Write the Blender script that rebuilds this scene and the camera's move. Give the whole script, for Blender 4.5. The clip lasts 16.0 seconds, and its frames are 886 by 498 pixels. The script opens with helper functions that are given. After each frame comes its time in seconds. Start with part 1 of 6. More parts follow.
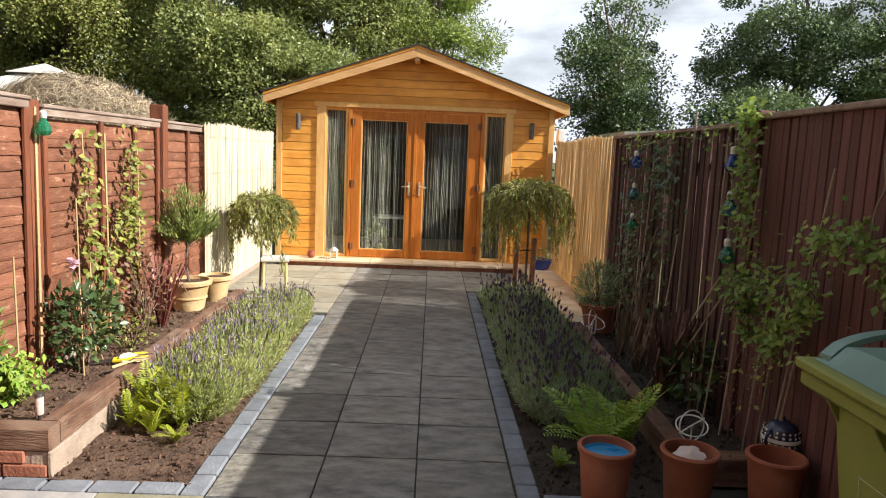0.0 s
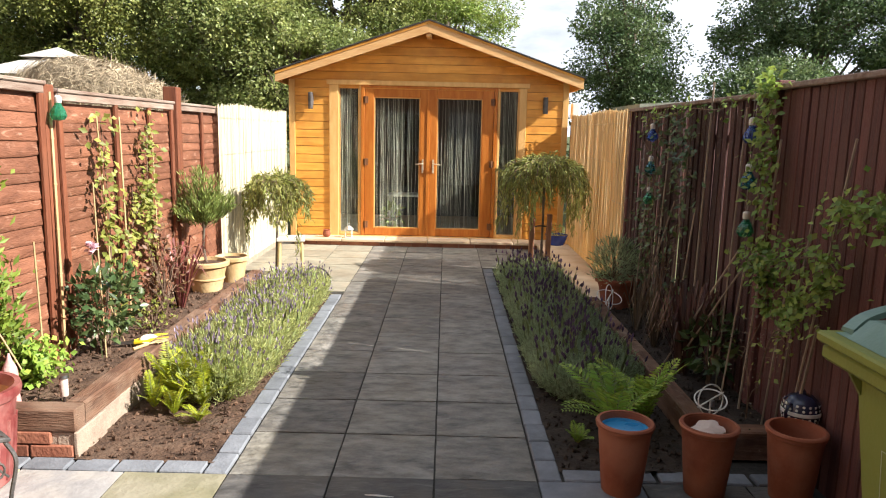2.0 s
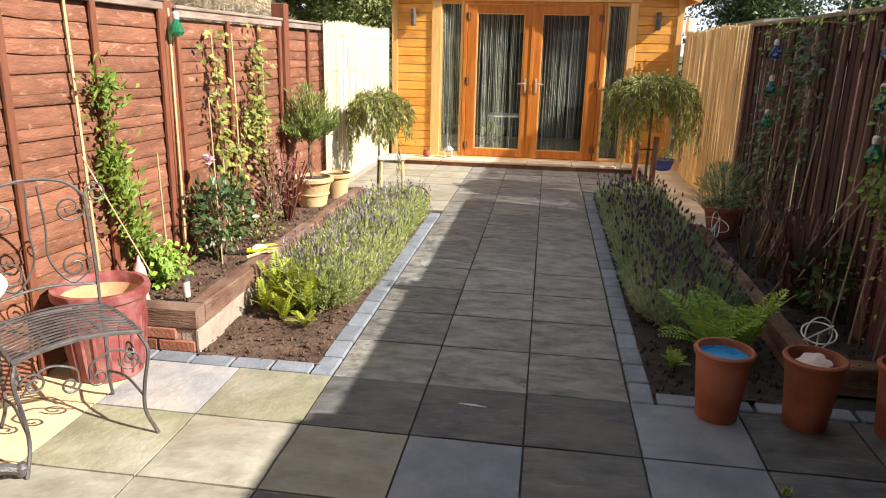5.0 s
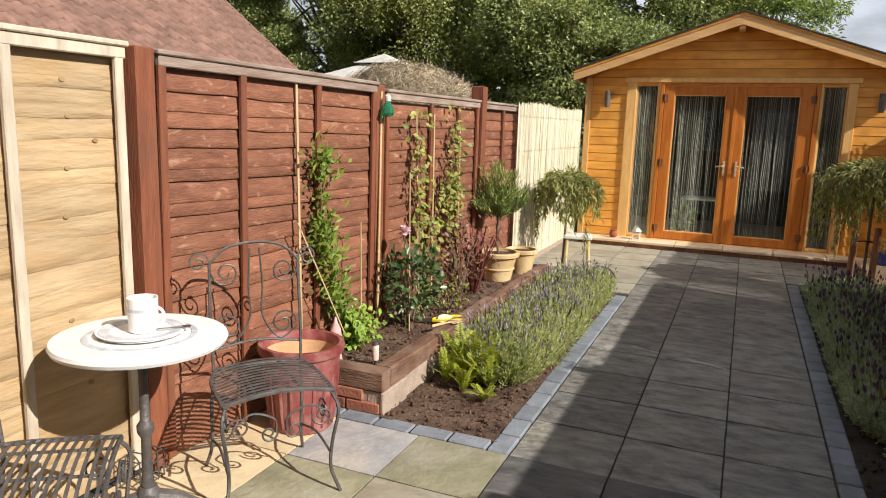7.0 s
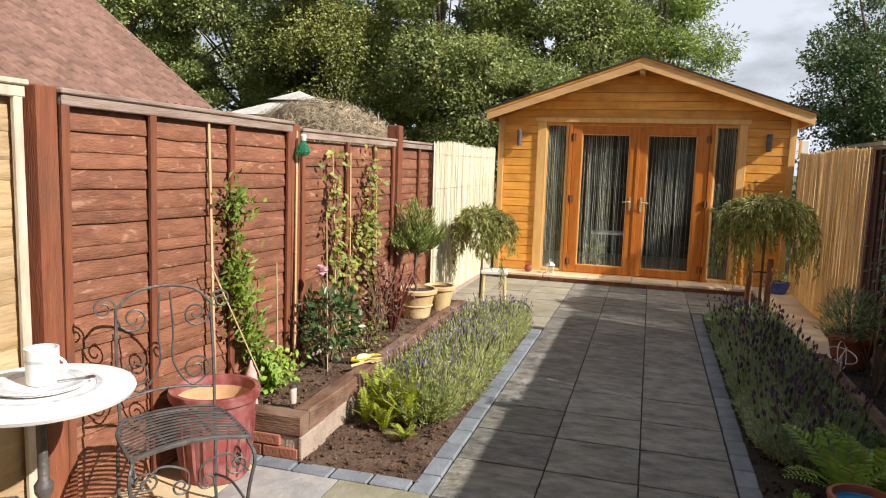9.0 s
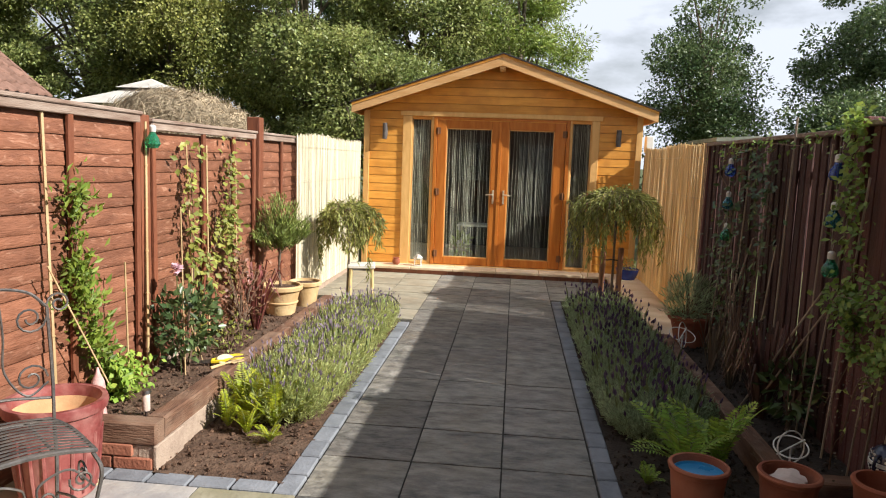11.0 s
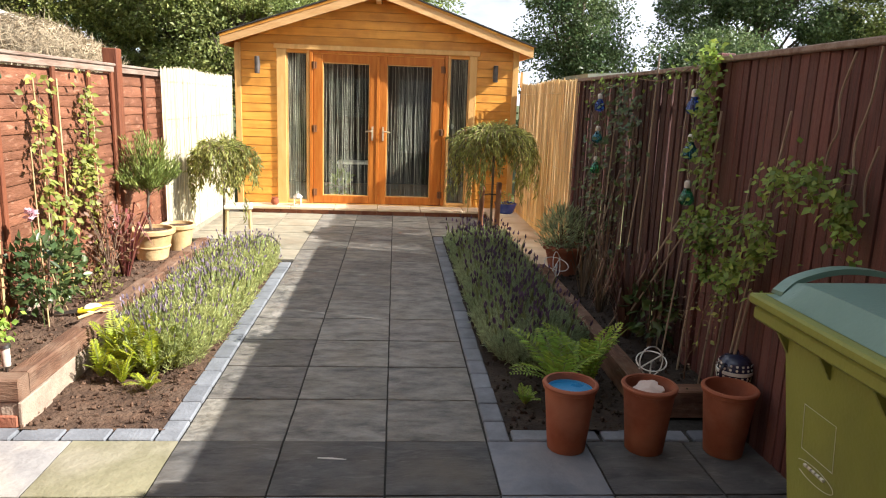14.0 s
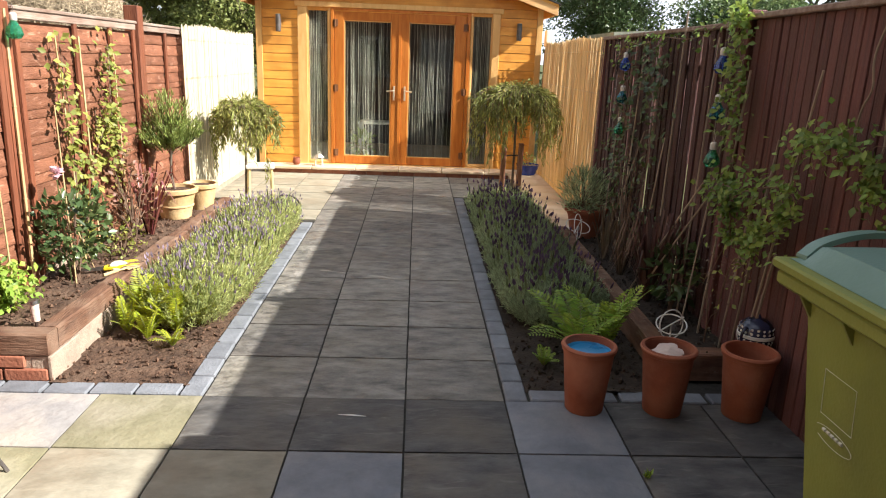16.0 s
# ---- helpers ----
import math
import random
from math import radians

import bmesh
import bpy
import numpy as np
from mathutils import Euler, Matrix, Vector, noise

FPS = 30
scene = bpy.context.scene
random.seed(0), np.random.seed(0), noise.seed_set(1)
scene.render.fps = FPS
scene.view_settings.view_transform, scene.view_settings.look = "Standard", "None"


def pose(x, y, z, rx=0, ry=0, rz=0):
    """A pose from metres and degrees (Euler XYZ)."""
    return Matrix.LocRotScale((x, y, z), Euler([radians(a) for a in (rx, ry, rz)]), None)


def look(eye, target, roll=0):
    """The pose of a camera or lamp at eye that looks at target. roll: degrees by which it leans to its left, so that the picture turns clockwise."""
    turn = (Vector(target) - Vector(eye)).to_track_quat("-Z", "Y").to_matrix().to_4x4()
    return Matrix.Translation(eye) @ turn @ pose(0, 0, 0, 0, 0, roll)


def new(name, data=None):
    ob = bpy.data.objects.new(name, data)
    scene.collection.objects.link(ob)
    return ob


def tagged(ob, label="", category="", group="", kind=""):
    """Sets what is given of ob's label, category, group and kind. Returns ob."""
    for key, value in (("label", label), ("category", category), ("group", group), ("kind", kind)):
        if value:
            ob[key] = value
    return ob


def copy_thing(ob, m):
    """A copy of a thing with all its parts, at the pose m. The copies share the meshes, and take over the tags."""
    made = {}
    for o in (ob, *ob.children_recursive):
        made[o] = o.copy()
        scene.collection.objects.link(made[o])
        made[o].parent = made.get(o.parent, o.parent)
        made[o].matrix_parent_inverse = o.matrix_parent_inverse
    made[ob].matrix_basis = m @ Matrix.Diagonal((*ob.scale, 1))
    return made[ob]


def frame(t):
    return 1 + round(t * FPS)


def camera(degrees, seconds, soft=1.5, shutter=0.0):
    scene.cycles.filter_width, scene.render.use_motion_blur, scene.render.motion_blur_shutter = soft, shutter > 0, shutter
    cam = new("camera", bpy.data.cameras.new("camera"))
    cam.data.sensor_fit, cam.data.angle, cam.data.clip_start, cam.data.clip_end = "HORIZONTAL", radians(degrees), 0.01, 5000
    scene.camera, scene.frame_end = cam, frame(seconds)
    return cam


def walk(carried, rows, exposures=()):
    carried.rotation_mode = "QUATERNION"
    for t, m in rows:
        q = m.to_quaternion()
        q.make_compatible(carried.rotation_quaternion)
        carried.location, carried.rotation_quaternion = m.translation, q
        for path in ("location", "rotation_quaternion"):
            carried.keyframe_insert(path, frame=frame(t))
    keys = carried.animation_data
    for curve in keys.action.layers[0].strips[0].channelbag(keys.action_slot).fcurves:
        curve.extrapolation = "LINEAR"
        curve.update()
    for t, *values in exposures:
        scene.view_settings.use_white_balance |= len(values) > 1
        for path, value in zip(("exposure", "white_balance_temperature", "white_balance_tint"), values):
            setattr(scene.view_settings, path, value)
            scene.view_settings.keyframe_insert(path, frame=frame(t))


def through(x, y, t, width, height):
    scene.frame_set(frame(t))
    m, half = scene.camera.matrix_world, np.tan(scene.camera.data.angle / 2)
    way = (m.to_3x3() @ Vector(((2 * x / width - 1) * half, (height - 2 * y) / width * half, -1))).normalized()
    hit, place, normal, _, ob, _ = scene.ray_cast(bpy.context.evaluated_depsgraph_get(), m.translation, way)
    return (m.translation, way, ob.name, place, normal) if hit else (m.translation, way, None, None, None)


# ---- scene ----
cam = camera(64.7, 16.0, 1.1)
PATH = [
    (0, (0.024, -2.952, 1.545), (0.062, -0.97, 1.282), 2.4),
    (0.5, (0.025, -2.951, 1.547), (0.055, -0.972, 1.259), 3.3),
    (1, (0.022, -2.95, 1.55), (0.045, -0.97, 1.267), 2.6),
    (1.5, (0.02, -2.944, 1.55), (0.024, -0.966, 1.25), 1.4),
    (2, (0.019, -2.945, 1.55), (0.017, -0.973, 1.22), 1.3),
    (2.5, (0.019, -2.947, 1.546), (0.036, -0.983, 1.168), 1.5),
    (3, (0.024, -2.955, 1.539), (0.032, -1.0, 1.117), 1.0),
    (5.5, (-0.003, -2.969, 1.529), (-0.442, -1.1, 0.97), 1.2),
    (6, (-0.021, -2.94, 1.525), (-0.655, -1.105, 1.043), 1.1),
    (6.5, (-0.034, -2.944, 1.528), (-0.762, -1.128, 1.115), 1.3),
    (7, (-0.043, -2.968, 1.533), (-0.813, -1.156, 1.181), 1.8),
    (7.5, (-0.045, -2.997, 1.539), (-0.808, -1.175, 1.226), 2.4),
    (8, (-0.048, -2.986, 1.545), (-0.76, -1.137, 1.268), 2.3),
    (10.5, (-0.01, -2.982, 1.562), (-0.309, -1.021, 1.314), 2.1),
    (11, (-0.003, -2.971, 1.559), (-0.198, -0.997, 1.307), 2.1),
    (11.5, (0.006, -2.955, 1.548), (-0.039, -0.974, 1.274), 2.2),
    (12, (0.0, -2.954, 1.538), (0.077, -0.983, 1.214), 2.2),
    (12.5, (0.006, -2.971, 1.551), (0.14, -1.013, 1.162), 2.3),
    (13, (0.011, -2.976, 1.55), (0.149, -1.02, 1.153), 2.1),
    (13.5, (0.017, -2.976, 1.552), (0.149, -1.023, 1.143), 1.7),
    (14, (0.01, -2.984, 1.55), (0.154, -1.033, 1.136), 2.1),
    (14.5, (0.014, -2.986, 1.544), (0.14, -1.054, 1.041), 2.2),
    (15, (0.013, -2.986, 1.543), (0.116, -1.06, 1.012), 2.5),
    (15.5, (0.013, -2.988, 1.547), (0.111, -1.065, 1.008), 2.4),
    (16, (0.016, -2.98, 1.546), (0.102, -1.052, 1.023), 2.2),
]
EXPOSE = [(0, 0.92), (1, 1.14), (2, 1.24), (3, 1.3), (5.5, 1.0), (7, 0.5), (8, 0.53), (10.5, 0.72), (11.3, 0.80), (12.5, 1.14), (14.5, 1.34), (16, 1.30)]
walk(cam, [(t, look(eye, target, roll)) for t, eye, target, roll in PATH], EXPOSE)

# ---- world and sun ----
SUN_FROM = Vector((1.0, -0.27, 0.724)).normalized()
world = bpy.data.worlds.new("world")
scene.world = world
world.use_nodes = True
wn, wl = world.node_tree.nodes, world.node_tree.links
wn.clear()
sky = wn.new("ShaderNodeTexSky")
sky.sky_type = "NISHITA"
sky.sun_disc = False
sky.sun_elevation = math.asin(SUN_FROM.z)
sky.sun_rotation = math.atan2(SUN_FROM.x, SUN_FROM.y)
sky.air_density, sky.dust_density = 1.5, 0.3
wc = wn.new("ShaderNodeTexCoord")
wm = wn.new("ShaderNodeMapping")
wm.inputs["Scale"].default_value = (1.2, 1.2, 3.2)
cloud = wn.new("ShaderNodeTexNoise")
cloud.inputs["Scale"].default_value = 2.2
cloud.inputs["Detail"].default_value = 7
cloud.inputs["Roughness"].default_value = 0.55
ramp = wn.new("ShaderNodeValToRGB")
ramp.color_ramp.elements[0].position, ramp.color_ramp.elements[1].position = 0.42, 0.60
ramp.color_ramp.elements[0].color = (0.14, 0.14, 0.14, 1)
# clouds close up towards the horizon, as they do in perspective
split = wn.new("ShaderNodeSeparateXYZ")
bank = wn.new("ShaderNodeMapRange")
bank.inputs["From Min"].default_value, bank.inputs["From Max"].default_value = 0.0, 0.5
bank.inputs["To Min"].default_value, bank.inputs["To Max"].default_value = 0.16, 0.0
pile = wn.new("ShaderNodeMath")
pile.operation = "ADD"
mixc = wn.new("ShaderNodeMixRGB")
mixc.inputs[2].default_value = (24.7, 26.4, 29.6, 1)
bg = wn.new("ShaderNodeBackground")
bg.inputs["Strength"].default_value = 0.0212
wo = wn.new("ShaderNodeOutputWorld")
wl.new(wc.outputs["Generated"], wm.inputs["Vector"])
wl.new(wm.outputs["Vector"], cloud.inputs["Vector"])
wl.new(wc.outputs["Generated"], split.inputs[0])
wl.new(split.outputs["Z"], bank.inputs["Value"])
wl.new(cloud.outputs["Fac"], pile.inputs[0])
wl.new(bank.outputs["Result"], pile.inputs[1])
wl.new(pile.outputs[0], ramp.inputs["Fac"])
wl.new(ramp.outputs["Color"], mixc.inputs[0])
wl.new(sky.outputs["Color"], mixc.inputs[1])
wl.new(mixc.outputs["Color"], bg.inputs["Color"])
wl.new(bg.outputs["Background"], wo.inputs["Surface"])
sun_data = bpy.data.lights.new("sun", "SUN")
sun_data.energy = 5.0
sun_data.angle = radians(0.5)
sun_data.color = (1.0, 0.955, 0.895)
sun = new("sun", sun_data)
sun.matrix_world = look(SUN_FROM * 40, (0, 0, 0))

# ---- mesh tools ----
RNG = np.random.default_rng(7)


class Build:
    """Collects vertices and faces for one mesh."""

    def __init__(self):
        self.v, self.f = [], []

    def add(self, verts, faces):
        n = len(self.v)
        self.v += [tuple(p) for p in verts]
        self.f += [tuple(i + n for i in f) for f in faces]
        return self

    def box(self, x0, x1, y0, y1, z0, z1, c=0.004, m=None):
        """A box with chamfered edges."""
        mid, h = ((x0 + x1) / 2, (y0 + y1) / 2, (z0 + z1) / 2), ((x1 - x0) / 2, (y1 - y0) / 2, (z1 - z0) / 2)
        c = min(c, 0.45 * min(h))
        verts, at = [], {}
        for sx in (-1, 1):
            for sy in (-1, 1):
                for sz in (-1, 1):
                    for a in range(3):
                        p = [s * (e - (0 if i == a else c)) for i, (s, e) in enumerate(zip((sx, sy, sz), h))]
                        at[sx, sy, sz, a] = len(verts)
                        verts.append(Vector([p[i] + mid[i] for i in range(3)]))
        faces = []
        for a in range(3):
            b, d = [i for i in range(3) if i != a]
            for s in (-1, 1):
                q = []
                for u, w in ((-1, -1), (1, -1), (1, 1), (-1, 1)):
                    k = [0, 0, 0]
                    k[a], k[b], k[d] = s, u, w
                    q.append(at[(*k, a)])
                faces.append(q)
            for u in (-1, 1):
                for w in (-1, 1):
                    lo, hi = [0, 0, 0], [0, 0, 0]
                    lo[a], lo[b], lo[d] = -1, u, w
                    hi[a], hi[b], hi[d] = 1, u, w
                    faces.append([at[(*lo, b)], at[(*hi, b)], at[(*hi, d)], at[(*lo, d)]])
        for sx in (-1, 1):
            for sy in (-1, 1):
                for sz in (-1, 1):
                    faces.append([at[sx, sy, sz, i] for i in range(3)])
        if m is not None:
            verts = [m @ p for p in verts]
        return self.add(verts, faces)

    def prism(self, outline, y0, y1):
        """An outline in x and z, drawn from y0 to y1."""
        n = len(outline)
        verts = [(x, y0, z) for x, z in outline] + [(x, y1, z) for x, z in outline]
        faces = [list(range(n)), list(range(2 * n - 1, n - 1, -1))]
        faces += [(i, (i + 1) % n, n + (i + 1) % n, n + i) for i in range(n)]
        return self.add(verts, faces)

    def tube(self, pts, radii, sides=6, cap=True):
        pts = [Vector(p) for p in pts]
        if not hasattr(radii, "__len__"):
            radii = [radii] * len(pts)
        side = None
        verts, faces = [], []
        for i, p in enumerate(pts):
            d = (pts[min(i + 1, len(pts) - 1)] - pts[max(i - 1, 0)]).normalized()
            if side is None:
                side = d.orthogonal().normalized()
            side = (side - d * side.dot(d))
            side = side.normalized() if side.length > 1e-6 else d.orthogonal().normalized()
            up = d.cross(side)
            for k in range(sides):
                a = 2 * math.pi * k / sides
                verts.append(p + (side * math.cos(a) + up * math.sin(a)) * radii[i])
        for i in range(len(pts) - 1):
            for k in range(sides):
                j = (k + 1) % sides
                faces.append((i * sides + k, i * sides + j, (i + 1) * sides + j, (i + 1) * sides + k))
        if cap:
            faces.append(tuple(range(sides - 1, -1, -1)))
            faces.append(tuple(range((len(pts) - 1) * sides, len(pts) * sides)))
        return self.add(verts, faces)

    def lathe(self, profile, sides=28, centre=(0, 0, 0), squash=1.0):
        """A profile of (radius, height), turned round the upright axis."""
        verts, faces = [], []
        for r, z in profile:
            for k in range(sides):
                a = 2 * math.pi * k / sides
                verts.append((centre[0] + r * math.cos(a), centre[1] + squash * r * math.sin(a), centre[2] + z))
        for i in range(len(profile) - 1):
            for k in range(sides):
                j = (k + 1) % sides
                faces.append((i * sides + k, i * sides + j, (i + 1) * sides + j, (i + 1) * sides + k))
        faces.append(tuple(range(sides - 1, -1, -1)))
        faces.append(tuple(range((len(profile) - 1) * sides, len(profile) * sides)))
        return self.add(verts, faces)

    def mesh(self, name, material, smooth=False):
        me = bpy.data.meshes.new(name)
        me.from_pydata(self.v, [], self.f)
        if len(self.f) < 30000:
            bm = bmesh.new()
            bm.from_mesh(me)
            bmesh.ops.recalc_face_normals(bm, faces=bm.faces)
            bm.to_mesh(me)
            bm.free()
        me.materials.append(material)
        if smooth:
            me.shade_smooth()
            me.set_sharp_from_angle(angle=radians(38))
        me.update()
        return me


def thing(name, label, category, m=None, group="", kind=""):
    ob = new(name)
    ob.empty_display_size = 0.05
    if m is not None:
        ob.matrix_world = m
    return tagged(ob, label, category, group, kind)


def part(name, build, material, parent, label="", smooth=False, m=None, kind=""):
    """One mesh object, a part of its parent."""
    me = build if isinstance(build, bpy.types.Mesh) else build.mesh(name, material, smooth)
    ob = new(name, me)
    ob.parent = parent
    if m is not None:
        ob.matrix_local = m
    return tagged(ob, label, kind=kind)


def solo(name, build, material, label, category, m=None, group="", kind="", smooth=False):
    me = build if isinstance(build, bpy.types.Mesh) else build.mesh(name, material, smooth)
    ob = new(name, me)
    if m is not None:
        ob.matrix_world = m
    return tagged(ob, label, category, group, kind)


def leaf_mesh(name, base, along, face, length, width, material, bend=0.25):
    """Leaves of four corners each: where they grow, which way, and which way they face."""
    n = len(base)
    along = along / np.linalg.norm(along, axis=1, keepdims=True)
    side = np.cross(along, face)
    side /= np.linalg.norm(side, axis=1, keepdims=True) + 1e-9
    up = np.cross(side, along)
    length, width = np.broadcast_to(length, n)[:, None], np.broadcast_to(width, n)[:, None]
    mid = base + along * length * 0.45 + up * length * bend * 0.5
    v = np.stack([base, mid - side * width / 2, base + along * length, mid + side * width / 2], 1).reshape(-1, 3)
    i = np.arange(n)[:, None] * 4
    f = np.concatenate([i + [[0, 1, 2]], i + [[0, 2, 3]]], 1).reshape(-1)
    me = bpy.data.meshes.new(name)
    me.vertices.add(4 * n)
    me.vertices.foreach_set("co", v.astype(np.float32).ravel())
    me.loops.add(6 * n)
    me.loops.foreach_set("vertex_index", f.astype(np.int32))
    me.polygons.add(2 * n)
    me.polygons.foreach_set("loop_start", np.arange(2 * n, dtype=np.int32) * 3)
    me.update(calc_edges=True)
    me.validate()
    me.materials.append(material)
    return me


def sphere_dirs(n):
    d = RNG.normal(size=(n, 3))
    return d / np.linalg.norm(d, axis=1, keepdims=True)


# ---- materials ----
def mat(name, c1, c2, scale=6.0, rough=0.75, bump=0.3, fine=60.0, stretch=(1, 1, 1), vary=0.0, island=0.0, stain=None,
        stain_scale=1.3, stain_amount=0.5, metal=0.0, spec=0.35, through_light=0.0, depth=0.01, hue=0.0, scuff_sheen=None, scuff_sheen_stretch=(9, 9, 26)):
    m = bpy.data.materials.new(name)
    m.use_nodes = True
    nt = m.node_tree
    N, L = nt.nodes, nt.links
    b = N["Principled BSDF"]
    b.inputs["Roughness"].default_value = rough
    b.inputs["Metallic"].default_value = metal
    b.inputs["Specular IOR Level"].default_value = spec
    tc = N.new("ShaderNodeTexCoord")
    info = N.new("ShaderNodeObjectInfo")
    shift = N.new("ShaderNodeVectorMath")
    shift.operation = "MULTIPLY_ADD"
    L.new(info.outputs["Random"], shift.inputs[0])
    shift.inputs[1].default_value = (37.0, 53.0, 71.0)
    L.new(tc.outputs["Object"], shift.inputs[2])
    mp = N.new("ShaderNodeMapping")
    mp.inputs["Scale"].default_value = stretch
    L.new(shift.outputs[0], mp.inputs["Vector"])
    n1 = N.new("ShaderNodeTexNoise")
    n1.inputs["Scale"].default_value = scale
    n1.inputs["Detail"].default_value = 6
    n1.inputs["Roughness"].default_value = 0.62
    L.new(mp.outputs["Vector"], n1.inputs["Vector"])
    r = N.new("ShaderNodeValToRGB")
    r.color_ramp.elements[0].position, r.color_ramp.elements[1].position = 0.32, 0.68
    r.color_ramp.elements[0].color, r.color_ramp.elements[1].color = (*c1, 1), (*c2, 1)
    L.new(n1.outputs["Fac"], r.inputs["Fac"])
    col = r.outputs["Color"]
    if stain is not None:
        n2 = N.new("ShaderNodeTexNoise")
        n2.inputs["Scale"].default_value = stain_scale
        n2.inputs["Detail"].default_value = 5
        L.new(shift.outputs[0], n2.inputs["Vector"])
        r2 = N.new("ShaderNodeValToRGB")
        r2.color_ramp.elements[0].position, r2.color_ramp.elements[1].position = 0.45, 0.7
        r2.color_ramp.elements[0].color = (0, 0, 0, 1)
        r2.color_ramp.elements[1].color = (stain_amount,) * 3 + (1,)
        L.new(n2.outputs["Fac"], r2.inputs["Fac"])
        mx = N.new("ShaderNodeMixRGB")
        L.new(r2.outputs["Color"], mx.inputs[0])
        L.new(col, mx.inputs[1])
        mx.inputs[2].default_value = (*stain, 1)
        col = mx.outputs["Color"]
    if scuff_sheen is not None:
        ms_ = N.new("ShaderNodeMapping")
        ms_.inputs["Scale"].default_value = scuff_sheen_stretch
        ms_.inputs["Rotation"].default_value = (0.3, 0.5, 0.2)
        L.new(shift.outputs[0], ms_.inputs["Vector"])
        n4 = N.new("ShaderNodeTexNoise")
        n4.inputs["Scale"].default_value = 1.0
        n4.inputs["Detail"].default_value = 3
        n4.inputs["Distortion"].default_value = 1.2
        L.new(ms_.outputs["Vector"], n4.inputs["Vector"])
        r4 = N.new("ShaderNodeValToRGB")
        r4.color_ramp.elements[0].position, r4.color_ramp.elements[1].position = 0.60, 0.72
        r4.color_ramp.elements[0].color, r4.color_ramp.elements[1].color = (0, 0, 0, 1), (0.5, 0.5, 0.5, 1)
        L.new(n4.outputs["Fac"], r4.inputs["Fac"])
        mx4 = N.new("ShaderNodeMixRGB")
        L.new(r4.outputs["Color"], mx4.inputs[0])
        L.new(col, mx4.inputs[1])
        mx4.inputs[2].default_value = (*scuff_sheen, 1)
        col = mx4.outputs["Color"]
    if vary or island:
        hs = N.new("ShaderNodeHueSaturation")
        mr = N.new("ShaderNodeMapRange")
        k = vary or island
        mr.inputs["To Min"].default_value, mr.inputs["To Max"].default_value = 1 - k, 1 + k
        if island:
            geo = N.new("ShaderNodeNewGeometry")
            src = geo.outputs["Random Per Island"]
        else:
            src = info.outputs["Random"]
        L.new(src, mr.inputs["Value"])
        L.new(mr.outputs["Result"], hs.inputs["Value"])
        if hue:
            wn2 = N.new("ShaderNodeTexWhiteNoise")
            wn2.noise_dimensions = "1D"
            L.new(src, wn2.inputs["W"])
            mh = N.new("ShaderNodeMapRange")
            mh.inputs["To Min"].default_value, mh.inputs["To Max"].default_value = 0.5 - hue, 0.5 + hue
            L.new(wn2.outputs["Value"], mh.inputs["Value"])
            L.new(mh.outputs["Result"], hs.inputs["Hue"])
        L.new(col, hs.inputs["Color"])
        col = hs.outputs["Color"]
    L.new(col, b.inputs["Base Color"])
    if bump:
        n3 = N.new("ShaderNodeTexNoise")
        n3.inputs["Scale"].default_value = fine
        n3.inputs["Detail"].default_value = 5
        L.new(mp.outputs["Vector"], n3.inputs["Vector"])
        bp = N.new("ShaderNodeBump")
        bp.inputs["Strength"].default_value = bump
        bp.inputs["Distance"].default_value = depth
        L.new(n3.outputs["Fac"], bp.inputs["Height"])
        L.new(bp.outputs["Normal"], b.inputs["Normal"])
        mrr = N.new("ShaderNodeMapRange")
        mrr.inputs["To Min"].default_value, mrr.inputs["To Max"].default_value = max(rough - 0.12, 0.03), min(rough + 0.12, 1)
        L.new(n1.outputs["Fac"], mrr.inputs["Value"])
        L.new(mrr.outputs["Result"], b.inputs["Roughness"])
    if through_light:
        tr = N.new("ShaderNodeBsdfTranslucent")
        L.new(col, tr.inputs["Color"])
        ms = N.new("ShaderNodeMixShader")
        ms.inputs[0].default_value = through_light
        L.new(b.outputs["BSDF"], ms.inputs[1])
        L.new(tr.outputs["BSDF"], ms.inputs[2])
        L.new(ms.outputs["Shader"], N["Material Output"].inputs["Surface"])
    return m


M_SLAB = mat("riven_slab", (0.09, 0.086, 0.081), (0.295, 0.275, 0.24), 6, 0.62, 0.9, 14, (1, 1.9, 1), vary=0.2, scuff_sheen=(0.30, 0.285, 0.26), scuff_sheen_stretch=(7, 17, 9), stain=(0.25, 0.21, 0.15), stain_scale=2.2, stain_amount=0.3, depth=0.03, hue=0.012)
M_SLAB_OLIVE = mat("olive_slab", (0.20, 0.187, 0.115), (0.29, 0.265, 0.165), 5, 0.7, 0.6, 26, vary=0.14, stain=(0.36, 0.33, 0.27), stain_scale=2.5, stain_amount=0.6, depth=0.012)
M_SLAB_CREAM = mat("cream_slab", (0.52, 0.40, 0.235), (0.68, 0.55, 0.35), 4, 0.7, 0.4, 30, vary=0.08, stain=(0.62, 0.38, 0.17), stain_scale=2.0, stain_amount=0.5)
M_SLAB_PALE = mat("pale_grey_slab", (0.26, 0.25, 0.245), (0.37, 0.355, 0.34), 6, 0.7, 0.6, 26, vary=0.1, stain=(0.42, 0.36, 0.28), stain_scale=3, stain_amount=0.5)
M_SLAB_BEIGE = mat("beige_slab", (0.22, 0.20, 0.15), (0.36, 0.33, 0.255), 6, 0.7, 0.4, 22, (1, 1.7, 1), vary=0.14, stain=(0.26, 0.19, 0.12), stain_scale=2.4, stain_amount=0.4, depth=0.012)
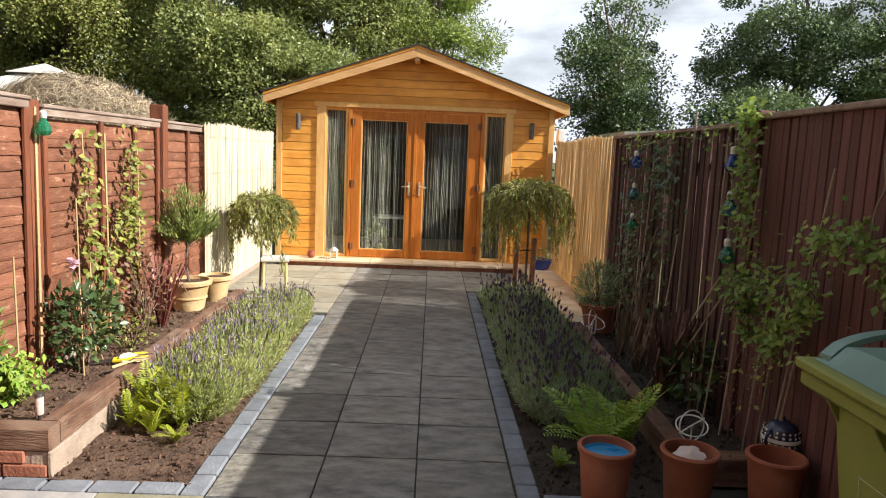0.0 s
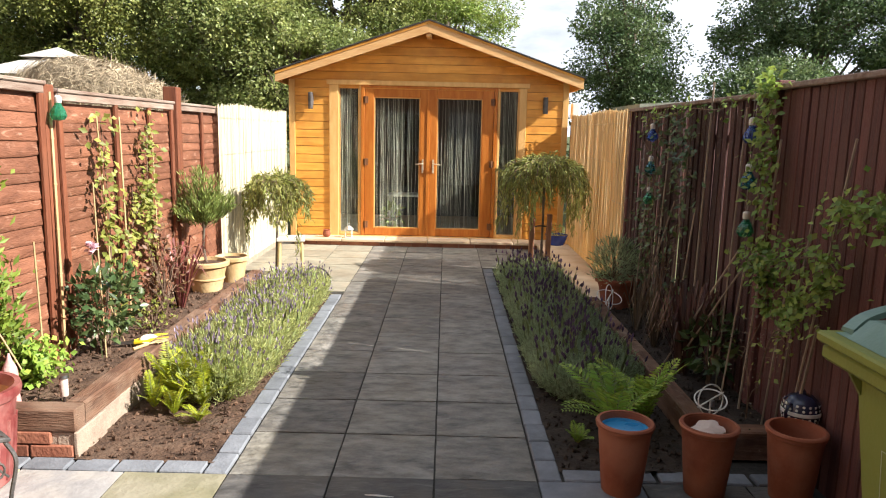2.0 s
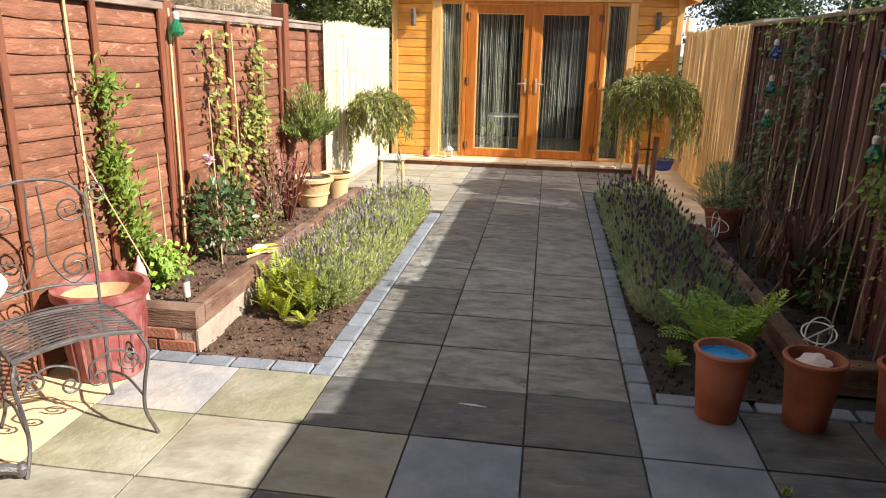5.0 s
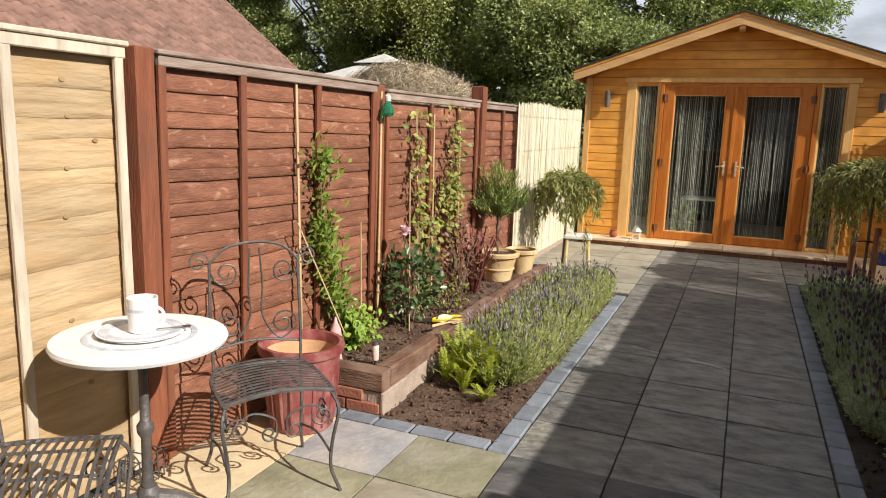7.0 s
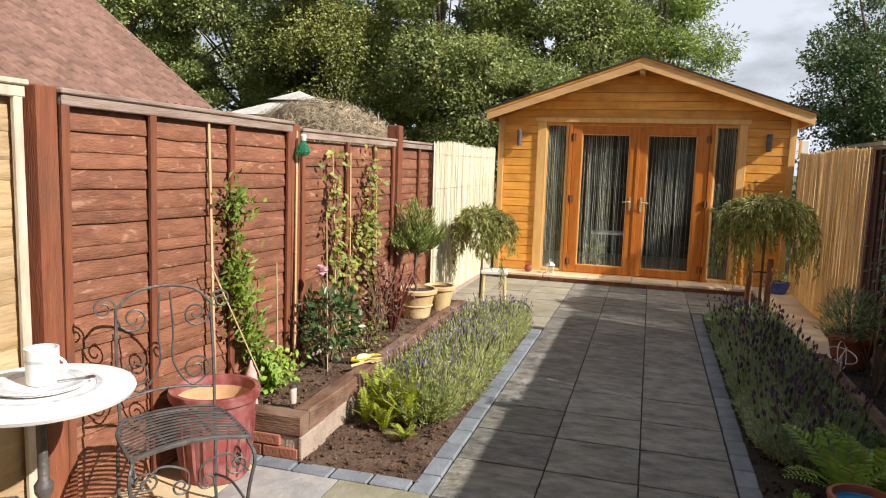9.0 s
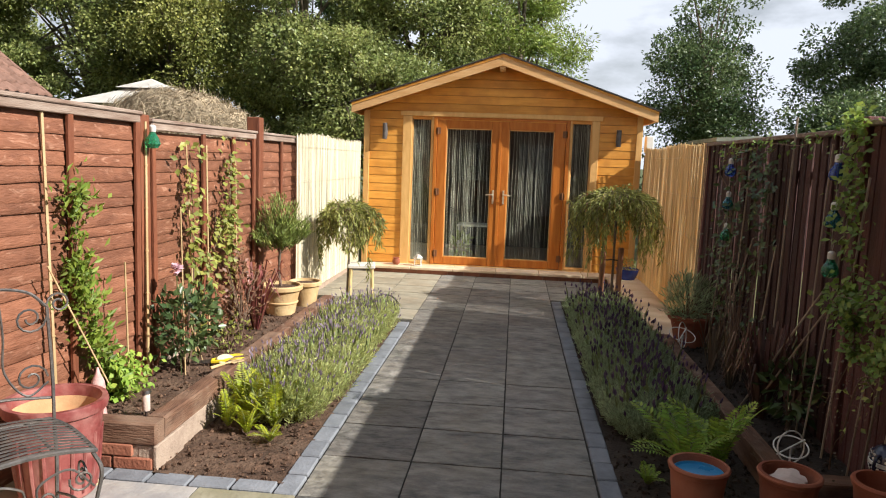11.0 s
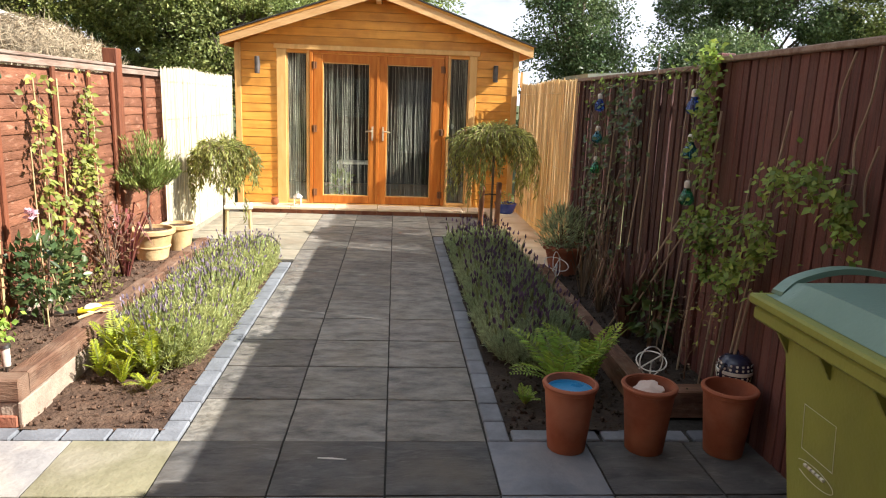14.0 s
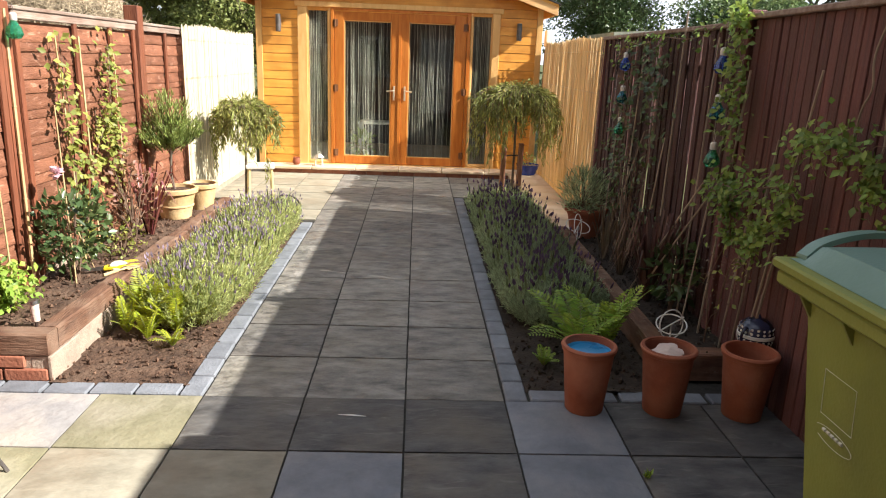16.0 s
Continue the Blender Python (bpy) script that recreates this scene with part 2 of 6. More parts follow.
# brown-grey patio slab; weaker skylight by the house is in its colour
M_SLAB_SHADE = mat("shade_dark_riven_slab", (0.046, 0.045, 0.046), (0.128, 0.124, 0.118), 6, 0.62, 0.9, 14, (1, 1.9, 1), vary=0.16, scuff_sheen=(0.22, 0.21, 0.19), scuff_sheen_stretch=(5, 22, 9), stain=(0.18, 0.145, 0.10), stain_scale=2.2, stain_amount=0.5, depth=0.012)
M_KERB = mat("kerb_block", (0.145, 0.155, 0.172), (0.225, 0.238, 0.26), 9, 0.75, 0.4, 70, vary=0.14)
# joint filling, coloured as dark as the deep joints look in shade
M_JOINT = mat("shaded_joint_sand", (0.026, 0.024, 0.021), (0.06, 0.055, 0.046), 30, 0.95, 0.5, 90)
M_SOIL = mat("soil", (0.046, 0.026, 0.017), (0.13, 0.075, 0.047), 9, 0.95, 1.0, 45, stain=(0.19, 0.125, 0.085), stain_scale=5, stain_amount=0.5, depth=0.02)
M_CLOD = mat("soil_clod", (0.05, 0.028, 0.018), (0.17, 0.10, 0.064), 20, 0.95, 0.8, 60, island=0.4)
# garden soil again, its colour darkened for the shade over the right beds
M_SOIL_SHADED = mat("shaded_soil", (0.020, 0.014, 0.010), (0.055, 0.038, 0.027), 9, 0.95, 1.0, 45, depth=0.012)
M_GRASS = mat("rough_grass", (0.05, 0.07, 0.02), (0.11, 0.12, 0.045), 3, 0.95, 0.6, 30)
# the pale streaks here paint the boards' gloss highlights into the colour
M_RED = mat("red_brown_fence", (0.145, 0.056, 0.031), (0.26, 0.107, 0.060), 5.0, 0.62, 0.6, 22, (1.6, 5, 6), vary=0.2, stain=(0.28, 0.115, 0.062), stain_scale=3.5, stain_amount=0.5, scuff_sheen=(0.50, 0.28, 0.185))
M_RED_POST = mat("red_brown_post", (0.15, 0.047, 0.023), (0.25, 0.082, 0.038), 3.5, 0.7, 0.5, 22, (8, 8, 1), vary=0.12, stain=(0.12, 0.06, 0.035), stain_scale=3)
M_CAP = mat("weathered_cap", (0.20, 0.125, 0.09), (0.37, 0.29, 0.235), 4, 0.85, 0.5, 30, (1, 6, 6), vary=0.1)
M_PALE = mat("pale_new_timber", (0.33, 0.22, 0.115), (0.50, 0.37, 0.215), 2.2, 0.65, 0.7, 3.5, (1, 3, 5), vary=0.08, stain=(0.44, 0.27, 0.11), stain_scale=4.5, stain_amount=0.45, depth=0.03)
M_PALE_FRAME = mat("weathered_pale_frame", (0.42, 0.34, 0.25), (0.62, 0.54, 0.42), 4, 0.75, 0.35, 24, (6, 6, 1), vary=0.08)
M_DARK = mat("dark_brown_fence", (0.072, 0.026, 0.024), (0.165, 0.062, 0.053), 4, 0.6, 0.6, 24, (9, 9, 1), vary=0.28, stain=(0.125, 0.06, 0.047), stain_scale=2.5, stain_amount=0.45)
M_REED = mat("reed_cane", (0.56, 0.49, 0.34), (0.77, 0.71, 0.53), 3, 0.6, 0.2, 30, (6, 6, 0.6), island=0.36)
M_REED_R = mat("warm_reed_cane", (0.66, 0.48, 0.25), (0.84, 0.67, 0.40), 3, 0.6, 0.2, 30, (6, 6, 0.6), island=0.16, through_light=0.45)
M_CEDAR = mat("honey_stained_cladding", (0.60, 0.25, 0.038), (0.78, 0.38, 0.075), 2.2, 0.45, 0.25, 20, (0.8, 8, 9), vary=0.13, stain=(0.42, 0.16, 0.03), stain_scale=5.0, stain_amount=0.5)
M_TRIM = mat("pale_honey_trim", (0.60, 0.33, 0.105), (0.74, 0.45, 0.17), 3, 0.5, 0.25, 20, (5, 5, 1.0), vary=0.06)
M_BARGE = mat("honey_bargeboard", (0.60, 0.33, 0.13), (0.74, 0.46, 0.21), 3, 0.5, 0.25, 20, (1, 5, 6), vary=0.06)
M_DOOR = mat("orange_oak_door", (0.40, 0.11, 0.016), (0.54, 0.19, 0.034), 3, 0.35, 0.2, 24, (6, 6, 0.8), vary=0.07)
M_FELT = mat("roof_shingle", (0.03, 0.03, 0.03), (0.07, 0.065, 0.06), 12, 0.9, 0.5, 120)
M_BRICK = mat("red_brick", (0.24, 0.085, 0.05), (0.36, 0.15, 0.09), 9, 0.85, 0.5, 60, vary=0.2)
M_MORTAR = mat("mortar", (0.29, 0.215, 0.165), (0.42, 0.325, 0.25), 14, 0.9, 0.6, 70)
M_SANDSTONE = mat("cream_sandstone", (0.58, 0.43, 0.28), (0.74, 0.58, 0.41), 4, 0.7, 0.3, 40, vary=0.08, stain=(0.58, 0.38, 0.22), stain_scale=3)
M_SLEEPER = mat("timber_sleeper", (0.095, 0.045, 0.028), (0.25, 0.13, 0.078), 3, 0.85, 0.8, 20, (1, 7, 7), vary=0.2, stain=(0.34, 0.23, 0.16), stain_scale=6, stain_amount=0.6, scuff_sheen=(0.36, 0.27, 0.20))
M_ROOFTILE = mat("brown_pantile", (0.16, 0.088, 0.064), (0.28, 0.16, 0.12), 5, 0.8, 0.5, 50, island=0.16, stain=(0.16, 0.09, 0.065), stain_scale=1.2, stain_amount=0.5)
M_GUTTER = mat("brown_gutter", (0.035, 0.024, 0.02), (0.06, 0.04, 0.033), 8, 0.4, 0.1, 30)
M_RENDER = mat("house_brick", (0.30, 0.15, 0.10), (0.42, 0.24, 0.17), 9, 0.9, 0.5, 40)
M_WHITE = mat("white_paint", (0.74, 0.73, 0.70), (0.84, 0.83, 0.80), 6, 0.5, 0.15, 40)
# summerhouse walls and ceiling: the room's gloom is put into this colour
M_ROOM = mat("shade_dark_room_wall", (0.07, 0.062, 0.055), (0.11, 0.10, 0.09), 3, 0.8, 0.1, 30)
M_STEEL = mat("brushed_steel", (0.30, 0.30, 0.30), (0.42, 0.42, 0.42), 20, 0.35, 0.1, 60, metal=1.0)
M_IRON = mat("grey_wrought_iron", (0.062, 0.058, 0.057), (0.14, 0.13, 0.124), 14, 0.5, 0.4, 60, stain=(0.20, 0.15, 0.11), stain_scale=6, stain_amount=0.35, metal=0.3)


def glass(name, tint=(0.9, 0.95, 0.93)):
    m = bpy.data.materials.new(name)
    m.use_nodes = True
    b = m.node_tree.nodes["Principled BSDF"]
    b.inputs["Base Color"].default_value = (*tint, 1)
    b.inputs["Roughness"].default_value = 0.01
    b.inputs["Transmission Weight"].default_value = 1.0
    b.inputs["IOR"].default_value = 1.5
    return m


M_GLASS = glass("window_glass")

# ---- ground ----
SX, S = 0.469, 0.461
ground = solo("ground", Build().add([(-600, -600, -0.06), (600, -600, -0.06), (600, 600, -0.06), (-600, 600, -0.06)], [(0, 1, 2, 3)]), M_GRASS,
              "rough grass ground between the gardens", "ground", kind="structure")
paving_bed = solo("pavement", Build().box(-2.45, 1.80, -4.24, 6.8, -0.055, -0.012), M_JOINT, "sand bed in the paving joints, their shade in its colour", "pavement", kind="structure")


def slab_mesh(name, material, seed, w=0.465, d=0.4565, h=0.04):
    """A riven slab: an uneven top with worn, chipped edges."""
    n = 5
    verts, faces = [], []
    for j in range(n + 1):
        for i in range(n + 1):
            u, v = i / n - 0.5, j / n - 0.5
            edge = i in (0, n) or j in (0, n)
            p = Vector((u * w * 7, v * d * 7, seed * 9.7))
            z = 0.0026 * noise.noise(p) + 0.0014 * noise.noise(p * 3)
            x, y = u * w, v * d
            if edge:
                z -= 0.004
                x -= math.copysign(0.0025 + 0.0025 * noise.noise(p * 2.3 + Vector((5, 0, 0))), u) if i in (0, n) else 0
                y -= math.copysign(0.0025 + 0.0025 * noise.noise(p * 2.3 + Vector((0, 5, 0))), v) if j in (0, n) else 0
            verts.append((x, y, z))
    for j in range(n):
        for i in range(n):
            a = j * (n + 1) + i
            faces.append((a, a + 1, a + n + 2, a + n + 1))
    rim = [i for i in range(n + 1)] + [j * (n + 1) + n for j in range(1, n + 1)] + [n * (n + 1) + i for i in range(n - 1, -1, -1)] + [j * (n + 1) for j in range(n - 1, 0, -1)]
    base = len(verts)
    verts += [(verts[k][0], verts[k][1], -h) for k in rim]
    for k in range(len(rim)):
        q = (k + 1) % len(rim)
        faces.append((rim[k], base + k, base + q, rim[q]))
    b = Build()
    b.add(verts, faces)
    return b.mesh(name, material)


M_SLAB_BLUE = mat("blue_grey_slab", (0.13, 0.14, 0.16), (0.205, 0.216, 0.24), 6, 0.65, 0.6, 26, vary=0.08, stain=(0.24, 0.21, 0.17), stain_scale=3, stain_amount=0.4, depth=0.012)
SLABS = {k: [slab_mesh("slab", m, 3 * i + s) for s in range(5)] for i, (k, m) in enumerate(
    (("grey", M_SLAB), ("olive", M_SLAB_OLIVE), ("cream", M_SLAB_CREAM), ("pale", M_SLAB_PALE), ("blue", M_SLAB_BLUE), ("beige", M_SLAB_BEIGE), ("dark", M_SLAB_SHADE)))}


def lay_slab(i, j, kind="grey", dz=0.0):
    """The slab in column i and row j of the grid."""
    me = SLABS[kind][(i * 7 + j * 3) % 5]
    tilt = ((i * 13 + j * 29) % 7 - 3) * 0.06
    return part("slab", me, None, paving_bed, m=pose((i + 0.5) * SX, 0.014 + (j + 0.5) * S, dz + ((i * 5 + j * 11) % 5 - 2) * 0.0008, tilt, -tilt, 180 * ((i + j) % 2)))


PATIO_KIND = {(-3, -1): "olive", (-4, -1): "pale", (-4, -2): "olive", (-5, -1): "cream", (-5, -2): "cream", (-5, -3): "cream", (-3, -2): "beige", (-3, -3): "beige", (-2, -2): "beige", (-1, -2): "blue",
              (1, -1): "blue", (-4, -3): "beige", (-5, -4): "cream", (0, -4): "olive", (2, -3): "blue", (1, -2): "blue"}
for j in range(-8, 0):
    for i in range(-5, 4):
        lay_slab(i, j, PATIO_KIND.get((i, j), "dark"))
for j in range(0, 14):
    for i in range(-2, 1):
        lay_slab(i, j)
for j in range(8, 14):
    for i in (-5, -4, -3):
        lay_slab(i, j, "beige")
for j in range(11, 14):
    for i in (1, 2):
        lay_slab(i, j)

# kerb blocks round the beds
kerb = Build().box(-0.098, 0.098, -0.052, 0.052, -0.05, 0.006, 0.006).mesh("kerb_block", M_KERB)


def kerb_line(x0, y0, x1, y1):
    n = max(1, round(math.hypot(x1 - x0, y1 - y0) / 0.205))
    a = math.degrees(math.atan2(y1 - y0, x1 - x0))
    for k in range(n):
        t = (k + 0.5) / n
        part("kerb_block", kerb, None, paving_bed, m=pose(x0 + (x1 - x0) * t, y0 + (y1 - y0) * t, 0.0015 * ((k * 7) % 3 - 1), 0, 0, a + ((k * 5) % 3 - 1) * 0.7))


kerb_line(-0.996, 0.005, -0.996, 3.55)
kerb_line(0.528, 0.005, 0.528, 4.95)
kerb_line(-2.3, 0.066, -1.052, 0.066)
kerb_line(0.585, 0.066, 1.68, 0.066)


# ---- soil beds ----
def soil_sheet(x0, x1, y0, y1, z, amp, step=0.06):
    nx, ny = max(2, int((x1 - x0) / step)), max(2, int((y1 - y0) / step))
    verts, faces = [], []
    for j in range(ny + 1):
        for i in range(nx + 1):
            x, y = x0 + (x1 - x0) * i / nx, y0 + (y1 - y0) * j / ny
            p = Vector((x * 6, y * 6, z))
            verts.append((x, y, z + amp * (noise.noise(p) + 0.6 * noise.noise(p * 2.7))))
    for j in range(ny):
        for i in range(nx):
            a = j * (nx + 1) + i
            faces.append((a, a + 1, a + nx + 2, a + nx + 1))
    return Build().add(verts, faces)


def clods(x0, x1, y0, y1, z, n, size=0.018):
    b = Build()
    for _ in range(n):
        x, y, s = RNG.uniform(x0, x1), RNG.uniform(y0, y1), size * (0.18 + 0.9 * RNG.random() ** 3)
        v = [Vector(d) * s * RNG.uniform(0.6, 1.2) for d in ((1, 0, 0), (0, 1, 0), (-1, 0, 0), (0, -1, 0), (0, 0, 0.8), (0, 0, -0.8))]
        r = Euler(RNG.uniform(0, 6, 3)).to_matrix()
        b.add([r @ p + Vector((x, y, z + s * 0.2)) for p in v], [(0, 1, 4), (1, 2, 4), (2, 3, 4), (3, 0, 4), (1, 0, 5), (2, 1, 5), (3, 2, 5), (0, 3, 5)])
    return b


BEDS = (("raised", -2.3, -1.76, 0.2, 3.5, 0.185), ("low", -1.7, -1.03, 0.1, 3.55, 0.0), ("low", 0.57, 1.31, 0.1, 4.95, 0.0), ("raised", 1.33, 1.72, 0.35, 3.05, 0.11))
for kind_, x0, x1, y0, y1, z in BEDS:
    solo("soil_bed", soil_sheet(x0, x1, y0, y1, z, 0.016), M_SOIL if x0 < 0 else M_SOIL_SHADED, "dark crumbly garden soil in a " + kind_ + " bed", "soil", kind="stuff", smooth=True)
    solo("soil_clods", clods(x0 + 0.02, x1 - 0.02, y0 + 0.02, y1, z + 0.006, int((x1 - x0) * (y1 - y0) * 750)), M_CLOD if x0 < 0 else M_SOIL_SHADED, "loose brown clods and bark on the soil", "soil", kind="stuff")


# ---- sleepers ----
def sleeper(x0, y0, x1, y1, z0, z1, w=0.1, label="weathered brown timber sleeper edging a bed"):
    length = math.hypot(x1 - x0, y1 - y0)
    a = math.degrees(math.atan2(y1 - y0, x1 - x0))
    n = 10
    b = Build()
    verts, faces = [], []
    prof = [(-w / 2, 0.006), (-w / 2 + 0.006, 0), (w / 2 - 0.006, 0), (w / 2, 0.006), (w / 2, z1 - z0 - 0.008), (w / 2 - 0.008, z1 - z0), (-w / 2 + 0.008, z1 - z0), (-w / 2, z1 - z0 - 0.008)]
    for k in range(n + 1):
        x = length * k / n
        for i, (u, v) in enumerate(prof):
            q = noise.noise(Vector((x * 3 + x0 * 9, i * 3.1, z0 * 20))) * 0.005
            verts.append((x, u + q, v + q * 0.6))
    for k in range(n):
        for i in range(8):
            faces.append((k * 8 + i, k * 8 + (i + 1) % 8, (k + 1) * 8 + (i + 1) % 8, (k + 1) * 8 + i))
    faces += [tuple(range(8)), tuple(range(n * 8 + 7, n * 8 - 1, -1))]
    b.add(verts, faces)
    return solo("timber_sleeper", b, M_SLEEPER, label, "sleeper", pose(x0, y0, z0, 0, 0, a), "sleepers round the beds")


sleeper(-1.735, 0.235, -1.735, 2.0, 0.125, 0.235)
sleeper(-1.735, 2.01, -1.735, 3.52, 0.125, 0.23)
sleeper(-2.25, 0.18, -1.685, 0.18, 0.125, 0.235)
sleeper(1.335, 0.36, 1.335, 1.75, 0.0, 0.15, label="dark damp timber sleeper edging the shaded bed")
sleeper(1.335, 1.76, 1.335, 3.05, 0.0, 0.15, label="dark damp timber sleeper edging the shaded bed")
sleeper(1.285, 0.305, 1.71, 0.305, 0.0, 0.15, label="dark damp timber sleeper edging the shaded bed")
bed_wall = thing("low_brick_wall", "low brick and mortar footing under the timber sleepers", "wall")
brick_b = Build().box(-0.1, 0.1, -0.045, 0.045, 0.008, 0.068, 0.005).mesh("brick", M_BRICK)
part("mortar_core", Build().box(-1.775, -1.695, 0.14, 3.5, -0.03, 0.122).box(-2.25, -1.7, 0.142, 0.22, -0.03, 0.121), M_MORTAR, bed_wall, "pale rough mortar")
part("rendered_end", Build().box(-1.695, -1.676, 0.132, 0.42, -0.02, 0.123, 0.006), M_MORTAR, bed_wall, "pale mortar smeared over the end")
for k in range(3):
    for r in range(2):
        part("brick", brick_b, None, bed_wall, m=pose(-1.80 - 0.21 * k - 0.1 * r, 0.172, -0.01 + 0.066 * r))

# ---- left fence ----
FX = -2.22


def lap_board(name, material, length, seed, h=0.15, t=0.011, proud=0.020, cup=0.0):
    """A waney board, its lower edge standing proud and its face a little cupped."""
    n, k_ = 12, 7
    verts, faces = [], []
    for k in range(n + 1):
        x = length * k / n
        w = 0.014 * noise.noise(Vector((x * 2.6, seed * 7.3, 0))) + 0.004 * noise.noise(Vector((x * 11, seed * 3.3, 4)))
        bow = 0.004 * noise.noise(Vector((x * 1.7, seed * 2.1, 9)))
        front = [(-proud - t + 0.003, w), (-proud - t, w + 0.006)]
        for u in (0.3, 0.6):
            front.append(((-proud - t) * (1 - u) + (-0.005 - t * 0.6) * u - cup * (0.6 + 0.4 * noise.noise(Vector((x * 3, seed, u * 9)))) * (1 if u < 0.5 else 0.55), w + (h - w) * u))
        verts += [(x, -proud + bow, w)] + [(x, y + bow, z_) for y, z_ in front] + [(x, -0.005 - t * 0.6 + bow, h), (x, -0.002 + bow, h)]
    for k in range(n):
        for i in range(k_):
            faces.append((k_ * k + i, k_ * k + (i + 1) % k_, k_ * k + k_ + (i + 1) % k_, k_ * k + k_ + i))
    faces += [tuple(range(k_)), tuple(range(k_ * n + k_ - 1, k_ * n - 1, -1))]
    return Build().add(verts, faces).mesh(name, material, True)


def lap_panel(length, height, mats, seed, m, label, battens, cap_label="", step_=0.078, proud=0.015, thick=0.011, cup=0.0):
    board_m, batten_m, cap_m = mats
    p = thing("timber_fence", label, "fence", m, "fence panels")
    kinds = [lap_board("board", board_m, length, seed + k * 1.7, step_ + 0.030, thick, proud, cup) for k in range(5)]
    count = round(height / step_)
    pitch = (height - 0.045 - step_ - 0.030) / (count - 1)
    for k in range(count):
        part("board", kinds[(k * 2 + k // 5) % 5], None, p, m=pose(0, 0, k * pitch + 0.011 * ((k * 7 + seed + k // 4) % 3 - 1)))
    for x in battens:
        part("batten", Build().box(x - 0.02, x + 0.02, -0.052, -0.030, 0, height - 0.04, 0.004), batten_m, p)
    part("top_rail", Build().box(0, length, -0.054, -0.026, height - 0.045, height, 0.004), cap_m, p, cap_label)
    part("capping", Build().box(-0.01, length + 0.01, -0.065, 0.02, height, height + 0.022, 0.005), cap_m, p)
    for z_ in (0.1, height - 0.1):
        part("backing_rail", Build().box(0, length, 0.003, 0.03, z_, z_ + 0.045), batten_m, p)
    return p


def fence_post(x, y, z1, material=M_RED_POST, label="square red-brown timber fence post", w=0.09, z0=-0.05):
    b = Build().box(-w / 2, w / 2, -w / 2, w / 2, z0, z1, 0.006)
    return solo("fence_post", b, material, label, "fence post", pose(x, y, 0, 0, 0, 1), "fence posts")


red = (M_RED, M_RED_POST, M_CAP)
# a panel's garden side looks along its own -y
slant = math.degrees(math.atan2(-0.10, 1.78))
lap_panel(1.68, 1.755, red, 3, pose(-2.325, -0.755, 0.02, 0, 0.7, 90 + slant), "red-brown overlapping timber fence panel in full sun", (0.02, 0.50, 1.09, 1.66), "sun-bleached grey-brown top rail")
lap_panel(1.70, 1.50, red, 11, pose(FX, 1.05, 0.22, 0, 0, 90), "bright red-brown overlapping timber fence panel", (0.03, 0.72, 1.25, 1.67))
lap_panel(1.80, 1.50, red, 19, pose(FX - 0.02, 2.93, 0.22, 0, 0, 90), "red-brown overlapping timber fence panel beside the reed screen", (0.02, 0.55, 1.1))
lap_panel(2.0, 1.50, red, 23, pose(FX - 0.03, 4.78, 0.22, 0, 0, 90), "red-brown overlapping timber fence panel behind the reed screen", (0.02, 1.0, 1.9))
M_KNOT = mat("timber_knot", (0.24, 0.14, 0.06), (0.38, 0.25, 0.13), 40, 0.7, 0.2, 80)
pale = lap_panel(1.83, 1.76, (M_PALE, M_PALE_FRAME, M_PALE_FRAME), 31, pose(-2.36, -2.70, 0.03, 0, 0, 90), "new pale unpainted overlapping timber fence panel", (0.03, 0.7, 1.34, 1.80), "whitish weathered top rail", 0.10, 0.009, 0.005, 0.005)
lap_panel(1.83, 1.76, (M_PALE, M_PALE_FRAME, M_PALE_FRAME), 37, pose(-2.36, -4.55, 0.03, 0, 0, 90), "new pale unpainted overlapping timber fence panel", (0.03, 0.6, 1.19, 1.80), "", 0.10, 0.009, 0.005, 0.005)
for k, (x_, z_) in enumerate(((1.57, 1.62), (1.585, 1.49), (1.57, 1.30), (1.555, 1.12), (1.70, 1.40), (1.55, 0.72), (1.48, 0.58), (1.62, 0.45), (1.02, 1.35), (1.1, 0.85), (0.9, 1.6))):
    part("knot", Build().lathe([(0.001, -0.002), (0.013, -0.001), (0.012, 0.001), (0.001, 0.002)], 12, (0, 0, 0), 0.7), M_KNOT, pale, "", False, pose(x_, -0.0165 + 0.001 * (k % 2), z_, 86, 0, 0))
fence_post(-2.328, -0.800, 1.80, w=0.10)
fence_post(-2.225, 0.99, 1.76, w=0.10)
fence_post(-2.215, 2.85, 1.86, w=0.11, label="taller square red-brown fence post")
fence_post(-2.25, 4.75, 1.7)
gravel_board = Build().box(FX - 0.03, FX + 0.0, 3.55, 6.75, -0.03, 0.24, 0.005).box(FX - 0.03, FX, 1.05, 3.54, -0.03, 0.225, 0.005)
solo("gravel_board", gravel_board, M_MORTAR, "pale concrete gravel board at the foot of the fence", "gravel board", kind="structure")


def reed_screen(name, x, y0, y1, z0, z1, material, label, seed, side):
    rng = np.random.default_rng(seed)
    s = thing(name, label, "screen")
    b = Build()
    y = y0
    while y < y1:
        r = rng.uniform(0.003, 0.0055)
        off = rng.uniform(-0.003, 0.003)
        lean = rng.normal(0, 0.016)
        top = z1 + rng.normal(0, 0.012) + 0.012 * math.sin(y * 3)
        b.tube([(x + off, y, z0), (x + off + rng.normal(0, .003), y + lean * 0.5, (z0 + z1) / 2), (x + off, y + lean, top)], r, 5)
        y += r * rng.uniform(1.15, 1.85)
    part("reed_mat", b, material, s, kind="stuff")
    for z in np.linspace(z0 + 0.12, z1 - 0.12, 5):
        part("wire", Build().tube([(x + side * 0.016, y0, z), (x + side * 0.016, y1, z)], 0.0012, 4), M_STEEL, s)
    return s


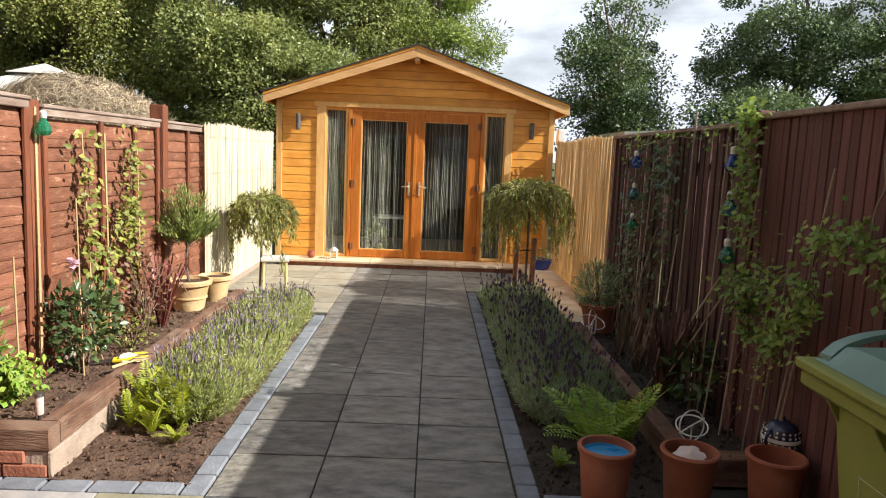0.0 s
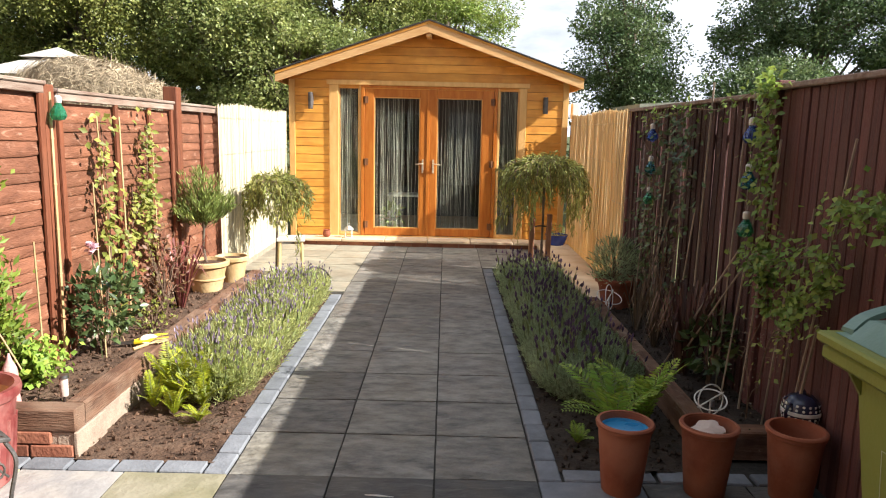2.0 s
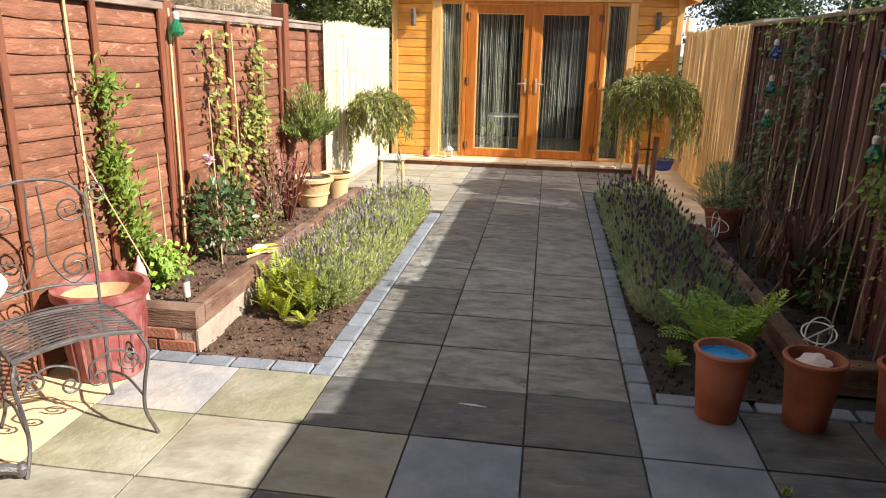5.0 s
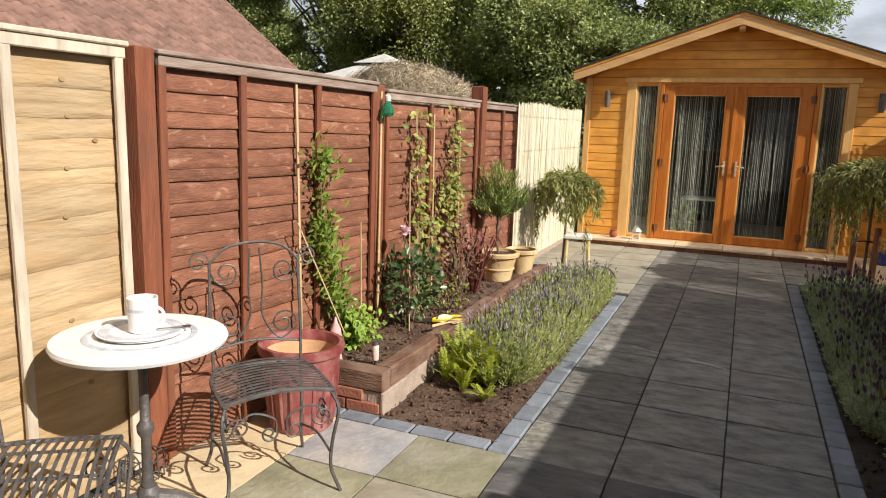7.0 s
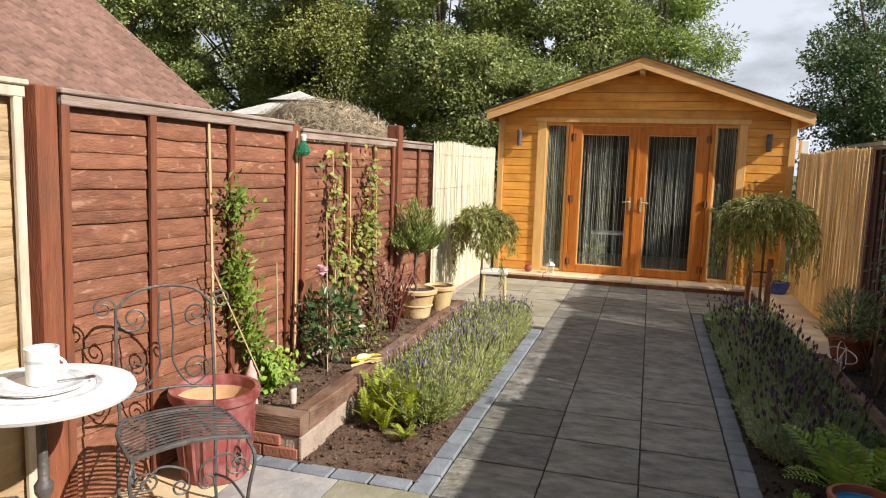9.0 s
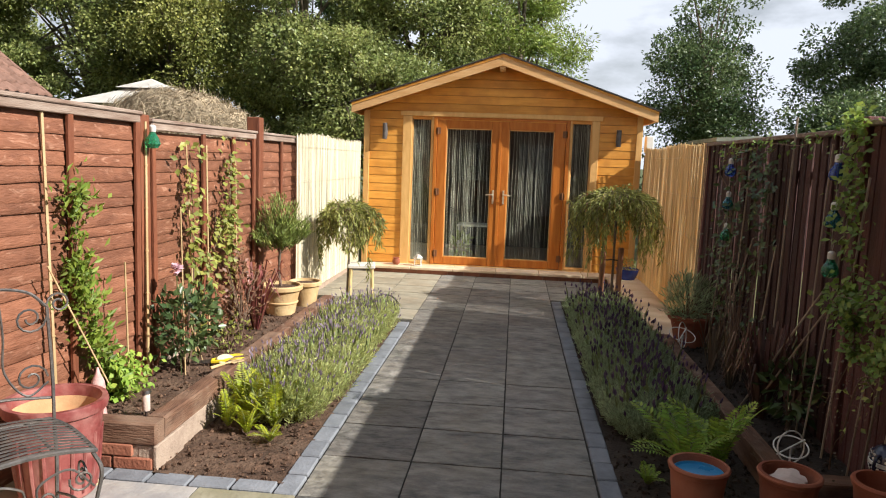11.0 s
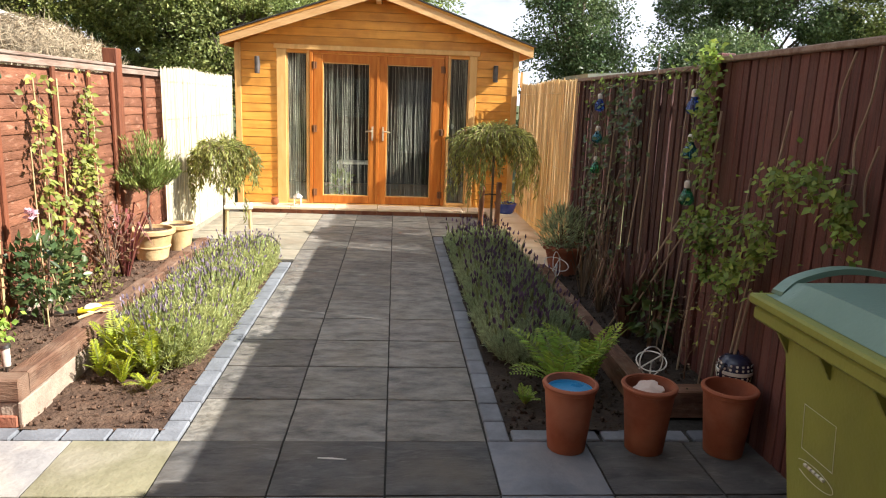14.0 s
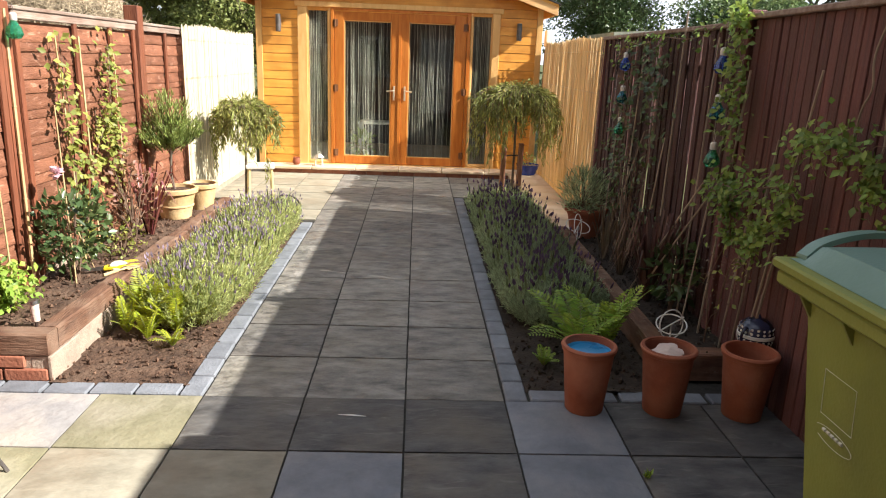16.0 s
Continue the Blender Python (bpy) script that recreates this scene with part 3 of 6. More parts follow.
reed_screen("reed_screen", FX + 0.06, 3.83, 6.68, 0.10, 1.76, M_REED, "pale split reed screen bleached by the sun", 5, 1)
reed_screen("reed_screen", 1.71, 3.62, 6.66, 0.03, 1.79, M_REED_R, "warm honey reed screen with light coming through", 6, -1)

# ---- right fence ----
# a deeper tone of the fence brown, for the gapped panel
M_DARKER = mat("darker_brown_fence", (0.030, 0.013, 0.012), (0.078, 0.032, 0.028), 4, 0.65, 0.6, 24, (9, 9, 1), vary=0.35, stain=(0.10, 0.05, 0.04), stain_scale=2.5, stain_amount=0.45)
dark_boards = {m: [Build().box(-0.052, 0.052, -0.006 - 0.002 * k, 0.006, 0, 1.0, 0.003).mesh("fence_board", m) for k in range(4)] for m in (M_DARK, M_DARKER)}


def board_panel(y0, y1, z_top, x, gap, seed, label, wide=1.0, stain_m=M_DARK):
    rng = np.random.default_rng(seed)
    p = thing("timber_fence", label, "fence", None, "fence panels")
    y, k = y0 + 0.035, 0
    while y < y1 - 0.02:
        h = z_top + rng.normal(0, 0.004)
        part("fence_board", dark_boards[stain_m][k % 4], None, p, m=pose(x + (0.014 * (k % 2) if gap else rng.uniform(0, 0.006)), y, -0.03, rng.normal(0, 0.35 if gap else 0.1), rng.normal(0, 0.3 if gap else 0.08), 90 + rng.normal(0, 2.0)) @ Matrix.Diagonal((wide * rng.uniform(0.96, 1.04), 1, h + 0.03, 1)))
        y += (0.072 * wide * rng.uniform(0.85, 1.1) + (gap * rng.uniform(0.2, 1.2) if rng.random() < 0.4 else 0)) if gap else 0.104 * wide + rng.uniform(0.003, 0.010)
        k += 1
    for e in (y0 + 0.03, y1 - 0.03):
        part("fence_board", dark_boards[stain_m][1], None, p, m=pose(x + 0.024, e, -0.03, 0, 0, 90) @ Matrix.Diagonal((1, 1, z_top + 0.03, 1)))
    if not gap:
        part("backing_board", Build().box(x + 0.018, x + 0.027, y0, y1, -0.03, z_top), M_DARK, p)
    for z in (0.35, z_top - 0.25):
        part("rail", Build().box(x + 0.03, x + 0.07, y0, y1, z, z + 0.07, 0.005), M_DARK, p)
    part("capping", Build().box(x - 0.035, x + 0.05, y0, y1, z_top, z_top + 0.028, 0.005), M_CAP, p, "grey weathered capping rail")
    return p


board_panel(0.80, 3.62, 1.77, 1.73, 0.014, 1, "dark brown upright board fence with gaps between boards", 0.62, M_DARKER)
board_panel(-1.05, 0.72, 1.80, 1.73, 0.0, 2, "dark brown close-boarded timber fence panel", 0.6)
board_panel(-4.2, -1.13, 1.90, 1.73, 0.0, 3, "dark brown close-boarded timber fence panel by the house", 0.6)
for y, z in ((0.76, 1.85), (-1.09, 1.90), (3.62, 1.78), (6.70, 1.72)):
    fence_post(1.75, y, z, M_DARK, "square dark brown timber fence post", 0.085)

# ---- unseen house behind the camera; long wall and roof added to cut skylight ----
house = thing("house_wall", "unseen brick house wall with white window and door, extended to block sky light", "house")
part("wall", Build().box(-9.0, 2.2, -4.5, -4.25, -0.05, 5.2), M_RENDER, house)
part("roof", Build().add([(-9.2, -4.0, 5.1), (2.4, -4.0, 5.1), (2.4, -7.5, 7.6), (-9.2, -7.5, 7.6), (-9.2, -4.0, 5.0), (2.4, -4.0, 5.0), (2.4, -7.5, 7.5), (-9.2, -7.5, 7.5)], [(0, 1, 2, 3), (7, 6, 5, 4), (0, 4, 5, 1), (2, 6, 7, 3), (1, 5, 6, 2), (3, 7, 4, 0)]), M_ROOFTILE, house)
part("window_frame", Build().box(-1.7, -0.5, -4.25, -4.2, 1.0, 2.1), M_WHITE, house, "white window frame")
part("pane", Build().box(-1.62, -1.14, -4.2, -4.19, 1.08, 2.02).box(-1.06, -0.58, -4.2, -4.19, 1.08, 2.02), M_GLASS, house)
part("door_frame", Build().box(0.1, 1.1, -4.25, -4.2, 0.0, 2.1), M_WHITE, house, "white door and frame")

# ---- summerhouse ----
M_HINGE = mat("brown_metal", (0.13, 0.055, 0.025), (0.22, 0.095, 0.04), 10, 0.45, 0.1, 40)
M_BRASS = mat("worn_brass", (0.62, 0.52, 0.36), (0.78, 0.68, 0.50), 20, 0.42, 0.1, 60, metal=0.8)
SY = 6.785
AX, AZ = -0.235, 2.975
shed = thing("summerhouse", "honey-stained timber summerhouse with glazed double doors and gabled roof", "summerhouse")


def roof_z(x):
    return AZ - 0.337 * abs(x - AX)


walls = part("wall", Build().box(-2.12, -1.52, SY + 0.03, SY + 0.09, 0.06, 2.2).box(1.06, 1.66, SY + 0.03, SY + 0.09, 0.06, 2.2)
             .prism([(-2.12, 2.2), (1.66, 2.2), (1.66, roof_z(1.66) - 0.1), (AX, AZ - 0.1), (-2.12, roof_z(-2.12) - 0.1)], SY + 0.03, SY + 0.09)
             .box(-2.12, -2.06, SY + 0.09, 9.35, 0.06, 2.2).box(1.60, 1.66, SY + 0.09, 9.35, 0.06, 2.2).prism([(-2.12, 0.06), (1.66, 0.06), (1.66, 2.2), (AX, 2.8), (-2.12, 2.2)], 9.35, 9.41), M_CEDAR, shed)


def cladding(x0, x1, z0, z1):
    """One board of the front, cut to the slope of the gable."""
    low, high = SY, SY + 0.018
    if x1 - x0 < 0.05:
        return
    xs0, xs1 = x0, x1
    top0 = max(x0, AX - (AZ - 0.12 - z1) / 0.337)
    top1 = min(x1, AX + (AZ - 0.12 - z1) / 0.337)
    if top1 - top0 < 0.02:
        return
    c = 0.0018
    verts = [(xs0, low, z0 + c), (xs1, low, z0 + c), (top1, low + 0.004, z1 - c), (top0, low + 0.004, z1 - c),
             (xs0, SY + 0.03, z0), (xs1, SY + 0.03, z0), (top1, SY + 0.03, z1), (top0, SY + 0.03, z1)]
    faces = [(0, 1, 2, 3), (7, 6, 5, 4), (0, 4, 5, 1), (1, 5, 6, 2), (2, 6, 7, 3), (3, 7, 4, 0)]
    part("cladding_board", Build().add(verts, faces), M_CEDAR, walls)


PITCH = 0.112
z = 0.09
while z < 2.95:
    z1 = z + PITCH - 0.002
    if z1 < 2.215:
        cladding(-2.06, -1.58, z, z1)
        cladding(1.10, 1.60, z, z1)
    else:
        half = (AZ - 0.10 - z) / 0.337
        cladding(max(-2.06, AX - half), min(1.60, AX + half), z, z1)
    z += PITCH
for x0, x1 in ((-2.135, -2.055), (1.595, 1.675)):
    part("corner_trim", Build().box(x0, x1, SY - 0.018, SY + 0.03, 0.06, roof_z(x0) - 0.12, 0.004), M_TRIM, shed)
part("door_trim", Build().box(-1.585, -1.46, SY - 0.022, SY + 0.03, 0.09, 2.152, 0.004), M_TRIM, shed)
part("door_trim", Build().box(1.005, 1.105, SY - 0.022, SY + 0.03, 0.09, 2.152, 0.004), M_TRIM, shed)
part("lintel_trim", Build().box(-1.62, 1.14, SY - 0.026, SY + 0.03, 2.155, 2.218, 0.004), M_TRIM, shed)
# roof
for sgn, xe in ((-1, -2.26), (1, 1.82)):
    ze = roof_z(xe)
    part("roof", Build().prism([(xe, ze), (AX, AZ), (AX, AZ - 0.035), (xe, ze - 0.035)], SY - 0.27, 9.5), M_CEDAR, shed, "timber roof boards")
    part("shingle_layer", Build().prism([(xe - sgn * -0.03, ze - 0.004), (AX - sgn * 0.004, AZ + 0.004), (AX, AZ + 0.02), (xe - sgn * -0.03, ze + 0.012)], SY - 0.285, 9.52), M_FELT, shed, "dark felt roof edge")
    part("bargeboard", Build().prism([(xe, ze - 0.002), (AX, AZ - 0.002), (AX, AZ - 0.145), (xe - sgn * 0.11, ze - 0.10), (xe, ze - 0.135)], SY - 0.262, SY - 0.236), M_BARGE, shed)
    part("eave_fascia", Build().box(min(xe, xe - sgn * 0.025), max(xe, xe - sgn * 0.025), SY - 0.235, 9.45, ze - 0.13, ze - 0.03), M_BARGE, shed)
part("purlin_end", Build().box(AX - 0.035, AX + 0.035, SY - 0.24, SY + 0.03, AZ - 0.20, AZ - 0.146), M_BARGE, shed)
# plinth
step = thing("stone_step", "cream sandstone step on a red brick course before the doors", "step")
part("core", Build().box(-1.93, 1.50, 6.50, SY + 0.04, -0.03, 0.05), M_MORTAR, step)
bw = Build().box(-0.105, 0.105, -0.05, 0.05, 0.0, 0.055, 0.004).mesh("brick", M_BRICK)
for k in range(16):
    part("brick", bw, None, step, m=pose(-1.83 + 0.216 * k, 6.515, -0.005))
for k in range(6):
    part("coping_stone", Build().box(-1.96 + 0.585 * k, -1.96 + 0.585 * k + 0.578, 6.43, SY - 0.03, 0.052, 0.088, 0.006), M_SANDSTONE, step)
part("sill", Build().box(-1.6, 1.2, SY - 0.03, SY + 0.09, 0.05, 0.094, 0.004), M_TRIM, step)


def pane_frame(name, x0, x1, z0, z1, gx0, gx1, gz0, gz1, y0, y1, material, parent):
    """A frame round a pane, with its glass and bead."""
    f = part(name, Build().box(x0, gx0, y0, y1, z0, z1, 0.006).box(gx1, x1, y0, y1, z0, z1, 0.006)
             .box(gx0 - 0.001, gx1 + 0.001, y0 + 0.002, y1, gz1, z1, 0.006).box(gx0 - 0.001, gx1 + 0.001, y0 + 0.002, y1, z0, gz0, 0.006), material, parent)
    g = part("pane", Build().box(gx0 - 0.004, gx1 + 0.004, (y0 + y1) / 2, (y0 + y1) / 2 + 0.006, gz0 - 0.004, gz1 + 0.004, 0.0005), M_GLASS, f)
    g.visible_shadow = False
    part("glazing_bead", Build().box(gx0, gx0 + 0.012, y0 + 0.012, y0 + 0.026, gz0, gz1, 0.003).box(gx1 - 0.012, gx1, y0 + 0.012, y0 + 0.026, gz0, gz1, 0.003)
         .box(gx0 + 0.013, gx1 - 0.013, y0 + 0.012, y0 + 0.026, gz1 - 0.012, gz1, 0.003).box(gx0 + 0.013, gx1 - 0.013, y0 + 0.012, y0 + 0.026, gz0, gz0 + 0.012, 0.003), M_TRIM, f)
    return f


pane_frame("sidelight", -1.458, -1.152, 0.096, 2.152, -1.452, -1.183, 0.13, 2.135, SY + 0.0, SY + 0.05, M_TRIM, shed)
pane_frame("sidelight", 0.712, 1.003, 0.096, 2.152, 0.74, 0.998, 0.13, 2.135, SY + 0.0, SY + 0.05, M_TRIM, shed)
part("door_frame", Build().box(-1.150, -1.105, SY - 0.012, SY + 0.07, 0.096, 2.152, 0.004).box(0.665, 0.71, SY - 0.012, SY + 0.07, 0.096, 2.152, 0.004)
     .box(-1.104, 0.664, SY - 0.012, SY + 0.07, 2.118, 2.152, 0.004), M_DOOR, shed)
for x0, x1, g0, g1, hx, sg in ((-1.102, -0.230, -0.975, -0.345, -0.30, -1), (-0.226, 0.662, -0.11, 0.505, -0.155, 1)):
    d = pane_frame("door", x0, x1, 0.10, 2.115, g0, g1, 0.205, 2.0, SY + 0.005, SY + 0.06, M_DOOR, shed)
    part("door_handle", Build().box(hx - 0.012, hx + 0.012, SY - 0.006, SY + 0.004, 0.98, 1.17, 0.004)
         .tube([(hx, SY - 0.004, 1.11), (hx, SY - 0.045, 1.11), (hx + sg * 0.02, SY - 0.052, 1.11), (hx + sg * 0.10, SY - 0.05, 1.10)], 0.009, 8), M_BRASS, d, "worn brass lever handle")
    for hz in (0.25, 1.12, 1.96):
        xh = x0 + 0.012 if sg < 0 else x1 - 0.012
        part("hinge", Build().box(xh - 0.035, xh + 0.035, SY - 0.012, SY + 0.004, hz - 0.045, hz + 0.045, 0.003).tube([(xh, SY - 0.014, hz - 0.05), (xh, SY - 0.014, hz + 0.05)], 0.009, 8), M_HINGE, d, "brown metal hinge")
part("astragal", Build().box(-0.248, -0.208, SY - 0.006, SY + 0.004, 0.102, 2.10, 0.005), M_DOOR, shed)

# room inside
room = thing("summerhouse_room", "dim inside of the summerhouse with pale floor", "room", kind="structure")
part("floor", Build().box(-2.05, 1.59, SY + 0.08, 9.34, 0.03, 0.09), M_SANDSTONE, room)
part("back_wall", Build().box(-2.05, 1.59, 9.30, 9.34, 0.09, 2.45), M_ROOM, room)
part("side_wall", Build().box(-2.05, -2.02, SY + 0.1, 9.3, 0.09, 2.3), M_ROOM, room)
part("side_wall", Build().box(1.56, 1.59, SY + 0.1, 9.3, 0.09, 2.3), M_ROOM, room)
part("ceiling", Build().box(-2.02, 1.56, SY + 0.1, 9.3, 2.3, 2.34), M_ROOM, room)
# string curtains
M_STRING = mat("string_curtain", (0.40, 0.39, 0.31), (0.68, 0.65, 0.53), 4, 0.6, 0.0, 30, island=0.5)
for x0, x1 in ((-1.455, -1.18), (-0.985, -0.335), (-0.12, 0.515), (0.735, 1.0)):
    rng = np.random.default_rng(int(40 + x0 * 10))
    b = Build()
    x = x0
    while x < x1:
        y = SY + (0.038 + rng.uniform(0, 0.008) if x1 - x0 < 0.4 else 0.066 + rng.uniform(0, 0.014))
        pts = [(x + rng.normal(0, 0.0025) + 0.004 * math.sin(5 * zz + x * 40), y, zz) for zz in np.linspace(2.12, 0.16, 8)]
        b.tube(pts, rng.uniform(0.0018, 0.0042), 4)
        x += rng.uniform(0.006, 0.022) if x1 - x0 < 0.4 else rng.uniform(0.005, 0.026) if rng.random() < 0.75 else rng.uniform(0.025, 0.06)
    c = thing("string_curtain", "grey and silver string curtain hanging behind the glass", "curtain", None, "string curtains")
    part("string_fringe", b, M_STRING, c, kind="stuff")
    part("curtain_rail", Build().tube([(x0, SY + 0.115, 2.125), (x1, SY + 0.115, 2.125)], 0.008, 8), M_STEEL, c)

# ---- more materials ----
M_TOP = mat("white_table_top", (0.70, 0.69, 0.66), (0.82, 0.81, 0.78), 8, 0.5, 0.2, 50, stain=(0.62, 0.58, 0.5), stain_scale=5, stain_amount=0.4)
M_MUG = mat("white_china", (0.78, 0.77, 0.75), (0.84, 0.83, 0.81), 6, 0.2, 0.0, spec=0.5)
M_GREYPRINT = mat("grey_print", (0.36, 0.37, 0.40), (0.66, 0.66, 0.66), 25, 0.5, 0.0)
M_REDPOT = mat("red_glazed_pot", (0.165, 0.034, 0.033), (0.28, 0.078, 0.07), 7, 0.4, 0.5, 22, stain=(0.52, 0.28, 0.24), stain_scale=9, stain_amount=0.45)
M_SAND = mat("sandy_lining", (0.42, 0.24, 0.12), (0.56, 0.34, 0.18), 6, 0.85, 0.3, 40)
M_TERRA = mat("terracotta", (0.23, 0.062, 0.030), (0.345, 0.108, 0.054), 5, 0.8, 0.3, 50, vary=0.08, stain=(0.52, 0.26, 0.17), stain_scale=4, stain_amount=0.3)
M_PALEPOT = mat("yellowed_terracotta", (0.50, 0.33, 0.15), (0.68, 0.50, 0.27), 6, 0.8, 0.4, 40, stain=(0.40, 0.24, 0.11), stain_scale=5)
M_BLUEPOT = mat("blue_glaze", (0.012, 0.03, 0.20), (0.03, 0.07, 0.38), 6, 0.15, 0.1, 30, spec=0.6)
M_BLUEWATER = mat("blue_plastic_dish", (0.02, 0.20, 0.42), (0.04, 0.30, 0.55), 5, 0.3, 0.1, 30)
M_SHELL = mat("pink_white_shell", (0.55, 0.40, 0.33), (0.72, 0.58, 0.50), 12, 0.6, 0.4, 50)
M_BIN = mat("olive_green_plastic", (0.195, 0.215, 0.038), (0.25, 0.27, 0.058), 3, 0.5, 0.15, 90, stain=(0.12, 0.12, 0.04), stain_scale=2.5, stain_amount=0.5)
M_LID = mat("green_plastic_lid", (0.135, 0.23, 0.19), (0.18, 0.29, 0.24), 3, 0.38, 0.15, 90)
M_PRINT = mat("white_print", (0.55, 0.56, 0.48), (0.66, 0.66, 0.58), 30, 0.7, 0.0)
M_CANE = mat("bamboo_cane", (0.42, 0.28, 0.13), (0.64, 0.48, 0.27), 5, 0.6, 0.3, 30, (1, 1, 0.3), vary=0.15)
M_CANE_GREY = mat("grey_weathered_cane", (0.22, 0.165, 0.115), (0.40, 0.32, 0.235), 5, 0.7, 0.3, 30, (1, 1, 0.3), vary=0.2)
M_DEADWOOD = mat("twig_bark", (0.12, 0.075, 0.05), (0.24, 0.16, 0.11), 10, 0.85, 0.4, 60)
M_BARK = mat("tree_bark", (0.09, 0.07, 0.05), (0.20, 0.16, 0.12), 6, 0.9, 0.7, 30, (3, 3, 0.6))
M_STAKE = mat("brown_stake", (0.19, 0.085, 0.045), (0.32, 0.16, 0.09), 4, 0.75, 0.4, 30, (6, 6, 0.6), vary=0.15)
M_STOOLTOP = mat("chipped_white_wood", (0.62, 0.58, 0.50), (0.76, 0.72, 0.64), 8, 0.6, 0.3, 40)
M_STOOLLEG = mat("bamboo_leg", (0.50, 0.38, 0.17), (0.66, 0.52, 0.27), 5, 0.5, 0.2, 30)
M_YELLOW = mat("yellow_plastic", (0.72, 0.52, 0.02), (0.80, 0.62, 0.04), 5, 0.4, 0.0)
M_CREAMDISC = mat("cream_plastic", (0.66, 0.62, 0.40), (0.76, 0.72, 0.50), 8, 0.5, 0.1, 40)
M_PINK = mat("faded_pink_ornament", (0.50, 0.24, 0.22), (0.68, 0.44, 0.40), 18, 0.6, 0.4, 50)
M_PETAL = mat("pink_petal", (0.68, 0.42, 0.50), (0.82, 0.60, 0.66), 8, 0.6, 0.0, island=0.2, through_light=0.3)
M_DARKPOT = mat("dark_spotted_glaze", (0.012, 0.014, 0.035), (0.03, 0.035, 0.075), 8, 0.15, 0.0, spec=0.6)
M_CREAM = mat("cream_glaze", (0.62, 0.60, 0.55), (0.74, 0.72, 0.66), 6, 0.2, 0.0, spec=0.5)
M_CANVAS = mat("pale_canvas", (0.44, 0.42, 0.38), (0.60, 0.57, 0.52), 3, 0.85, 0.2, 60)
M_FELTROOF = mat("grey_green_felt", (0.20, 0.22, 0.18), (0.31, 0.33, 0.28), 4, 0.9, 0.3, 80)
M_STRAW = mat("dry_straw_twigs", (0.32, 0.255, 0.17), (0.56, 0.46, 0.32), 4, 0.85, 0.0, island=0.4)


def leaf_mat(name, c1, c2, island=0.35, through=0.35, rough=0.5, hue=0.02):
    return mat(name, c1, c2, 1.2, rough, 0.0, 30, island=island, through_light=through, hue=hue, spec=0.45)


M_LAV = leaf_mat("lavender_leaf", (0.42, 0.46, 0.17), (0.64, 0.66, 0.30), 0.4, 0.5, 0.6)
# lavender leaf on the right side, with the shade put into its colour
M_LAV_SHADE = leaf_mat("shaded_lavender_leaf", (0.31, 0.40, 0.22), (0.50, 0.57, 0.35), 0.45, 0.55, 0.6)
M_LAVF = leaf_mat("lavender_flower", (0.22, 0.165, 0.235), (0.40, 0.33, 0.40), 0.4, 0.2, 0.8)
# the same flower heads, darkened in colour for the shaded side
M_LAVF_SHADE = leaf_mat("shaded_lavender_flower", (0.075, 0.045, 0.09), (0.19, 0.115, 0.20), 0.5, 0.2, 0.8)
M_LAVSTEM = leaf_mat("lavender_stem", (0.20, 0.25, 0.09), (0.31, 0.36, 0.14), 0.3, 0.2, 0.6)
M_FERN = leaf_mat("fern_frond", (0.27, 0.33, 0.022), (0.50, 0.52, 0.045), 0.3, 0.4)
M_FERN_DEEP = leaf_mat("deep_fern_frond", (0.22, 0.36, 0.05), (0.42, 0.55, 0.10), 0.3, 0.4)
M_VINE = leaf_mat("yellow_green_vine", (0.21, 0.25, 0.05), (0.38, 0.38, 0.09), 0.35, 0.35)
M_VINEG = leaf_mat("green_vine", (0.10, 0.18, 0.032), (0.29, 0.39, 0.08), 0.4, 0.35)
M_VINE_LEAF = leaf_mat("fresh_green_vine", (0.12, 0.19, 0.03), (0.25, 0.33, 0.05), 0.35, 0.4)
M_ROSE = leaf_mat("rose_leaf", (0.045, 0.085, 0.03), (0.12, 0.17, 0.058), 0.4, 0.25, 0.35)
M_REDLEAF = leaf_mat("red_brown_leaf", (0.18, 0.085, 0.05), (0.33, 0.18, 0.10), 0.4, 0.3)
M_CORDY = leaf_mat("cordyline_blade", (0.19, 0.055, 0.048), (0.34, 0.13, 0.10), 0.35, 0.25, 0.4)
M_DARKGRASS = leaf_mat("dark_flax_blade", (0.06, 0.045, 0.03), (0.16, 0.11, 0.065), 0.45, 0.2, 0.4)
M_FLAX = leaf_mat("red_bronze_flax_blade", (0.055, 0.026, 0.022), (0.15, 0.07, 0.055), 0.45, 0.2, 0.35)
M_NEEDLE = leaf_mat("rosemary_leaf", (0.19, 0.25, 0.06), (0.36, 0.42, 0.12), 0.35, 0.25)
M_WEEP = leaf_mat("weeping_leaf", (0.23, 0.25, 0.065), (0.43, 0.43, 0.13), 0.45, 0.4)
M_TREE1 = leaf_mat("elder_tree_leaf", (0.165, 0.215, 0.066), (0.42, 0.45, 0.16), 0.5, 0.45, 0.4)
M_TREE2 = leaf_mat("willow_tree_leaf", (0.15, 0.22, 0.04), (0.33, 0.40, 0.09), 0.45, 0.35, 0.45)
M_TREE3 = leaf_mat("dark_tree_leaf", (0.06, 0.108, 0.042), (0.155, 0.205, 0.078), 0.5, 0.35, 0.4)
M_TREE4 = leaf_mat("bronze_tree_leaf", (0.16, 0.185, 0.045), (0.31, 0.32, 0.085), 0.45, 0.3, 0.45)


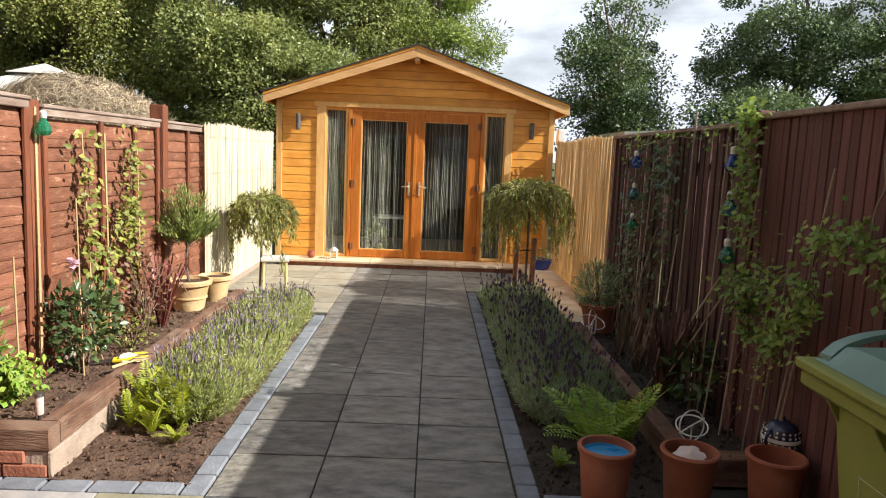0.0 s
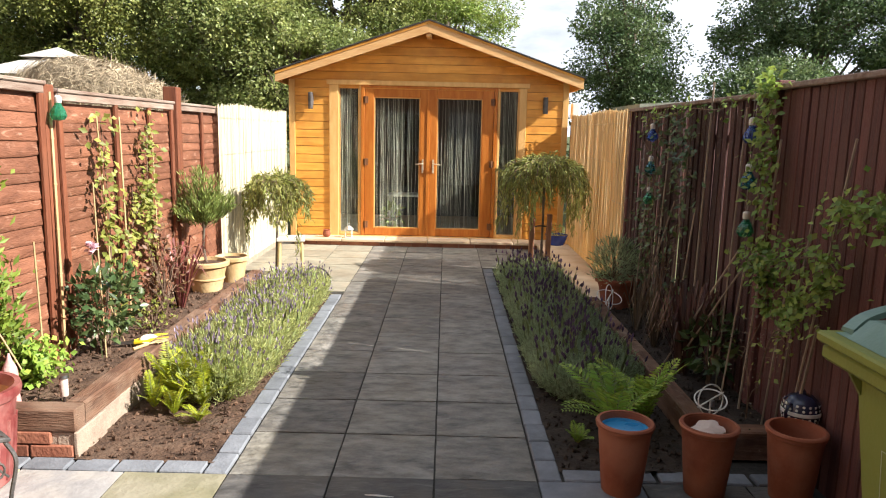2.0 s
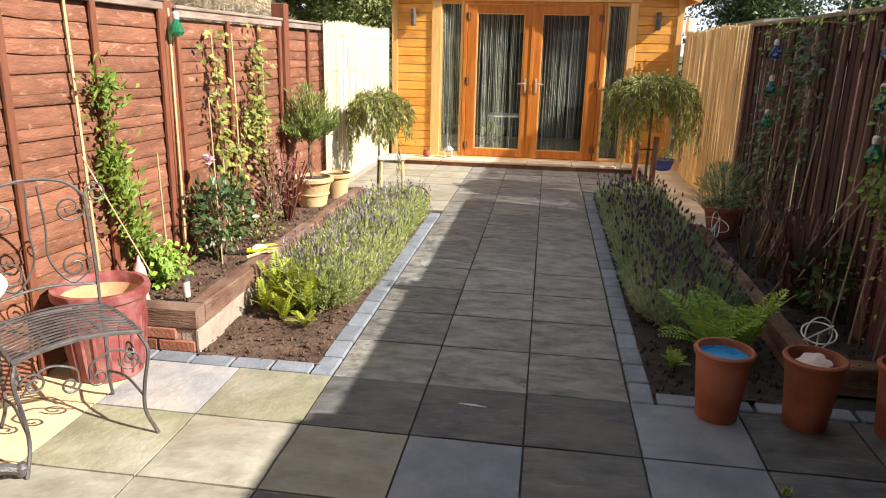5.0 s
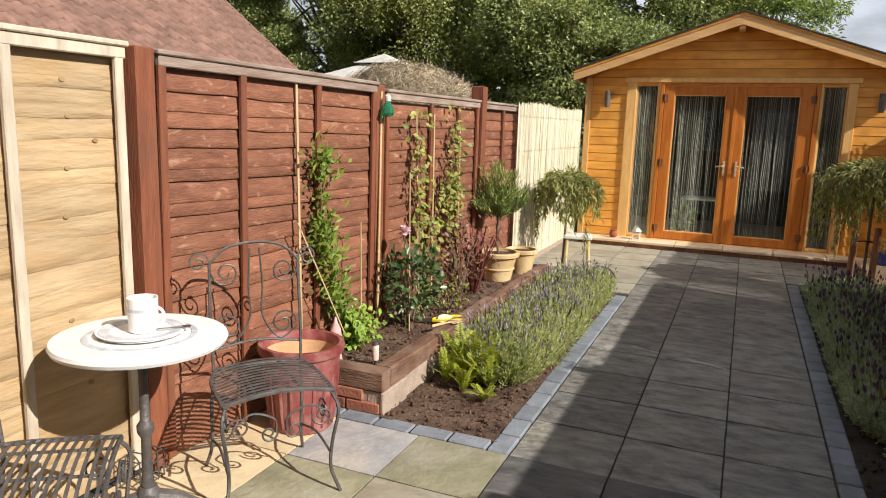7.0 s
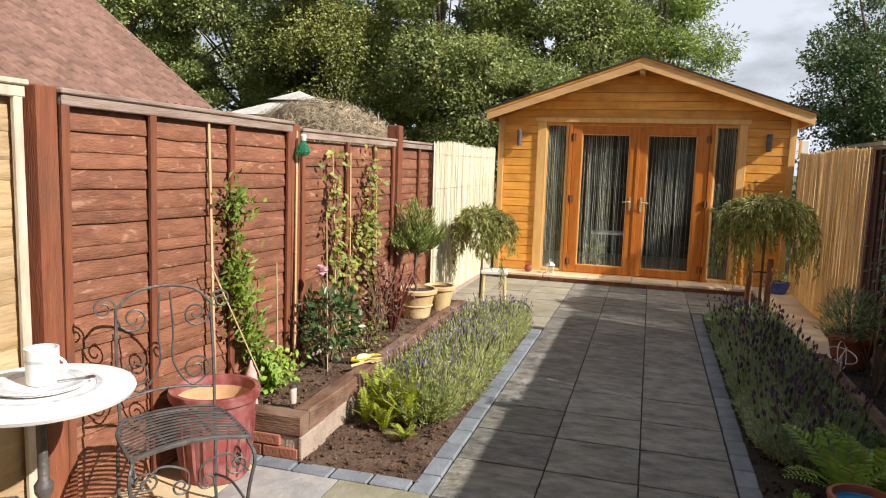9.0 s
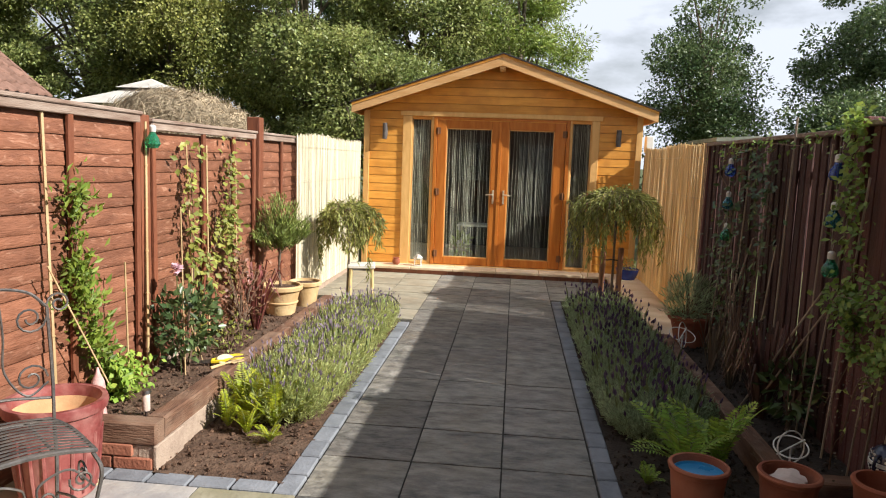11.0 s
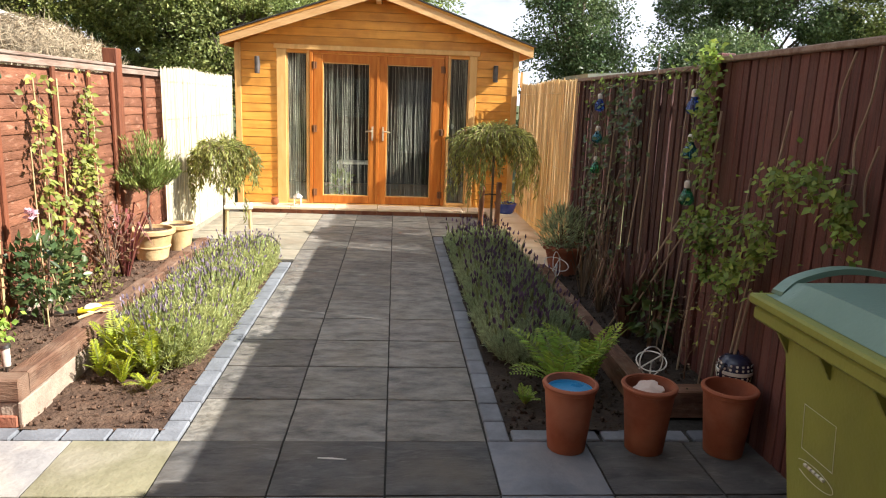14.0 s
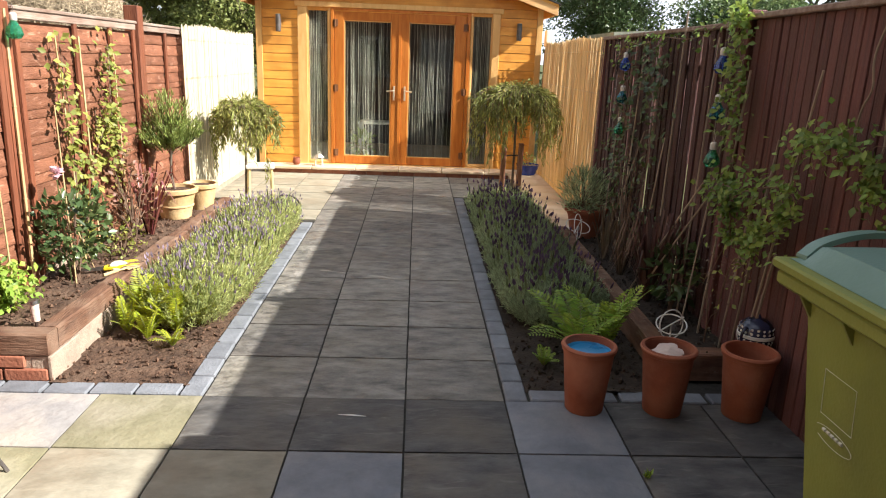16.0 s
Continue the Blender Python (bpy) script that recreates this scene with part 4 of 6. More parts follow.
def spiral(centre, r0, r1, a0, turns, u, v, n=18):
    """A scroll from radius r0 to r1 in the plane of u and v."""
    c, u, v = Vector(centre), Vector(u), Vector(v)
    return [c + (u * math.cos(a0 + turns * 2 * math.pi * k / n) + v * math.sin(a0 + turns * 2 * math.pi * k / n)) * (r0 + (r1 - r0) * k / n) for k in range(n + 1)]


def arc(points, n=14):
    """A smooth line through a few points."""
    p = [Vector(q) for q in points]
    p = [2 * p[0] - p[1]] + p + [2 * p[-1] - p[-2]]
    out = []
    for i in range(1, len(p) - 2):
        for k in range(n):
            t = k / n
            out.append(0.5 * ((2 * p[i]) + (p[i + 1] - p[i - 1]) * t + (2 * p[i - 1] - 5 * p[i] + 4 * p[i + 1] - p[i + 2]) * t * t + (3 * p[i] - p[i - 1] - 3 * p[i + 1] + p[i + 2]) * t ** 3))
    return out + [p[-2]]


# ---- bistro set ----
def bistro_chair(m):
    c = thing("bistro_chair", "grey wrought iron garden chair with slatted seat and scrolled back", "chair", m, "bistro chairs")
    X, Y, Z = (1, 0, 0), (0, 1, 0), (0, 0, 1)
    zs = lambda x, y: 0.452 + 0.030 * (1 - (x / 0.22) ** 2) - 0.010 * (y / 0.19)
    half = lambda y: 0.225 if y > -0.02 else 0.225 * math.sqrt(max(0.0, 1 - ((y + 0.02) / 0.20) ** 2)) * 0.55 + 0.225 * 0.45
    for k in range(13):
        y = -0.17 + 0.0275 * k
        h = half(y)
        b = Build()
        pts = [(x, y, zs(x, y)) for x in np.linspace(-h, h, 9)]
        verts, faces = [], []
        for x, yy, z_ in pts:
            verts += [(x, yy - 0.0055, z_), (x, yy + 0.0055, z_), (x, yy + 0.0055, z_ - 0.004), (x, yy - 0.0055, z_ - 0.004)]
        for q in range(8):
            for e in range(4):
                faces.append((4 * q + e, 4 * q + (e + 1) % 4, 4 * q + 4 + (e + 1) % 4, 4 * q + 4 + e))
        faces += [(0, 1, 2, 3), (35, 34, 33, 32)]
        part("seat_slat", b.add(verts, faces), M_IRON, c)
    rim = [(half(y), y, zs(half(y), y) - 0.006) for y in np.linspace(0.175, -0.18, 14)] + [(-half(y), y, zs(half(y), y) - 0.006) for y in np.linspace(-0.18, 0.175, 14)]
    rim += [(x, 0.178, zs(x, 0.178) - 0.006) for x in np.linspace(-0.2, 0.225, 7)]
    part("seat_frame", Build().tube(rim, 0.0085, 6), M_IRON, c)
    for x in (-0.09, 0.09):
        part("seat_brace", Build().tube([(x, y, zs(x, y) - 0.012) for y in np.linspace(-0.17, 0.17, 5)], 0.006, 5), M_IRON, c)
    for s in (-1, 1):
        part("leg", Build().tube(arc([(s * 0.215, 0.17, 0.43), (s * 0.235, 0.20, 0.36), (s * 0.215, 0.185, 0.22), (s * 0.21, 0.18, 0.10), (s * 0.24, 0.215, 0.0)], 6), 0.0075, 6), M_IRON, c)
        part("leg", Build().tube(arc([(s * 0.19, -0.17, 0.44), (s * 0.20, -0.19, 0.30), (s * 0.20, -0.20, 0.12), (s * 0.22, -0.245, 0.0)], 6), 0.0075, 6), M_IRON, c)
        part("leg_scroll", Build().tube(spiral((s * 0.17, 0.185, 0.34), 0.045, 0.012, 0.3, 1.4 * s, X, Z), 0.0046, 5), M_IRON, c)
        part("leg_scroll", Build().tube(spiral((s * 0.20, 0.10, 0.33), 0.05, 0.012, 0.3, 1.4, Y, Z), 0.0046, 5), M_IRON, c)
        part("back_post", Build().tube(arc([(s * 0.19, -0.17, 0.43), (s * 0.195, -0.19, 0.65), (s * 0.19, -0.215, 0.92)], 6), 0.0066, 6), M_IRON, c)
        part("back_scroll", Build().tube(spiral((s * 0.235, -0.215, 0.93), 0.045, 0.012, math.pi if s > 0 else 0, -1.4 * s, X, Z), 0.0046, 5), M_IRON, c)
        part("back_scroll", Build().tube(spiral((s * 0.125, -0.205, 0.88), 0.06, 0.014, 0.0 if s > 0 else math.pi, -1.5 * s, X, Z), 0.0046, 5), M_IRON, c)
        part("back_scroll", Build().tube(spiral((s * 0.12, -0.195, 0.64), 0.06, 0.014, 0.0 if s > 0 else math.pi, 1.4 * s, X, Z), 0.0046, 5), M_IRON, c)
        part("back_lyre", Build().tube(arc([(s * 0.02, -0.212, 0.98), (s * 0.03, -0.205, 0.82), (s * 0.028, -0.198, 0.68), (s * 0.10, -0.19, 0.575), (s * 0.18, -0.188, 0.62)], 6), 0.0046, 5), M_IRON, c)
        part("apron_arch", Build().tube(arc([(s * 0.215, 0.18, 0.30), (s * 0.13, 0.182, 0.39), (s * 0.03, 0.182, 0.36), (s * 0.02, 0.182, 0.30)], 6), 0.0046, 5), M_IRON, c)
        part("apron_scroll", Build().tube(spiral((s * 0.05, 0.183, 0.30), 0.036, 0.010, math.pi if s > 0 else 0, 1.3 * s, X, Z), 0.0046, 5), M_IRON, c)
        part("side_rail", Build().tube(arc([(s * 0.212, 0.18, 0.16), (s * 0.205, 0.0, 0.185), (s * 0.20, -0.195, 0.14)], 6), 0.006, 5), M_IRON, c)
    part("back_arch", Build().tube(arc([(-0.19, -0.215, 0.92), (-0.12, -0.217, 0.985), (0, -0.22, 1.005), (0.12, -0.217, 0.985), (0.19, -0.215, 0.92)], 7), 0.0066, 6), M_IRON, c)
    part("back_rail", Build().tube(arc([(-0.19, -0.19, 0.55), (0, -0.19, 0.575), (0.19, -0.19, 0.55)], 7), 0.006, 6), M_IRON, c)
    return c


weed = thing("weed", "tiny green weed growing in a paving joint", "weed", pose(0.954, -0.606, 0.0))
part("foliage", leaf_mesh("foliage", np.zeros((16, 3)) + RNG.normal(0, 0.006, (16, 3)) * [1, 1, 0], RNG.normal(0, 0.7, (16, 3)) + [0, 0, 0.9], RNG.normal(size=(16, 3)), RNG.uniform(0.02, 0.04, 16), 0.014, M_FERN_DEEP), None, weed, kind="stuff")
chair = bistro_chair(pose(-1.79, -0.68, 0, 0, 0, -128))
copy_thing(chair, pose(-1.915, -1.60, 0, 0, 0, -49))

table = thing("bistro_table", "round white-topped pedestal table with a grey cast iron base", "table", pose(-1.975, -1.168, 0, 0, 0, 20))
part("tabletop", Build().lathe([(0.02, 0.722), (0.26, 0.722), (0.294, 0.727), (0.300, 0.740), (0.295, 0.752), (0.27, 0.755), (0.02, 0.755)], 48), M_TOP, table, "white round top", True)
part("top_ring", Build().lathe([(0.170, 0.7545), (0.173, 0.7575), (0.192, 0.7575), (0.195, 0.7545)], 40), M_GREYPRINT, table, "grey printed ring")
part("pole", Build().lathe([(0.026, 0.16), (0.020, 0.22), (0.017, 0.36), (0.030, 0.385), (0.031, 0.41), (0.018, 0.43), (0.015, 0.60), (0.026, 0.68), (0.07, 0.715)], 16), M_IRON, table, "", True)
part("base_hub", Build().lathe([(0.055, 0.05), (0.06, 0.08), (0.045, 0.14), (0.03, 0.17)], 16), M_IRON, table, "", True)
for k in range(4):
    a = math.radians(90 * k + 25)
    ca, sa = math.cos(a), math.sin(a)
    part("base_foot", Build().tube([(ca * r, sa * r, z_) for r, z_ in ((0.03, 0.12), (0.10, 0.105), (0.18, 0.06), (0.235, 0.035), (0.26, 0.028))], [0.032, 0.028, 0.022, 0.02, 0.026], 8)
         .lathe([(0.014, 0), (0.026, 0.012), (0.026, 0.04), (0.012, 0.055)], 10, (ca * 0.255, sa * 0.255, 0)), M_IRON, table, "", True)
plate = solo("plate", Build().lathe([(0.05, 0), (0.07, 0.002), (0.115, 0.006), (0.150, 0.011), (0.153, 0.014), (0.115, 0.011), (0.07, 0.008), (0.01, 0.007)], 40), M_MUG, "white china plate with a grey rim on the table", "plate",
             pose(-1.985, -1.155, 0.758), smooth=True)
part("rim_pattern", Build().lathe([(0.104, 0.006), (0.106, 0.0118), (0.142, 0.0155), (0.147, 0.0055)], 40), M_GREYPRINT, plate, "grey printed border", True)
basket = thing("wire_basket", "small rusty wire basket standing against the fence", "basket", pose(-2.26, -0.93, 0, 0, 0, 8))
for sx in (-0.05, 0.05):
    for k in range(5):
        part("upright", Build().tube([(sx, -0.075 + 0.0375 * k, 0.0), (sx, -0.075 + 0.0375 * k, 0.13)], 0.0032, 5), M_IRON, basket)
    for k in range(4):
        part("cross_wire", Build().tube([(sx, -0.08, 0.006 + 0.04 * k), (sx, 0.08, 0.006 + 0.04 * k)], 0.0032, 5), M_IRON, basket)
for sy in (-0.075, 0.0, 0.075):
    for z_ in (0.006, 0.126):
        part("cross_wire", Build().tube([(-0.05, sy, z_), (0.05, sy, z_)], 0.0032, 5), M_IRON, basket)
solo("chalk_mark", Build().tube([(-0.297, -0.154, 0.0035), (-0.235, -0.160, 0.004), (-0.172, -0.167, 0.0035)], [0.002, 0.0045, 0.0015], 5), M_WHITE, "short pale chalk streak on a paving slab", "mark")
mug = thing("mug", "white china mug standing on the plate", "mug", pose(-1.975, -1.155, 0.766, 0, 0, 35))
part("cup", Build().lathe([(0.042, 0), (0.050, 0.004), (0.052, 0.06), (0.053, 0.125), (0.049, 0.125), (0.047, 0.05), (0.038, 0.01), (0.005, 0.008)], 28), M_MUG, mug, "", True)
part("handle", Build().tube([(0.046 + 0.026 * math.sin(a) , 0, 0.052 - 0.034 * math.cos(a)) for a in np.linspace(0.1, math.pi - 0.1, 10)], 0.006, 8), M_MUG, mug, "", True)
part("rim_band", Build().lathe([(0.0525, 0.078), (0.0532, 0.08), (0.0534, 0.088), (0.0528, 0.09)], 28), M_GREYPRINT, mug, "grey printed band")
spoon = solo("spoon", Build().tube([(-0.07, 0, 0.004), (0.03, 0, 0.006), (0.05, 0, 0.004)], [0.003, 0.003, 0.004], 6).lathe([(0.002, 0.0), (0.016, 0.003), (0.018, 0.006), (0.004, 0.004)], 12, (0.062, 0, 0)), M_STEEL,
             "steel teaspoon lying on the plate", "spoon", pose(-1.90, -1.115, 0.772, 0, 0, 50), smooth=True)


# ---- pots ----
def pot(name, label, category, m, profile, material, soil_z, soil_m=None, group="", sides=36):
    p = thing(name, label, category, m, group)
    part("body", Build().lathe(profile, sides), material, p, "", True)
    if soil_m:
        r = profile[-2][0] * 0.98
        part("filling", Build().lathe([(0.01, soil_z - 0.02), (r, soil_z - 0.02), (r, soil_z), (0.01, soil_z + 0.006)], sides), soil_m, p, "", True)
    return p


red_pot = pot("plant_pot", "large red glazed ribbed pot with a sandy lining, empty", "plant pot", pose(-2.0, -0.14, 0.0),
              [(0.145, 0), (0.155, 0.01), (0.168, 0.12), (0.185, 0.30), (0.195, 0.385), (0.212, 0.395), (0.218, 0.42), (0.212, 0.44), (0.19, 0.44), (0.182, 0.40), (0.165, 0.30), (0.14, 0.2), (0.01, 0.2)], M_REDPOT, 0.30)
part("lining", Build().lathe([(0.01, 0.30), (0.1, 0.302), (0.165, 0.312), (0.174, 0.32), (0.186, 0.40), (0.1835, 0.402), (0.16, 0.316), (0.01, 0.29)], 36), M_SAND, red_pot, "sandy orange lining", True)
for k in range(20):
    a = 2 * math.pi * k / 20
    part("rib", Build().tube([(math.cos(a) * r, math.sin(a) * r, z_) for r, z_ in ((0.159, 0.03), (0.170, 0.13), (0.186, 0.30))], [0.006, 0.009, 0.007], 5), M_REDPOT, red_pot)

LONG_TOM = [(0.085, 0), (0.090, 0.006), (0.108, 0.20), (0.120, 0.325), (0.128, 0.33), (0.130, 0.355), (0.126, 0.36), (0.114, 0.36), (0.110, 0.33), (0.095, 0.16), (0.01, 0.15)]
POT_S = Matrix.Diagonal((0.96, 0.96, 0.90, 1))
group_ = "terracotta pots by the bin"
p1 = pot("plant_pot", "tall terracotta pot with a blue dish inside", "plant pot", pose(0.83, -0.05, 0) @ POT_S, LONG_TOM, M_TERRA, 0.3, None, group_)
part("dish", Build().lathe([(0.01, 0.305), (0.10, 0.305), (0.107, 0.31), (0.110, 0.325), (0.105, 0.325), (0.10, 0.315), (0.01, 0.315)], 32), M_BLUEWATER, p1, "bright blue plastic dish", True)
p2 = pot("plant_pot", "tall terracotta pot with a pale shell on top", "plant pot", pose(1.195, -0.06, 0, 0, 0, 40) @ POT_S, LONG_TOM, M_TERRA, 0.3, M_SOIL, group_)
shell_pts, shell_f = [(0, 0, 0.347)], []
for k in range(28):
    a = 2 * math.pi * k / 28
    r = 0.082 + 0.009 * math.sin(7 * a) + 0.004 * math.sin(13 * a + 1)
    shell_pts.append((r * math.cos(a) - 0.01, r * 0.85 * math.sin(a), 0.338 + 0.012 * math.sin(2 * a + 0.6)))
shell_pts += [(x, y, z_ - 0.006) for x, y, z_ in shell_pts]
shell_f = [(0, 1 + k, 1 + (k + 1) % 28) for k in range(28)] + [(29, 30 + (k + 1) % 28, 30 + k) for k in range(28)] + [(1 + k, 30 + k, 30 + (k + 1) % 28, 1 + (k + 1) % 28) for k in range(28)]
part("shell", Build().add(shell_pts, shell_f), M_SHELL, p2, "pale pink scalloped shell")
p3 = pot("plant_pot", "tall empty terracotta pot", "plant pot", pose(1.56, -0.09, 0, 0, 0, 75) @ POT_S, LONG_TOM, M_TERRA, 0.3, None, group_)

for p in (p1, p2, p3):
    part("rim", Build().tube([(0.1225 * math.cos(a), 0.1225 * math.sin(a), 0.349) for a in np.linspace(0, 2 * math.pi, 37)], 0.0105, 8), M_TERRA, p, "", True)

# ---- wheelie bin ----
wheelie = thing("wheelie_bin", "olive green plastic wheelie bin with a green domed lid", "bin")


def taper(b, lo, hi, z0, z1):
    (ax0, ax1, ay0, ay1), (bx0, bx1, by0, by1) = lo, hi
    c = 0.03
    ring = lambda x0, x1, y0, y1, z_: [(x0 + c, y0, z_), (x1 - c, y0, z_), (x1, y0 + c, z_), (x1, y1 - c, z_), (x1 - c, y1, z_), (x0 + c, y1, z_), (x0, y1 - c, z_), (x0, y0 + c, z_)]
    v = ring(ax0, ax1, ay0, ay1, z0) + ring(bx0, bx1, by0, by1, z1)
    return b.add(v, [tuple(range(7, -1, -1)), tuple(range(8, 16))] + [(i, (i + 1) % 8, 8 + (i + 1) % 8, 8 + i) for i in range(8)])


part("body", taper(Build(), (1.20, 1.62, -1.64, -1.24), (1.135, 1.665, -1.70, -1.115), 0.05, 0.95), M_BIN, wheelie)
part("rim", Build().box(1.105, 1.69, -1.73, -1.01, 0.935, 0.985, 0.012).box(1.092, 1.70, -1.74, -1.0, 0.985, 1.016, 0.008), M_BIN, wheelie)
lidv = Build()
nx, ny = 10, 12
grid = []
for j in range(ny + 1):
    for i in range(nx + 1):
        u, v = i / nx, j / ny
        e = min(u, 1 - u, v, 1 - v)
        grid.append((1.13 + 0.54 * u, -1.75 + 0.72 * v, 1.018 + 0.055 * min(1, e / 0.10) ** 0.6 + 0.02 * math.sin(math.pi * u) * math.sin(math.pi * v)))
nb = len(grid)
grid += [(x, y, 1.017) for x, y, z_ in grid]
lf = []
for j in range(ny):
    for i in range(nx):
        a = j * (nx + 1) + i
        lf.append((a, a + 1, a + nx + 2, a + nx + 1))
        lf.append((nb + a, nb + a + nx + 1, nb + a + nx + 2, nb + a + 1))
edge = list(range(nx + 1)) + [j * (nx + 1) + nx for j in range(1, ny + 1)] + [ny * (nx + 1) + i for i in range(nx - 1, -1, -1)] + [j * (nx + 1) for j in range(ny - 1, 0, -1)]
for k in range(len(edge)):
    a, b_ = edge[k], edge[(k + 1) % len(edge)]
    lf.append((a, nb + a, nb + b_, b_))
lid = part("lid", lidv.add(grid, lf), M_LID, wheelie, "glossy green domed lid", True)
grip = arc([(1.16, -1.03, 1.03), (1.22, -1.005, 1.062), (1.32, -0.985, 1.086), (1.42, -0.98, 1.093), (1.54, -0.995, 1.078), (1.64, -1.03, 1.03)], 6)
gv = [v for p in grip for v in ((p.x, p.y - 0.035, p.z + 0.004), (p.x, p.y + 0.02, p.z), (p.x, p.y + 0.026, p.z - 0.012), (p.x, p.y - 0.035, p.z - 0.014))]
gf = [(4 * q + e, 4 * q + (e + 1) % 4, 4 * q + 4 + (e + 1) % 4, 4 * q + 4 + e) for q in range(len(grip) - 1) for e in range(4)]
part("lid_handle", Build().add(gv, gf + [(0, 1, 2, 3), tuple(len(gv) - k for k in (1, 2, 3, 4))]), M_LID, lid, "", True)
for y in (-1.16, -1.36, -1.57):
    part("gusset", Build().prism([(1.105, 0.94), (1.15, 0.94), (1.152, 0.86)], y - 0.006, y + 0.006), M_BIN, wheelie)
for x in (1.22, 1.60):
    wh = part("wheel", Build().lathe([(0.03, -0.02), (0.098, -0.02), (0.10, 0.0), (0.098, 0.02), (0.03, 0.02)], 20), M_FELT, wheelie, "black rubber wheel", True, pose(x, -1.20, 0.10, 0, 90, 0))


def side_x(z_):
    return 1.20 - 0.065 * (z_ - 0.05) / 0.90 - 0.003


def bin_line(pts, w=0.0009):
    return Build().tube([(side_x(z_), y, z_) for y, z_ in pts], w, 5)


part("address_box", bin_line([(-1.27, 0.775), (-1.41, 0.775), (-1.41, 0.645), (-1.27, 0.645), (-1.27, 0.775)]), M_PRINT, wheelie, "thin printed square outline")
part("logo_oval", bin_line([(-1.335 + 0.085 * math.cos(a), 0.595 + 0.024 * math.sin(a)) for a in np.linspace(0.5, 5.6, 22)]), M_PRINT, wheelie, "pale printed oval")
for k in range(5):
    part("print_bar", bin_line([(-1.29 - 0.019 * k, 0.605), (-1.302 - 0.019 * k, 0.605)], 0.005), M_PRINT, wheelie)


# ---- planting ----
def blades(n, radius, height, spread, width, material, name, droop=0.35, base_r=0.03, rng=None):
    """Long arching blades growing from one crown."""
    rng = rng or RNG
    b = Build()
    for _ in range(n):
        a, r = rng.uniform(0, 2 * math.pi), rng.uniform(0.2, 1)
        d = Vector((math.cos(a), math.sin(a), 0))
        h, s = height * rng.uniform(0.6, 1.1), spread * r
        pts = [d * base_r * r + Vector((0, 0, 0)), d * (base_r + s * 0.3) + Vector((0, 0, h * 0.55)), d * (base_r + s * 0.7) + Vector((0, 0, h * 0.92)), d * (base_r + s) + Vector((0, 0, h * (1 - droop * r)))]
        side = Vector((-d.y, d.x, 0))
        verts = []
        for k, p in enumerate(pts):
            w = width * (0.7, 1.0, 0.75, 0.08)[k] / 2
            verts += [p - side * w, p + side * w]
        b.add(verts, [(0, 1, 3, 2), (2, 3, 5, 4), (4, 5, 7, 6)])
    return b


def lavender(kind_, seed, height, flowers, leaf, reach=0.26, stalk=0.12, bloom=None, fat=1.0):
    """A mound of upright grey-green shoots, with bare stalks above it that carry flower heads."""
    rng = np.random.default_rng(seed)
    t = thing("lavender_bush", kind_, "lavender", None, "lavender hedge")
    shoots = 430
    a, r = rng.uniform(0, 2 * math.pi, shoots), np.sqrt(rng.uniform(0, 1, shoots)) * reach
    h = height * (1 - 0.5 * (r / (reach * 1.25)) ** 2) * rng.uniform(0.72, 1.12, shoots)
    lean = np.stack([np.cos(a) * r * 1.5, np.sin(a) * r * 1.5, np.ones(shoots)], 1) + rng.normal(0, 0.13, (shoots, 3))
    lean /= np.linalg.norm(lean, axis=1, keepdims=True)
    foot = np.stack([r * np.cos(a) * 0.72, r * np.sin(a) * 0.72, np.zeros(shoots)], 1)
    per = 21
    k = np.repeat(np.arange(shoots), per)
    up = rng.uniform(0.12, 1.0, len(k)) ** 0.75
    base = foot[k] + lean[k] * (h[k] * up)[:, None] + rng.normal(0, 0.005, (len(k), 3))
    along = lean[k] * 1.0 + rng.normal(0, 0.55, (len(k), 3))
    part("foliage", leaf_mesh("foliage", base, along, rng.normal(size=(len(k), 3)), rng.uniform(0.022, 0.046, len(k)), rng.uniform(0.003, 0.0055, len(k)), leaf), None, t, kind="stuff")
    i = rng.choice(shoots, flowers, replace=False)
    base = foot[i] + lean[i] * (h[i] * 0.9)[:, None]
    along = lean[i] + rng.normal(0, 0.10, (flowers, 3)) + [0, 0, 0.5]
    along /= np.linalg.norm(along, axis=1, keepdims=True)
    long_ = rng.uniform(0.3, 1.0, flowers) * stalk
    part("stem_growth", leaf_mesh("stem_growth", base, along, rng.normal(size=(flowers, 3)), long_ + 0.01, 0.0022, M_LAVSTEM), None, t, kind="stuff")
    tip = base + along * long_[:, None]
    part("bloom", leaf_mesh("bloom", np.concatenate([tip, tip, tip]), np.concatenate([along] * 3) + rng.normal(0, 0.08, (3 * flowers, 3)), np.repeat(np.array([[1.0, 0, 0], [0, 1.0, 0], [0.7, 0.7, 0]]), flowers, 0), rng.uniform(0.024, 0.040, 3 * flowers) * fat, rng.uniform(0.010, 0.015, 3 * flowers) * fat, bloom or M_LAVF, 0), None, t, kind="stuff")
    return t


lab_sun = "sunlit lavender bush with purple flower spikes beside the path"
lab_shade = "shaded grey-green lavender bush with dark flower spikes"
bushes = [lavender(lab_sun, 70 + k, 0.27, 60, M_LAV) for k in range(3)]
spots = [(-1.29, 0.95), (-1.42, 1.20), (-1.24, 1.28), (-1.42, 1.56), (-1.25, 1.64), (-1.42, 1.92), (-1.24, 2.0), (-1.42, 2.28), (-1.25, 2.36), (-1.42, 2.64), (-1.25, 2.72), (-1.42, 3.0), (-1.26, 3.08), (-1.42, 3.32), (-1.28, 3.38)]
